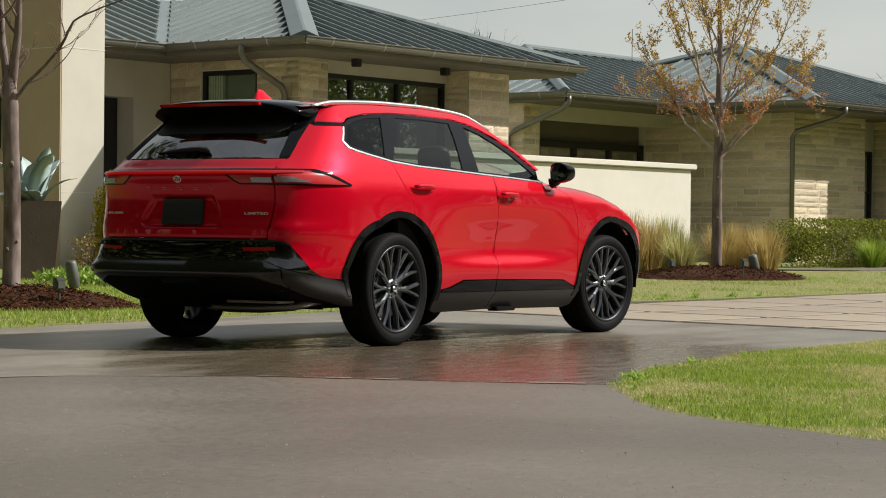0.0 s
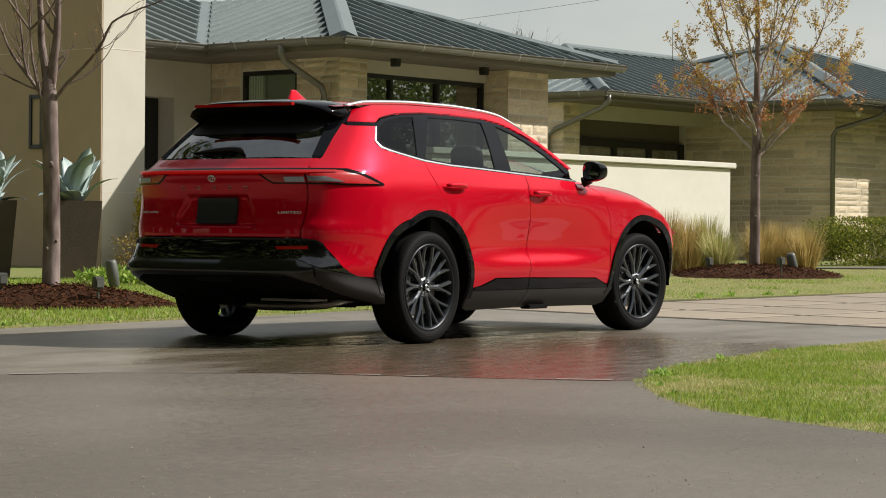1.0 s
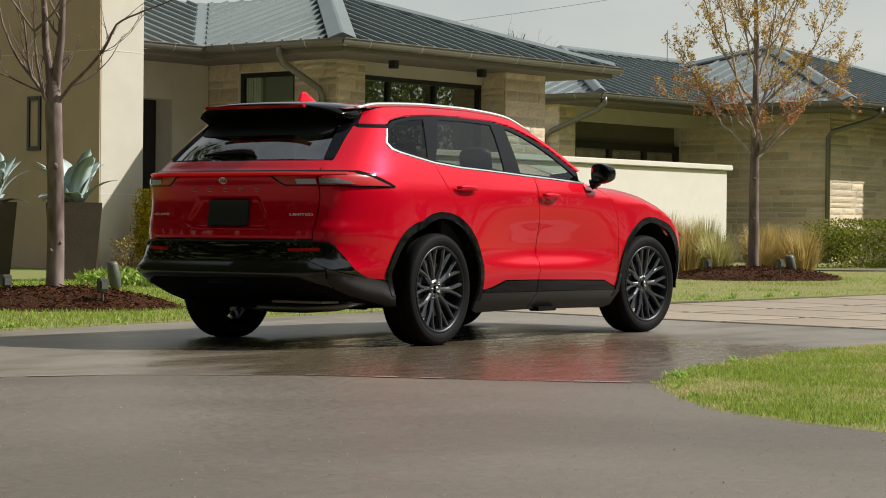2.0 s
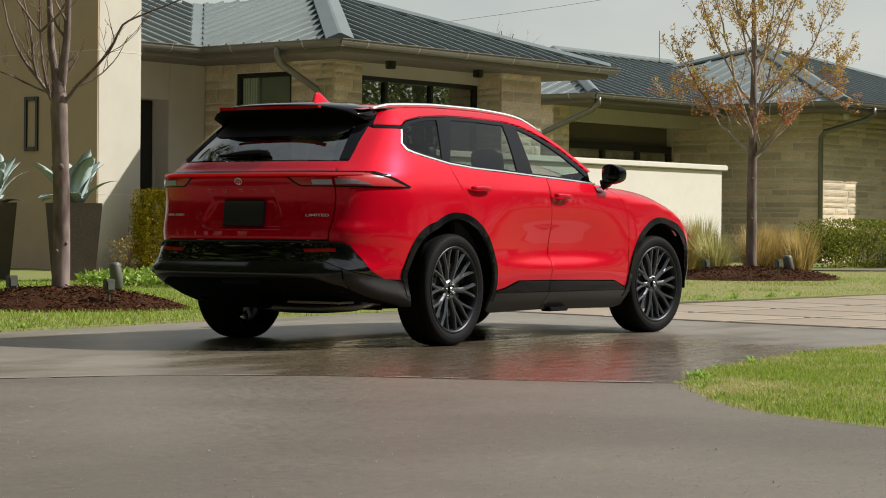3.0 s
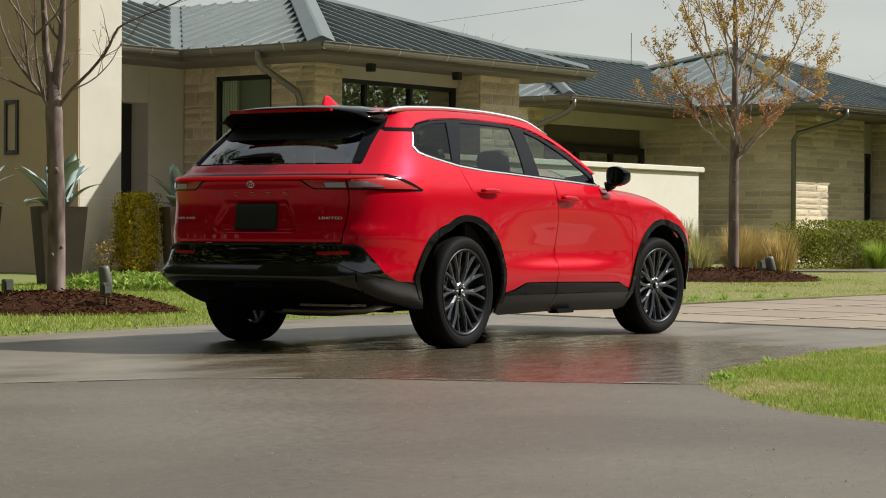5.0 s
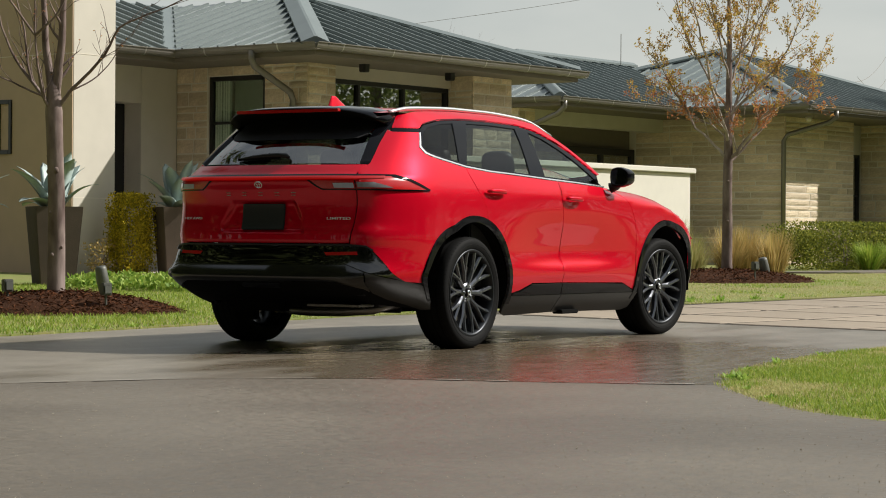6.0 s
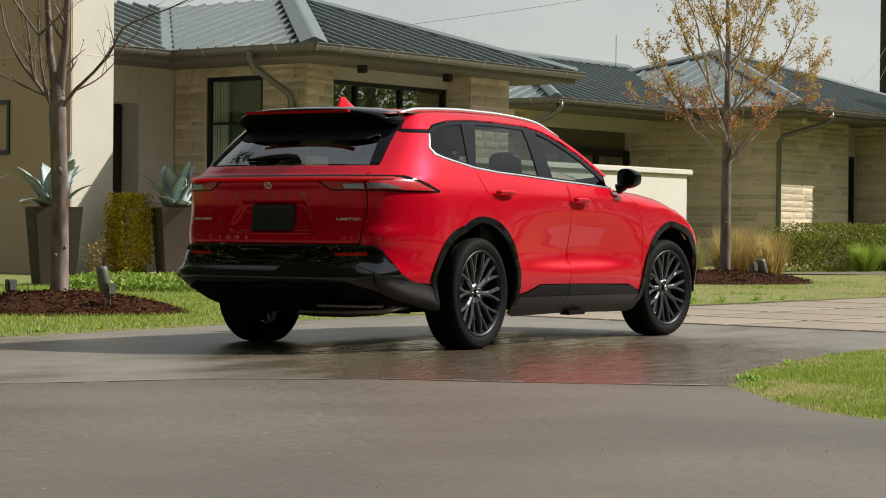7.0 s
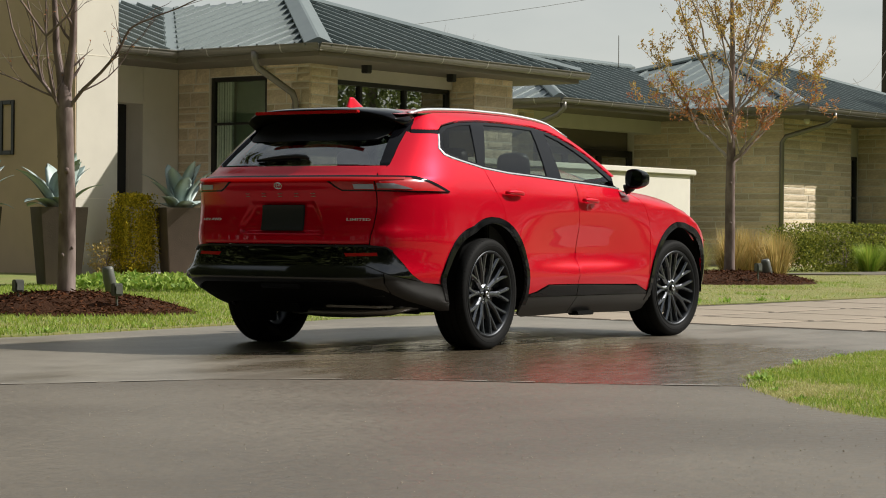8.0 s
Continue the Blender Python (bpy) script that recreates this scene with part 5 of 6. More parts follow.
    pts = [T(0.028 * math.cos(a), 1.058 + 0.0195 * math.sin(a), 0.008) for a in (2 * math.pi * i / 24 for i in range(25))]
    bm = bmesh.new()
    tube(bm, pts, 0.0028, 6, cap=False)
    badge = part("badge", bm, M_CHROME, car, "round chrome badge")
    for rx, rz, dz in ((0.009, 0.017, 0), (0.019, 0.0075, 0.008)):
        bm = bmesh.new()
        tube(bm, [T(rx * math.cos(a), 1.058 + dz + rz * math.sin(a), 0.008) for a in (2 * math.pi * i / 20 for i in range(21))], 0.002, 6, cap=False)
        part("badge_ring", bm, M_CHROME, badge)
    for k in range(5):
        s = 0.127 * (k - 2)
        bm = bmesh.new()
        for dz in (0.008, -0.008):
            tube(bm, [T(s - 0.017, 0.998 + dz, 0.004), T(s + 0.017, 0.998 + dz, 0.004)], 0.0026, 4)
        part("name_bar", bm, M_CHROME, car)
    for text, s_mid, size in (("LIMITED", -1.245, 0.027), ("HEV AWD", -2.165, 0.025)):
        cu = bpy.data.curves.new("lettering", "FONT")
        cu.body, cu.size, cu.align_x, cu.align_y, cu.extrude, cu.offset = text, size, "CENTER", "CENTER", 0.002, 0.0002
        tmp = bpy.data.objects.new("lettering", cu)
        scene.collection.objects.link(tmp)
        bpy.context.view_layer.update()
        me = bpy.data.meshes.new_from_object(tmp.evaluated_get(bpy.context.evaluated_depsgraph_get()))
        bpy.data.objects.remove(tmp)
        me.name = "lettering"
        o, n = skin(s_mid, 0.842), skin_normal(s_mid, 0.842)
        ux = (skin(s_mid + 0.05, 0.842) - skin(s_mid - 0.05, 0.842)).normalized()
        m = Matrix((ux, n.cross(ux), n)).transposed().to_4x4()
        me.transform(Matrix.Translation(o + n * 0.004) @ m @ Matrix.Diagonal((1.65, 0.85, 1, 1)))
        me.materials.clear()
        me.materials.append(M_SILVER)
        place(new("lettering", me), car)
    # cabin
    for x, y in ((0.55, -0.40), (0.55, 0.40), (0.55, 0.0), (1.45, -0.38), (1.45, 0.38)):
        seat = place(new("seat"), car)
        bm = bmesh.new()
        padded(bm, x - 0.05, x + 0.50, y - 0.24, y + 0.24, 0.50, 0.68)
        part("cushion", bm, M_SEAT, seat, smooth=True)
        bm = bmesh.new()
        padded(bm, -0.09, 0.09, -0.23, 0.23, 0, 0.60, 0.5)
        bm.transform(Matrix.Translation((x - 0.03, y, 0.62)) @ pose(0, 0, 0, 0, -16, 0))
        part("backrest", bm, M_SEAT, seat, smooth=True)
        bm = bmesh.new()
        padded(bm, -0.06, 0.06, -0.12, 0.12, -0.03, 0.18, 0.55)
        bm.transform(Matrix.Translation((x - 0.19, y, 1.17)) @ pose(0, 0, 0, 0, -10, 0))
        part("headrest", bm, M_SEAT, seat, smooth=True)
    part("dashboard", boxed(1.95, 2.35, -0.80, 0.80, 0.75, 1.06, bevel=0.06), M_CABIN, car)
    bm = bmesh.new()
    tube(bm, [(1.86 - 0.06 * math.sin(a), 0.38 + 0.18 * math.cos(a), 0.98 + 0.17 * math.sin(a)) for a in (2 * math.pi * k / 24 for k in range(25))], 0.016, 6, cap=False)
    part("steering_wheel", bm, M_CABIN, car, smooth=True)
    part("headliner", boxed(-0.5, 1.3, -0.56, 0.56, 1.52, 1.54), M_CABIN, car)
    for sy in (-1, 1):
        part("door_card", boxed(0.1, 2.2, min(sy * 0.80, sy * 0.84), max(sy * 0.80, sy * 0.84), 0.4, 1.09, bevel=0.01), M_CABIN, car)


mirror_mat = bpy.data.materials.new("mirror_glass")
mirror_mat.use_nodes = True
mirror_mat.node_tree.nodes["Principled BSDF"].inputs["Metallic"].default_value = 1.0
mirror_mat.node_tree.nodes["Principled BSDF"].inputs["Roughness"].default_value = 0.02
mirror_mat.node_tree.nodes["Principled BSDF"].inputs["Base Color"].default_value = (0.85, 0.86, 0.86, 1)
build_details()


M_PANE_FILL = mat("sheer_curtain", (0.50, 0.55, 0.46), 0.9)


def house_details():
    downspout([(-0.09, 1.13, 3.40), (-0.09, 1.13, 3.28), (-0.02, 1.14, 3.18), (0.85, 1.22, 2.86), (0.93, 1.23, 2.74), (0.93, 1.23, 0.2)])
    downspout([(10.95, 3.24, 3.34), (10.95, 3.24, 3.22), (10.97, 3.4, 3.1), (11.03, 4.55, 2.72), (11.03, 4.72, 2.6), (11.03, 4.72, 0.2)])
    downspout([(16.45, 0.42, 3.32), (16.45, 0.42, 3.20), (16.43, 0.55, 3.10), (16.27, 1.42, 2.86), (16.26, 1.50, 2.74), (16.26, 1.50, 0.2)])
    for a, n in ((1.75, 0.55), (3.85, 0.55)):
        part("soffit_lamp", boxed(a - 0.06, a + 0.06, n - 0.06, n + 0.06, 3.18, 3.32, bevel=0.012), M_FRAME, house, "small black soffit floodlight")
    bm = bmesh.new()
    tube(bm, [(16.75, 1.2, 3.26), (16.75, 1.2, 3.18), (16.75, 1.2, 3.13)], [0.07, 0.065, 0.03], 14)
    part("dome_camera", bm, M_COPING, house, "small pale dome under the eave", smooth=True)
    for n in (2.95, 2.90, 2.85, 2.79, 2.74, 2.69):
        bm = bmesh.new()
        tube(bm, [(1.135, n, 0.2), (1.14, n, 3.1)], 0.034, 8)
        part("curtain_fold", bm, M_CURTAIN, house)
    # grey-green sheet added behind the glass, in place of the pane's pale reflection
    part("sheer_curtain", boxed(1.21, 1.225, 1.9, 2.66, 0.2, 3.1), M_PANE_FILL, house, "grey-green sheet added to lighten the tall window's pane")
    part("interior_wall", boxed(1.3, 4.6, 4.4, 4.5, 0.1, 3.3), M_INSIDE, house)
    part("door_pull", boxed(-0.2, -0.17, 4.02, 4.05, 0.9, 1.9, bevel=0.005), M_CHROME, house)
    for a in (11.9, 13.15, 14.4, 15.65):
        part("blind", boxed(a + 0.06, a + 1.05, 5.17, 5.19, 1.1, 2.44), M_CURTAIN, house, "pale roller blind")
    # joints in the stucco
    for z in (1.25,):
        part("stucco_joint", boxed(-2.273, -1.457, 2.497, 2.503, z, z + 0.006), M_JOINT, house)
    foot = HOUSE.inverted() @ Vector((32.33, 14.48, 4.62))
    bm = bmesh.new()
    tube(bm, [foot, foot + Vector((0, 0, 0.70))], 0.009, 6)
    part("lightning_rod", bm, M_GUTTER, house, "thin lightning rod on the ridge")


house_details()


# ---- planting ----
RV, DV = Vector((0.518, -0.855, 0)), Vector((0.855, 0.518, 0))


def leaf_mat(name, a, b, rough=0.6, trans=0.25, spec=0.3):
    """Leaves that vary one by one between two colours, with some light through them."""
    m = bpy.data.materials.new(name)
    m.use_nodes = True
    t = m.node_tree
    p = t.nodes["Principled BSDF"]
    geo, mx = t.nodes.new("ShaderNodeNewGeometry"), t.nodes.new("ShaderNodeMixRGB")
    mx.inputs["Color1"].default_value, mx.inputs["Color2"].default_value = (*a, 1), (*b, 1)
    t.links.new(geo.outputs["Random Per Island"], mx.inputs["Fac"])
    t.links.new(mx.outputs["Color"], p.inputs["Base Color"])
    p.inputs["Roughness"].default_value = rough
    p.inputs["Specular IOR Level"].default_value = spec
    tl, ms = t.nodes.new("ShaderNodeBsdfTranslucent"), t.nodes.new("ShaderNodeMixShader")
    t.links.new(mx.outputs["Color"], tl.inputs["Color"])
    ms.inputs["Fac"].default_value = trans
    t.links.new(p.outputs["BSDF"], ms.inputs[1])
    t.links.new(tl.outputs["BSDF"], ms.inputs[2])
    t.links.new(ms.outputs["Shader"], t.nodes["Material Output"].inputs["Surface"])
    return m


M_BLADE = leaf_mat("grass_blade", (0.15, 0.28, 0.025), (0.42, 0.48, 0.085), trans=0.4)
M_BLADE_DRY = leaf_mat("dry_grass_blade", (0.34, 0.38, 0.10), (0.62, 0.53, 0.26), trans=0.35)
M_BUD = leaf_mat("spring_leaf", (0.52, 0.27, 0.08), (0.50, 0.42, 0.11), trans=0.4)
M_BUD_RED = leaf_mat("red_spring_leaf", (0.48, 0.17, 0.09), (0.55, 0.31, 0.11), trans=0.4)
M_HEDGE = leaf_mat("hedge_leaf", (0.07, 0.10, 0.018), (0.33, 0.33, 0.055), trans=0.3, spec=0.1)
M_SHRUB = leaf_mat("golden_shrub_leaf", (0.20, 0.19, 0.022), (0.78, 0.60, 0.05), trans=0.4, spec=0.1)
M_STRAW = leaf_mat("straw_blade", (0.62, 0.44, 0.18), (0.40, 0.33, 0.11), trans=0.45)
M_COVER = leaf_mat("ground_cover_leaf", (0.14, 0.27, 0.035), (0.44, 0.54, 0.11), trans=0.35)
M_WEED = leaf_mat("weed_leaf", (0.20, 0.36, 0.05), (0.42, 0.55, 0.12), trans=0.4)
M_AGAVE = mat("agave_leaf", (0.37, 0.45, 0.425), 0.5, dark=(0.21, 0.28, 0.26), scale=6, amount=0.5)
# Dark and bright copies of one leaf: shade and backlight put into colour.
M_WOODS_SHADE_TINT = leaf_mat("far_leaf_shade_tint", (0.04, 0.055, 0.02), (0.13, 0.15, 0.05), trans=0.1)
M_WOODS_LIT_TINT = leaf_mat("far_leaf_lit_tint", (0.11, 0.16, 0.045), (0.38, 0.42, 0.14), trans=0.6)
M_PLANTER = mat("brown_fibre_planter", (0.108, 0.082, 0.063), 0.7, spec=0.15, dark=(0.060, 0.046, 0.037), scale=6, amount=0.5, bump=0.15)
M_LAMP = mat("weathered_grey_metal", (0.13, 0.135, 0.12), 0.55, metal=0.3, amount=0.4)


class Leaves:
    """Gathers many small loose faces into one mesh."""

    def __init__(self):
        self.v, self.f = [], []

    def quad(self, c, along, side):
        n = len(self.v)
        self.v += [c - side * 0.15, c + along * 0.5 - side, c + along, c + along * 0.5 + side]
        self.f.append((n, n + 1, n + 2, n + 3))

    def blade(self, c, tip, width, side):
        n = len(self.v)
        mid = c.lerp(tip, 0.5) + Vector((0, 0, 0.12 * (tip - c).length))
        self.v += [c - side * width, c + side * width, mid + side * width * 0.7, mid - side * width * 0.7, tip]
        self.f += [(n, n + 1, n + 2, n + 3), (n + 3, n + 2, n + 4)]

    def mesh(self, name, material, parent=None):
        me = bpy.data.meshes.new(name)
        me.from_pydata(self.v, [], self.f)
        me.materials.append(material)
        return place(new(name, me), parent)


def rand_dir(r):
    while True:
        v = Vector((r.uniform(-1, 1), r.uniform(-1, 1), r.uniform(-1, 1)))
        if 0.1 < v.length < 1:
            return v.normalized()


def grown(r, start, direction, length, r0, r1, steps=7, wander=0.12, lift=0.05):
    pts, rad, d = [Vector(start)], [r0], Vector(direction).normalized()
    for k in range(steps):
        d = (d + rand_dir(r) * wander + Vector((0, 0, lift))).normalized()
        pts.append(pts[-1] + d * (length / steps))
        rad.append(r0 + (r1 - r0) * (k + 1) / steps)
    return pts, rad


def twigs(r, bm, pts, rad, n, length, ends, depth=1):
    for _ in range(n):
        i = r.randrange(2, len(pts) - 1)
        d = (pts[i + 1] - pts[i]).normalized()
        side = rand_dir(r)
        d2 = (d * 0.9 + side * 0.75 + Vector((0, 0, 0.25))).normalized()
        p, q = grown(r, pts[i], d2, length * r.uniform(0.5, 1.1), max(0.0028, rad[i] * 0.5), 0.0016, 6, 0.16, 0.06)
        tube(bm, p, q, 5, cap=False)
        ends.append(p)
        if depth > 0:
            twigs(r, bm, p, q, 2, length * 0.5, ends, depth - 1)


def path_limb(base, offs):
    return [Vector(base) + RV * a + DV * d + Vector((0, 0, b)) for a, b, d in offs]


def near_tree():
    r = random.Random(5)
    t = thing("bare_tree", "young bare tree with smooth grey bark in a mulch bed", "tree")
    x, y = 2.80, 5.12
    bm = bmesh.new()
    pts = [Vector((x - 0.01, y, 0.02)), Vector((x, y, 0.25)), Vector((x + 0.005, y, 0.6)), Vector((x, y, 1.1)), Vector((x - 0.012, y + 0.01, 1.5)), Vector((x - 0.02, y + 0.02, 1.84)), Vector((x - 0.022, y + 0.02, 1.97)), Vector((x - 0.024, y + 0.02, 2.07)), Vector((x - 0.024, y + 0.02, 2.13))]
    tube(bm, pts, [0.105, 0.084, 0.079, 0.076, 0.075, 0.079, 0.067, 0.06, 0.03], 14)
    for z, a, size in ((0.55, 1.9, 0.018), (0.62, 0.7, 0.014), (1.31, 1.45, 0.024), (1.44, 2.9, 0.018), (1.30, 2.7, 0.02), (0.93, 2.2, 0.013)):
        c = Vector((x, y, z)) + (RV * math.cos(a) - DV * abs(math.sin(a))) * 0.074
        bmesh.ops.create_icosphere(bm, subdivisions=2, radius=size, matrix=Matrix.Translation(c) @ Matrix.Diagonal((1, 1, 1.3, 1)))
    part("trunk", bm, M_BARK, t, smooth=True)
    base, ends = Vector((x - 0.02, y + 0.02, 1.90)), []
    limbs = [
        ([(-0.01, 0.10, 0), (-0.05, 0.30, 0.03), (-0.09, 0.6, 0.05), (-0.11, 0.97, 0.08), (-0.16, 1.5, 0.1), (-0.18, 2.2, 0.1)], 0.046),
        ([(0.005, 0.10, 0), (0.035, 0.26, -0.02), (0.08, 0.55, -0.05), (0.09, 0.97, -0.08), (0.13, 1.5, -0.1), (0.15, 2.1, -0.1)], 0.050),
        ([(0.03, -0.03, 0), (0.10, 0.05, -0.02), (0.17, 0.14, -0.06), (0.34, 0.29, -0.14), (0.50, 0.44, -0.2), (0.61, 0.68, -0.25), (0.80, 0.76, -0.3), (1.05, 0.85, -0.35), (1.40, 1.0, -0.4)], 0.020),
        ([(0.13, 0.12, -0.04), (0.24, 0.16, -0.02), (0.38, 0.26, 0.05), (0.52, 0.42, 0.1), (0.60, 0.60, 0.12)], 0.010),
        ([(-0.03, -0.02, 0), (-0.12, 0.10, 0.05), (-0.22, 0.22, 0.1), (-0.39, 0.42, 0.15), (-0.52, 0.72, 0.2), (-0.60, 1.1, 0.2)], 0.022),
        ([(-0.10, 0.08, 0.04), (-0.24, 0.14, -0.1), (-0.40, 0.22, -0.2), (-0.62, 0.30, -0.3), (-0.85, 0.42, -0.35)], 0.011),
        ([(-0.02, -0.04, -0.03), (-0.08, 0.06, -0.08), (-0.13, 0.35, -0.12), (-0.15, 0.62, -0.14), (-0.14, 1.1, -0.16), (-0.20, 1.6, -0.2)], 0.017),
        ([(-0.22, 0.22, 0.1), (-0.27, 0.40, 0.12), (-0.29, 0.68, 0.14), (-0.38, 0.95, 0.2), (-0.42, 1.3, 0.2)], 0.014),
        ([(-0.15, 0.62, -0.14), (-0.32, 0.86, -0.2), (-0.48, 1.08, -0.28), (-0.7, 1.3, -0.35)], 0.012),
        ([(-0.14, 0.62, -0.14), (0.05, 0.76, -0.25), (0.16, 0.95, -0.3), (0.26, 1.25, -0.3)], 0.013),
    ]
    bm = bmesh.new()
    for offs, r0 in limbs:
        p = path_limb(base, offs)
        fine = []
        for a, b in zip(p, p[1:]):
            fine += [a.lerp(b, k / 3) for k in range(3)]
        fine.append(p[-1])
        for i in range(1, len(fine) - 1):
            fine[i] = fine[i] * 0.5 + (fine[i - 1] + fine[i + 1]) * 0.25 + rand_dir(r) * 0.004
        n = len(fine)
        rad = [max(0.003, r0 * (1 - 0.82 * i / n)) for i in range(n)]
        tube(bm, fine, rad, 9, cap=False)
        twigs(r, bm, fine, rad, 7 if r0 > 0.012 else 4, 0.42, ends)
    part("limbwork", bm, M_BARK, t, smooth=True)
    lv = Leaves()
    for p in ends:
        if r.random() < 0.45:
            for _ in range(3):
                c = p[r.randrange(2, len(p))]
                lv.quad(c, rand_dir(r) * 0.022, rand_dir(r) * 0.007)
    tagged(lv.mesh("bud_leaf", M_BUD_RED, t), kind="stuff")


def far_tree():
    r = random.Random(21)
    t = thing("budding_tree", "young tree with orange and yellow spring leaves in a mulch bed", "tree")
    x, y, g = 15.40, 4.22, 0.15
    bm = bmesh.new()
    tube(bm, [(x, y, g), (x, y, g + 0.25), (x + 0.01, y, 0.9), (x, y, 1.4), (x + 0.02, y, 1.9), (x + 0.03, y, 2.6), (x + 0.04, y, 3.4), (x + 0.03, y + 0.02, 4.3), (x + 0.05, y, 5.2)], [0.095, 0.075, 0.07, 0.066, 0.062, 0.046, 0.034, 0.02, 0.008], 12)
    for z in (0.98, 1.52):
        bmesh.ops.create_icosphere(bm, subdivisions=2, radius=0.02, matrix=Matrix.Translation(Vector((x, y, z)) - DV * 0.055))
    part("trunk", bm, M_BARK, t, smooth=True)
    limbs = [
        (1.83, [(0, 0, 0), (-0.22, 0.14, 0), (-0.55, 0.42, 0.1), (-0.80, 0.80, 0.1), (-1.05, 1.12, 0.15), (-1.28, 1.42, 0.2)], 0.024),
        (1.80, [(0, 0, 0), (0.18, 0.16, -0.1), (0.42, 0.46, -0.2), (0.62, 0.66, -0.25), (1.0, 0.80, -0.3), (1.45, 0.86, -0.35)], 0.026),
        (1.78, [(0, 0, 0), (0.24, 0.16, 0.1), (0.55, 0.42, 0.2), (0.95, 0.85, 0.25), (1.30, 1.12, 0.3), (1.68, 1.45, 0.3)], 0.020),
        (2.05, [(0, 0, 0), (-0.12, 0.25, -0.2), (-0.35, 0.75, -0.4), (-0.52, 1.3, -0.5), (-0.75, 1.9, -0.6), (-0.95, 2.5, -0.6)], 0.026),
        (2.10, [(0, 0, 0), (-0.25, 0.2, 0.2), (-0.6, 0.35, 0.3), (-0.95, 0.38, 0.4), (-1.25, 0.62, 0.5)], 0.016),
        (2.2, [(0, 0, 0), (0.15, 0.35, 0.2), (0.36, 0.85, 0.4), (0.62, 1.4, 0.5), (0.85, 2.0, 0.5)], 0.025),
        (2.4, [(0, 0, 0), (0.30, 0.22, -0.1), (0.72, 0.62, -0.2), (1.05, 1.05, -0.3), (1.25, 1.5, -0.3)], 0.02),
        (2.5, [(0, 0, 0), (-0.3, 0.35, 0.1), (-0.62, 0.85, 0.2), (-0.85, 1.4, 0.3), (-1.0, 1.9, 0.3)], 0.02),
        (2.8, [(0, 0, 0), (0.2, 0.4, 0.2), (0.35, 0.9, 0.3), (0.42, 1.5, 0.4)], 0.018),
        (2.9, [(0, 0, 0), (-0.16, 0.4, -0.2), (-0.32, 0.9, -0.3), (-0.4, 1.5, -0.3)], 0.018),
        (3.1, [(0, 0, 0), (0.35, 0.35, 0.0), (0.6, 0.75, 0.0), (0.8, 1.2, 0.1)], 0.015),
        (3.3, [(0, 0, 0), (-0.25, 0.4, 0.1), (-0.5, 0.9, 0.1), (-0.6, 1.3, 0.1)], 0.014),
    ]
    bm, ends = bmesh.new(), []
    for z, offs, r0 in limbs:
        p = path_limb((x + 0.02, y, z), [(u * 0.8, v, w) for u, v, w in offs])
        fine = []
        for a, b in zip(p, p[1:]):
            fine += [a.lerp(b, k / 3) for k in range(3)]
        fine.append(p[-1])
        for i in range(1, len(fine) - 1):
            fine[i] = fine[i] * 0.5 + (fine[i - 1] + fine[i + 1]) * 0.25 + rand_dir(r) * 0.02
        n = len(fine)
        rad = [max(0.004, r0 * (1 - 0.85 * i / n)) for i in range(n)]
        tube(bm, fine, rad, 8, cap=False)
        ends.append(fine[n // 3:])
        twigs(r, bm, fine, rad, 12, 0.66, ends)
    part("limbwork", bm, M_BARK_PALE, t, smooth=True)
    low, high = Leaves(), Leaves()
    for p in ends:
        for c in p[2:]:
            if r.random() < 0.66:
                use = low if c.z + r.uniform(-0.4, 0.4) < 2.75 else high
                for _ in range(r.randrange(5, 12)):
                    q = c + rand_dir(r) * 0.036
                    use.quad(q, (rand_dir(r) + Vector((0, 0, 0.2))) * r.uniform(0.030, 0.054), rand_dir(r) * r.uniform(0.010, 0.018))
    low.mesh("lower_leaves", M_BUD_RED, t)
    high.mesh("upper_leaves", M_BUD, t)


near_tree()
far_tree()


def mulch(x, y, radius, height, seed, squash=1.0):
    r = random.Random(seed)
    bm = bmesh.new()
    rings, n = 9, 40
    grid = []
    for i in range(rings + 1):
        q = i / rings
        row = []
        for k in range(n):
            a = 2 * math.pi * k / n
            rr = radius * q * (1 + 0.06 * math.sin(3 * a + seed) + 0.03 * math.sin(7 * a))
            px, py = (Vector((x, y, 0)) + RV * rr * math.cos(a) + DV * rr * math.sin(a) * squash).xy
            z = ground_z(px, py) + 0.035 + height * (1 - q * q) * (1 if q < 1 else 0) + (r.uniform(-0.008, 0.012) if q < 1 else -0.02)
            row.append(bm.verts.new((px, py, z)))
        grid.append(row)
    for i in range(rings):
        for k in range(n):
            bm.faces.new((grid[i][k], grid[i + 1][k], grid[i + 1][(k + 1) % n], grid[i][(k + 1) % n]))
    bmesh.ops.remove_doubles(bm, verts=bm.verts, dist=0.0005)
    bed = thing("mulch_bed", "mound of dark brown bark mulch round a tree", "mulch", group="tree beds")
    part("mound", bm, M_MULCH, bed)
    lv = Leaves()
    for _ in range(4200):
        a, q = r.uniform(0, 2 * math.pi), math.sqrt(r.random()) * 1.02
        px, py = (Vector((x, y, 0)) + RV * radius * q * math.cos(a) + DV * radius * q * math.sin(a) * squash).xy
        c = Vector((px, py, ground_z(px, py) + 0.04 + height * max(0, 1 - q * q) + r.uniform(0, 0.012)))
        d = Vector((r.uniform(-1, 1), r.uniform(-1, 1), r.uniform(-0.3, 0.4))).normalized()
        lv.quad(c, d * r.uniform(0.02, 0.07), d.cross(rand_dir(r)).normalized() * r.uniform(0.003, 0.008))
    chips = lv.mesh("bark_litter", M_CHIPS, bed)
    tagged(chips, kind="stuff")


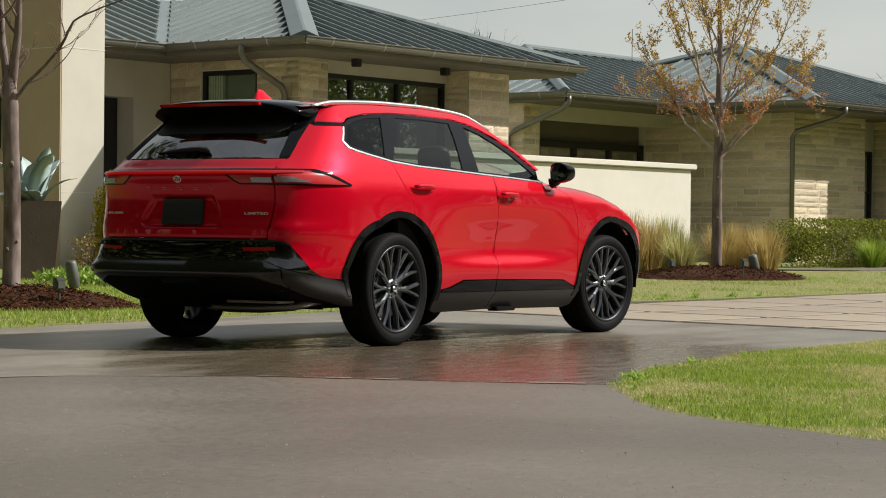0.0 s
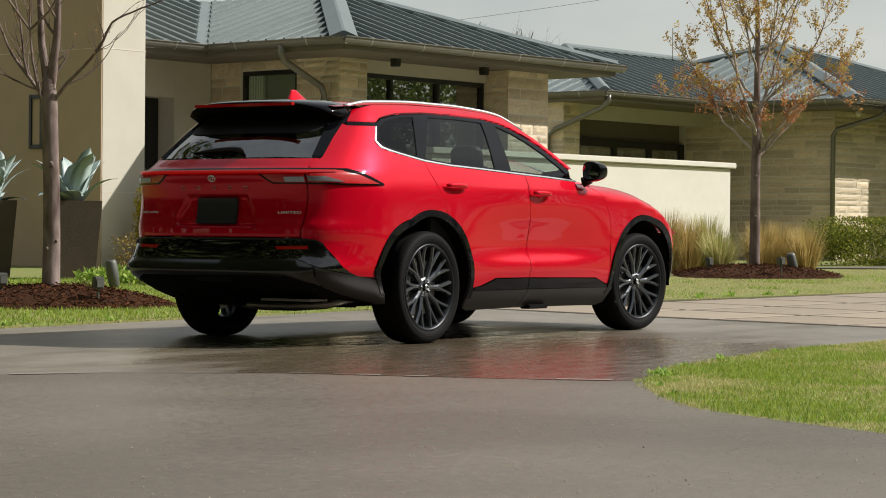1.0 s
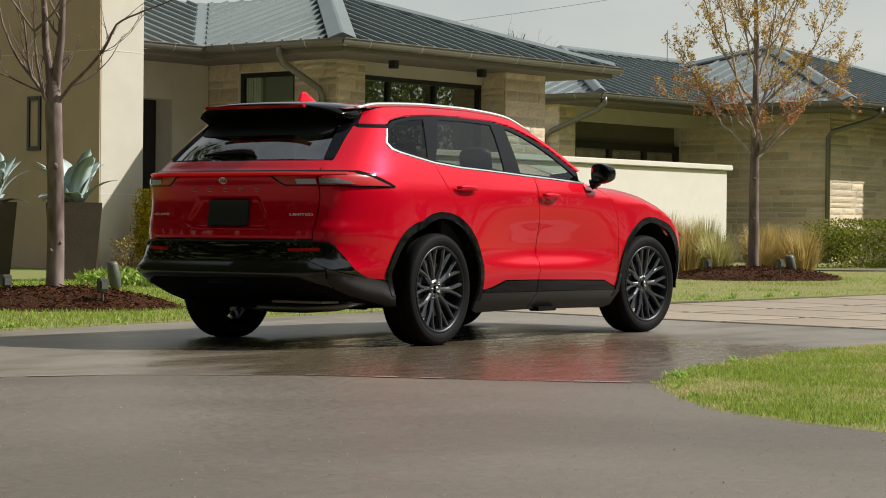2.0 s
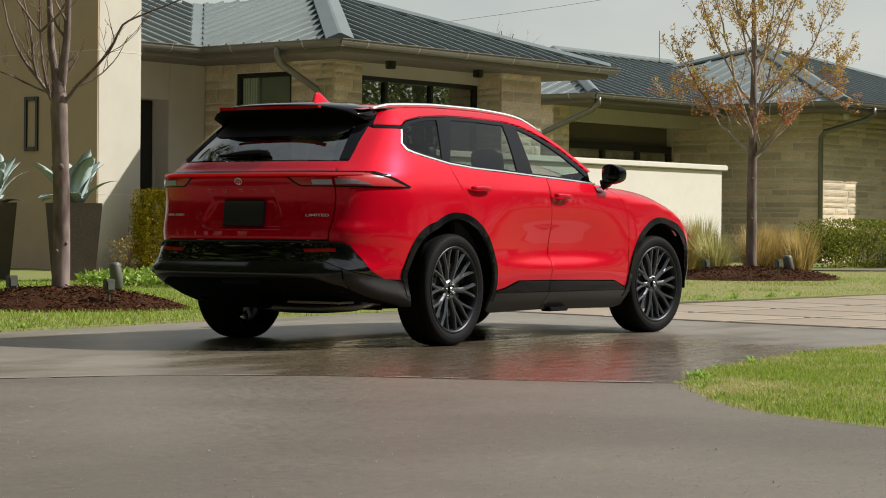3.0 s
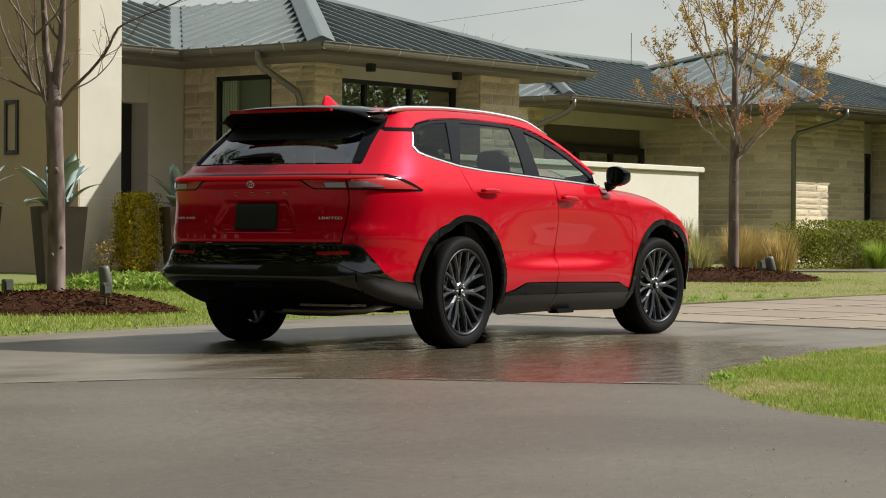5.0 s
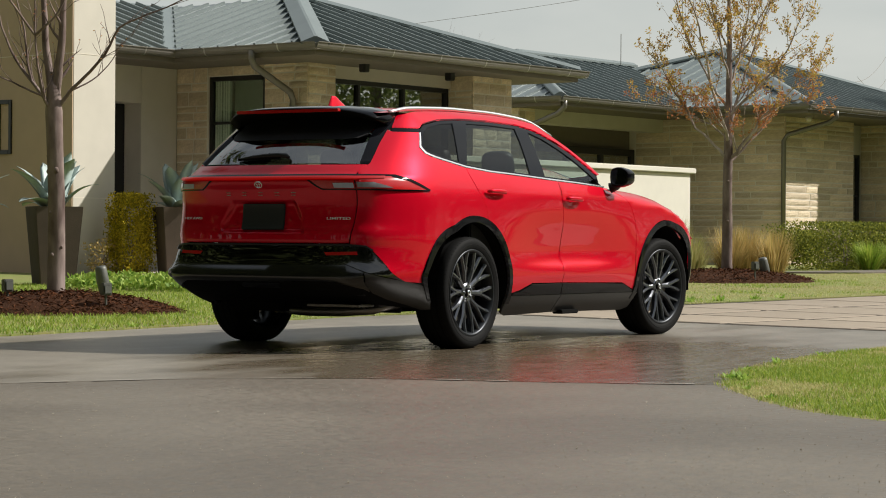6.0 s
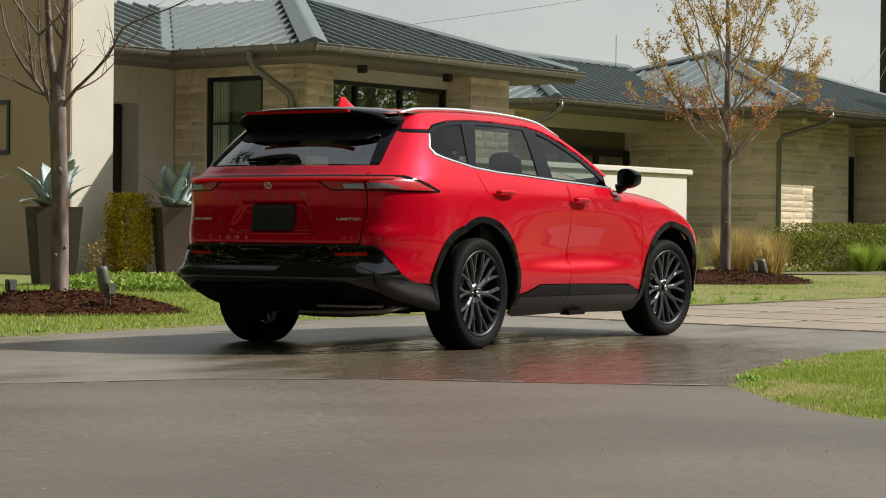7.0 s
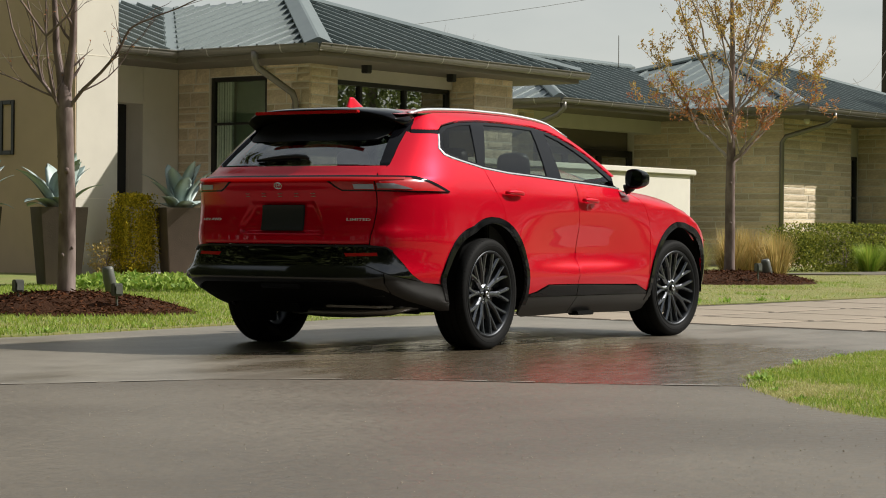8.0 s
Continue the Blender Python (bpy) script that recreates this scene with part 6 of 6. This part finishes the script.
M_CHIPS = leaf_mat("bark_chip", (0.035, 0.013, 0.007), (0.15, 0.06, 0.028), 0.9, 0.0, 0.05)
mulch(2.80, 5.12, 1.12, 0.17, 1, 0.72)
mulch(15.40, 4.22, 1.15, 0.13, 2)


def planter(x, y, turn, seed):
    r = random.Random(seed)
    at = pose(x, y, ground_z(x, y) + 0.0, 0, 0, turn)
    p = thing("planter", "tall tapered brown square planter standing by the house", "planter", group="entrance planters", at=at)
    bm = bmesh.new()
    rows = []
    for z, h, inner in ((0, 0.215, 0), (0.89, 0.283, 0), (0.965, 0.29, 0), (0.965, 0.262, 1), (0.89, 0.25, 1)):
        rows.append([bm.verts.new((sx * h, sy * h, z)) for sx, sy in ((-1, -1), (1, -1), (1, 1), (-1, 1))])
    for r0, r1 in zip(rows, rows[1:]):
        for k in range(4):
            bm.faces.new((r0[k], r0[(k + 1) % 4], r1[(k + 1) % 4], r1[k]))
    bm.faces.new(rows[0][::-1])
    bmesh.ops.bevel(bm, geom=[e for e in bm.edges if e.verts[0].co.z != e.verts[1].co.z], offset=0.012, segments=2, affect="EDGES")
    part("pot", bm, M_PLANTER, p)
    part("soil", boxed(-0.25, 0.25, -0.25, 0.25, 0.85, 0.90), M_MULCH, p)
    ag = thing("agave", "blue-green agave with broad pointed leaves in a planter", "agave", group="agaves", at=at @ pose(0, 0, 0.89))
    for k in range(16):
        a = k * 2.4 + r.uniform(-0.2, 0.2)
        tilt = radians(r.uniform(60, 86) if k < 11 else r.uniform(32, 58))
        L = r.uniform(0.55, 0.82) if k < 11 else r.uniform(0.42, 0.62)
        wave, bend = r.uniform(0, 6), r.uniform(-0.05, 0.05)
        bm = bmesh.new()
        rows = []
        for i in range(9):
            q = i / 8
            w = 0.158 * (0.55 + 1.35 * q) * (1 - q) ** 0.6 + 0.001 if q < 1 else 0.001
            el = tilt - (0.25 + 0.5 * (1 - math.sin(tilt))) * q * q
            c = Vector((math.cos(a) * (0.03 + L * q * math.cos(el)), math.sin(a) * (0.03 + L * q * math.cos(el)), L * q * math.sin(el)))
            side = Vector((-math.sin(a), math.cos(a), 0))
            c += side * (bend * math.sin(q * 4 + wave) * q)
            up = Vector((-math.cos(a) * math.sin(el), -math.sin(a) * math.sin(el), math.cos(el)))
            rows.append([bm.verts.new(c + side * w * s + up * o) for s, o in ((-1, 0.018 * (1 - q)), (-0.5, 0.002), (0, -0.004), (0.5, 0.002), (1, 0.018 * (1 - q)), (0, -0.03 * (1 - q) - 0.002))])
        for r0, r1 in zip(rows, rows[1:]):
            for j in range(6):
                bm.faces.new((r0[j], r1[j], r1[(j + 1) % 6], r0[(j + 1) % 6]))
        bmesh.ops.recalc_face_normals(bm, faces=bm.faces)
        part("leaf", bm, M_AGAVE, ag, smooth=True)


planter(8.14, 9.84, -35, 3)
planter(7.62, 10.75, -35, 4)
planter(12.40, 11.30, -35, 8)


def leafy_block(name, label, category, material, center, size, turn, count, leaf, seed, rough=0.18, square=0.62):
    """A clipped or loose shrub: leaves thick on an uneven block."""
    r = random.Random(seed)
    t = thing(name, label, category)
    lv = Leaves()
    m = pose(center[0], center[1], ground_z(center[0], center[1]), 0, 0, turn)
    for _ in range(count):
        d = rand_dir(r)
        d = Vector((math.copysign(abs(d.x) ** square, d.x), math.copysign(abs(d.y) ** square, d.y), math.copysign(abs(d.z) ** (square + 0.04), d.z)))
        k = r.uniform(0.72, 1.0) * (1 + rough * noise.noise(d * 2.3 + Vector((seed, 0, 0))))
        if square < 0.5:
            d = Vector((r.uniform(-1, 1), r.uniform(-1, 1), r.uniform(-1, 1)))
            d[max(range(3), key=lambda i: abs(d[i]))] = r.choice((-1, 1))
            d *= min(1.0, 1.52 / d.length)
        c = m @ Vector((d.x * size[0] / 2 * k, d.y * size[1] / 2 * k, size[2] / 2 + d.z * size[2] / 2 * k))
        a = (rand_dir(r) + Vector((0, 0, 0.7))).normalized() * leaf * r.uniform(0.6, 1.3)
        lv.quad(c, a, a.cross(rand_dir(r)).normalized() * leaf * 0.35)
    lv.mesh("leaves", material, t)
    bm = bmesh.new()
    for k in range(max(5, int(size[0] * 3))):
        p = m @ Vector((r.uniform(-0.4, 0.4) * size[0], r.uniform(-0.25, 0.25) * size[1], -0.03))
        tube(bm, [p, p + Vector((r.uniform(-0.05, 0.05), r.uniform(-0.05, 0.05), size[2] * 0.35)), p + Vector((r.uniform(-0.12, 0.12), r.uniform(-0.1, 0.1), size[2] * 0.7))], [0.014, 0.010, 0.004], 6)
    part("stems", bm, M_BARK, t, "thin brown woody stems")
    return t


leafy_block("golden_shrub", "golden green clipped shrub beside the entrance wall", "shrub", M_SHRUB, (11.98, 11.80), (0.62, 0.50, 1.14), -6, 13000, 0.036, 6, 0.08, 0.4)
leafy_block("dry_shrub", "sparse pale dry shrub against the cream wall", "shrub", M_STRAW, (11.63, 11.95), (0.72, 0.3, 0.50), -6, 900, 0.036, 16, 0.5)
leafy_block("hedge", "dense olive green clipped hedge in front of the stone wall", "hedge", M_HEDGE, (26.5, 6.15), (7.2, 1.1, 0.84), -6, 32000, 0.045, 7, 0.08, 0.4)


def grass_clump(x, y, height, spread, count, material, seed, label):
    r = random.Random(seed)
    t = thing("ornamental_grass", label, "grass clump", group="ornamental grasses")
    lv = Leaves()
    z = ground_z(x, y) + 0.02
    for _ in range(count):
        a, q = r.uniform(0, 2 * math.pi), r.random()
        b = Vector((x + 0.14 * q * math.cos(a), y + 0.14 * q * math.sin(a), z))
        h = height * r.uniform(0.45, 1.0)
        out = spread * r.uniform(0.15, 1.0) * (1.3 - h / height * 0.6)
        tip = b + Vector((math.cos(a) * out, math.sin(a) * out, h))
        lv.blade(b, tip, 0.0055, Vector((-math.sin(a), math.cos(a), 0)))
    lv.mesh("blades", material, t)


STRAW = "tall straw-coloured ornamental grass clump behind the tree bed"
for i, (x, y, h, s, m) in enumerate(((14.2, 6.4, 0.80, 0.42, M_STRAW), (15.0, 5.9, 0.72, 0.5, M_BLADE_DRY), (15.7, 5.7, 0.95, 0.40, M_STRAW), (16.1, 5.1, 0.7, 0.5, M_BLADE_DRY), (16.9, 4.85, 0.82, 0.42, M_STRAW), (17.2, 4.3, 0.75, 0.42, M_STRAW), (16.7, 5.6, 0.9, 0.4, M_BLADE_DRY), (14.6, 6.9, 0.85, 0.4, M_STRAW), (15.4, 6.2, 0.9, 0.45, M_STRAW), (16.3, 5.7, 0.85, 0.45, M_STRAW), (17.4, 4.8, 0.8, 0.4, M_STRAW))):
    grass_clump(x, y, h, s, 620, m, 40 + i, STRAW)
for i, (x, y) in enumerate(((24.3, 5.55), (25.2, 5.4), (26.2, 5.3), (27.3, 5.2), (28.4, 5.1))):
    grass_clump(x, y, 0.55, 0.5, 700, M_BLADE, 60 + i, "soft bright green grass clump in front of the hedge")


def ground_cover():
    r = random.Random(77)
    lv = Leaves()
    for _ in range(9000):
        u, v = r.uniform(-1.15, 2.0), r.uniform(-0.55, 0.55)
        c = Vector((8.35, 8.15, 0)) + RV * u + DV * v * 2.2
        if noise.noise(Vector((c.x * 1.7, c.y * 1.7, 5))) + 0.9 * v > 0.45 or noise.noise(Vector((c.x * 2.6, c.y * 2.6, 9))) < -0.32:
            continue
        h = 0.03 + 0.16 * (0.5 + 0.5 * noise.noise(Vector((c.x * 2.2, c.y * 2.2, 0)))) * r.random()
        c.z = ground_z(c.x, c.y) + 0.03 + h
        a = (rand_dir(r) + Vector((0, 0, 0.4))).normalized() * r.uniform(0.04, 0.085)
        lv.quad(c, a, a.cross(rand_dir(r)).normalized() * r.uniform(0.015, 0.03))
    ob = lv.mesh("ground_cover", M_COVER)
    tagged(ob, "low bright green leafy ground cover along the planters", "ground cover", kind="stuff")


ground_cover()


def inside(px, py, loop):
    c = False
    for (ax, ay), (bx, by) in zip(loop, [*loop[1:], loop[0]]):
        if (ay > py) != (by > py) and px < (bx - ax) * (py - ay) / (by - ay) + ax:
            c = not c
    return c


def lawn_blades(name, outline, x0, x1, y0, y1, density, height, width, label, seed, skip=(), dryness=0.0):
    r = random.Random(seed)
    green, dry = Leaves(), Leaves()
    for _ in range(int((x1 - x0) * (y1 - y0) * density)):
        x, y = r.uniform(x0, x1), r.uniform(y0, y1)
        if not inside(x + r.uniform(-0.05, 0.05), y + r.uniform(-0.05, 0.05), outline) or any(math.hypot(x - a, y - b) < c for a, b, c in skip):
            continue
        n = noise.noise(Vector((x * 0.9, y * 0.9, seed))) + 0.55 * noise.noise(Vector((x * 3.5, y * 3.5, 2)))
        use = dry if n + r.uniform(-0.32, 0.32) > 0.06 - dryness else green
        a = r.uniform(0, 2 * math.pi)
        h = height * r.uniform(0.5, 1.25)
        b = Vector((x, y, ground_z(x, y) + 0.002))
        use.blade(b, b + Vector((math.cos(a) * h * r.uniform(0.2, 0.9), math.sin(a) * h * r.uniform(0.2, 0.9), h * (0.65 if use is dry else 1))), width, Vector((-math.sin(a), math.cos(a), 0)))
    for lv, m, nm in ((green, M_BLADE, "grass_green"), (dry, M_BLADE_DRY, "grass_dry")):
        tagged(lv.mesh(nm, m), label, "grass", kind="stuff")


lawn_blades("near", LAWN_NEAR, -4.6, 3.0, -6.6, -3.0, 7500, 0.023, 0.0017, "short mown lawn grass with some straw blades by the road", 3, (), 0.16)
HOUSE_LAWN = LAWN_EDGE + [(60, 2), (60, 40), (-4.4, 40)]
lawn_blades("left", HOUSE_LAWN, -3.2, 9.0, 2.5, 10.2, 1000, 0.045, 0.004, "short mown lawn grass beside the drive", 4, ((2.8, 5.12, 0.8),), -0.25)
lawn_blades("right", HOUSE_LAWN, 6.0, 21.0, -0.9, 4.6, 900, 0.035, 0.0045, "short lawn grass with dry patches beyond the pavers", 5, ((15.4, 4.22, 1.05),), 0.42)


def weeds():
    r = random.Random(9)
    spots = [(-1.99, -3.70, 0.085), (-1.94, -3.64, 0.07), (-2.08, -3.76, 0.06), (-1.2, -3.40, 0.05), (-0.5, -3.28, 0.07), (0.5, -3.14, 0.06), (-2.72, -4.07, 0.045), (-3.2, -4.40, 0.05), (-0.2, 2.70, 0.10), (1.05, 2.80, 0.10), (0.6, 2.80, 0.08), (2.6, 2.95, 0.1), (8.9, 1.72, 0.13), (9.4, 1.60, 0.13), (10.0, 1.45, 0.12), (10.5, 1.35, 0.10), (3.6, 3.6, 0.14)]
    for x, y, s in spots:
        w = thing("weed", "small leafy green weed at the lawn's edge", "weed", group="weeds along the lawn")
        lv = Leaves()
        for k in range(16):
            a = r.uniform(0, 2 * math.pi)
            d = Vector((math.cos(a), math.sin(a), r.uniform(0.35, 1.5))).normalized() * s * r.uniform(0.6, 1.2)
            b = Vector((x + r.uniform(-s, s) * 0.35, y + r.uniform(-s, s) * 0.35, ground_z(x, y) + 0.008))
            lv.quad(b, d * 0.7, Vector((-math.sin(a), math.cos(a), 0)) * s * 0.12)
        lv.mesh("leaves", M_WEED, w)


weeds()


def grit():
    """Fine loose stones and bits of leaf on the road and the drive."""
    r = random.Random(88)
    lv = Leaves()
    for _ in range(3200):
        d, u = 4.5 + 6.4 * r.random() ** 0.8, r.uniform(-1, 1)
        c = Vector((-12.5, -8.6, 0)) + DV * d + RV * (u * d * 0.24)
        if inside(c.x, c.y, LAWN_NEAR):
            continue
        s = r.uniform(0.0010, 0.0030) * (1.7 if r.random() < 0.03 else 1)
        c.z = 0.002 + s * 0.5
        n = len(lv.v)
        lv.v += [c + Vector(o) * s * r.uniform(0.7, 1.2) for o in ((1, 0, 0), (0, 1, 0), (-1, 0, 0), (0, -1, 0), (0, 0, 0.9), (0, 0, -0.6))]
        lv.f += [(n, n + 1, n + 4), (n + 1, n + 2, n + 4), (n + 2, n + 3, n + 4), (n + 3, n, n + 4), (n + 1, n, n + 5), (n + 2, n + 1, n + 5), (n + 3, n + 2, n + 5), (n, n + 3, n + 5)]
    tagged(lv.mesh("grit", M_GRIT), "fine pale grit scattered on the road", "grit", kind="stuff")


M_GRIT = leaf_mat("pale_grit", (0.26, 0.22, 0.16), (0.62, 0.57, 0.48), 0.8, 0.0)
grit()


# ---- garden lamps ----
def bullet_lamp(x, y, lean, turn):
    z = ground_z(x, y)
    l = thing("garden_spotlight", "weathered grey bullet spotlight leaning in a planting bed", "spotlight", group="bullet spotlights", at=pose(x, y, z + 0.04, 0, lean, turn))
    bm = bmesh.new()
    tube(bm, [(0, 0, 0.0), (0, 0, 0.03), (0, 0, 0.14), (0, 0, 0.27), (0, 0, 0.30)], [0.036, 0.058, 0.068, 0.062, 0.052], 16)
    part("housing", bm, M_LAMP, l, smooth=True)
    bm = bmesh.new()
    tube(bm, [(0, 0, 0.02), (-0.02, 0, -0.04), (-0.01, 0, -0.16)], 0.014, 8)
    part("stem", bm, M_LAMP, l)


def box_light(x, y, turn, rise=0.0):
    z = ground_z(x, y) + rise
    l = thing("outlet_box", "small grey weatherproof outlet box on a stake", "outlet box", group="outlet boxes", at=pose(x, y, z, 0, 0, turn))
    part("box", boxed(-0.045, 0.045, -0.035, 0.035, 0.11, 0.22, bevel=0.008), M_LAMP, l)
    part("cover", boxed(-0.037, 0.037, -0.046, -0.036, 0.122, 0.20, bevel=0.005), M_LAMP, l)
    bm = bmesh.new()
    tube(bm, [(0, 0, -0.05), (0, 0, 0.11)], 0.012, 8)
    part("stake", bm, M_LAMP, l)


bullet_lamp(6.05, 7.28, -10, -31)
bullet_lamp(15.6, 3.72, -14, -31)
box_light(2.66, 4.42, -20, 0.08)
box_light(2.36, 5.30, -20, 0.10)
box_light(14.75, 3.52, -20, 0.08)
box_light(14.85, 4.62, -20, 0.05)


# ---- surroundings ----
def utility_pole():
    p = thing("utility_pole", "dark wooden utility pole far behind the house", "pole")
    bm = bmesh.new()
    tube(bm, [(54.38, 16.17, -0.2), (54.38, 16.17, 14)], [0.26, 0.22], 12)
    part("shaft", bm, M_POLE, p)


utility_pole()
for a, b, sag in (((38.0, 23.9, 6.4), (44.9, 13.6, 8.8), 0.2), ((44.0, 13.9, 5.02), (54.3, 16.15, 6.9), 0.5), ((44.2, 13.47, 5.1), (54.3, 16.15, 6.3), 0.6)):
    a, b = Vector(a), Vector(b)
    bm = bmesh.new()
    tube(bm, [a.lerp(b, k / 16) - Vector((0, 0, sag * math.sin(math.pi * k / 16))) for k in range(17)], 0.005, 5)
    w = thing("overhead_wire", "thin dark overhead wire against the grey sky", "wire", group="overhead wires")
    part("strand", bm, M_SOFFIT, w)


def distant_tree(x, y, h, seed):
    r = random.Random(seed)
    t = thing("distant_tree", "bare distant tree showing above the roofs", "tree", group="distant trees")
    bm, ends = bmesh.new(), []
    tube(bm, [(x, y, -0.2), (x, y, h * 0.7)], [0.25, 0.12], 8)
    for k in range(16):
        a = r.uniform(0, 6.28)
        p, q = grown(r, (x, y, h * r.uniform(0.62, 0.72)), (math.cos(a) * 0.7, math.sin(a) * 0.7, 1), h * 0.3, 0.08, 0.015, 6, 0.2)
        tube(bm, p, q, 5, cap=False)
        twigs(r, bm, p, [v * 0.6 for v in q], 5, 0.9, ends)
    part("limbs", bm, M_BARK, t)


distant_tree(62.9, 40.7, 9.3, 1)
distant_tree(64.6, 38.1, 8.9, 2)
distant_tree(64.2, 38.8, 8.7, 3)


def woods():
    """Trees out of view that the paint and windows mirror, across the road and beside the drive; also set to block sky
    light.
    """
    r = random.Random(31)
    shady, sunny = Leaves(), Leaves()
    bm = bmesh.new()
    for k in range(50):
        az = radians(96 + (354 - 96) * (k + r.uniform(-0.3, 0.3)) / 49)
        # these unseen trees stand nearer or taller to keep sky light off west-facing sides
        west = 118 < math.degrees(az) < 240
        side = math.degrees(az) < 172
        d = r.uniform(17, 21) if side else r.uniform(25, 30) if west else r.uniform(36, 50)
        x, y, h = 2 + d * math.cos(az), -1 + d * math.sin(az), r.uniform(15.0, 18.0) if side else r.uniform(24.0, 29.0) if west else r.uniform(13.0, 18.0)
        tube(bm, [(x, y, -0.3), (x, y, h * 0.6)], [0.22, 0.1], 7)
        # the bright leaf copy goes to trees past 337 degrees, the dark one elsewhere
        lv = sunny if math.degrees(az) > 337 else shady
        fine = 312 < math.degrees(az) < 350
        for _ in range(24000 if fine else 1500):
            q = rand_dir(r) * r.random() ** 0.4
            c = Vector((x + q.x * min(6.5, h * 0.42), y + q.y * min(6.5, h * 0.42), h * 0.50 + q.z * h * 0.50))
            size = 0.17 if fine else 1.0
            lv.quad(c, rand_dir(r) * 0.95 * size, rand_dir(r) * 0.4 * size)
    tagged(shady.mesh("woods", M_WOODS_SHADE_TINT), "unseen line of leafy trees across the road in a dark, shaded leaf colour", "trees", kind="stuff")
    tagged(sunny.mesh("woods", M_WOODS_LIT_TINT), "unseen spring trees beside the drive with sunlight put into their leaf colour", "trees", kind="stuff")
    tagged(part("woods_trunks", bm, M_BARK), "trunks of the trees across the road", "trees", kind="stuff")


woods()


# ---- pavers ----
def pavers():
    bed = bpy.data.objects["paver_bed"]
    r = random.Random(14)
    area = [(4.0, -3.05), (9, -3.25), (24, -4.5), (26, -2.2), *LAWN_EDGE[-2:7:-1], (4.9, 2.6)]
    meshes = []
    for v in range(4):
        bm = boxed(-0.5, 0.5, -0.5, 0.5, -0.008, 0.0)
        for f in [w for w in bm.verts if w.co.z > -0.001]:
            f.co.x *= 0.985
            f.co.y *= 0.985
        me = bpy.data.meshes.new("paver")
        bm.to_mesh(me)
        bm.free()
        me.materials.append(M_PAVER)
        meshes.append(me)
    P, GAP = 1.30, 0.085
    turn = pose(0, 0, 0, 0, 0, -11)
    for i in range(17):
        for j in range(-4, 6):
            c = turn @ Vector((5.55 + i * P, 1.12 + j * P, 0))
            x, y = c.x, c.y
            if all(inside(*(c + turn @ Vector((a * P * 0.36, b * P * 0.36, 0))).xy, area) for a in (-1, 1) for b in (-1, 1)):
                ob = new("paver", r.choice(meshes))
                ob.parent = bed
                e = 0.4
                sx = (ground_z(x + e, y) - ground_z(x - e, y)) / (2 * e)
                sy = (ground_z(x, y + e) - ground_z(x, y - e)) / (2 * e)
                ob.matrix_basis = Matrix.Translation((x, y, ground_z(x, y) + 0.009 + r.uniform(-0.001, 0.001))) @ pose(0, 0, 0, math.degrees(math.atan(sy)), -math.degrees(math.atan(sx)), -11) @ Matrix.Diagonal((P - GAP, P - GAP, 1, 1))


pavers()
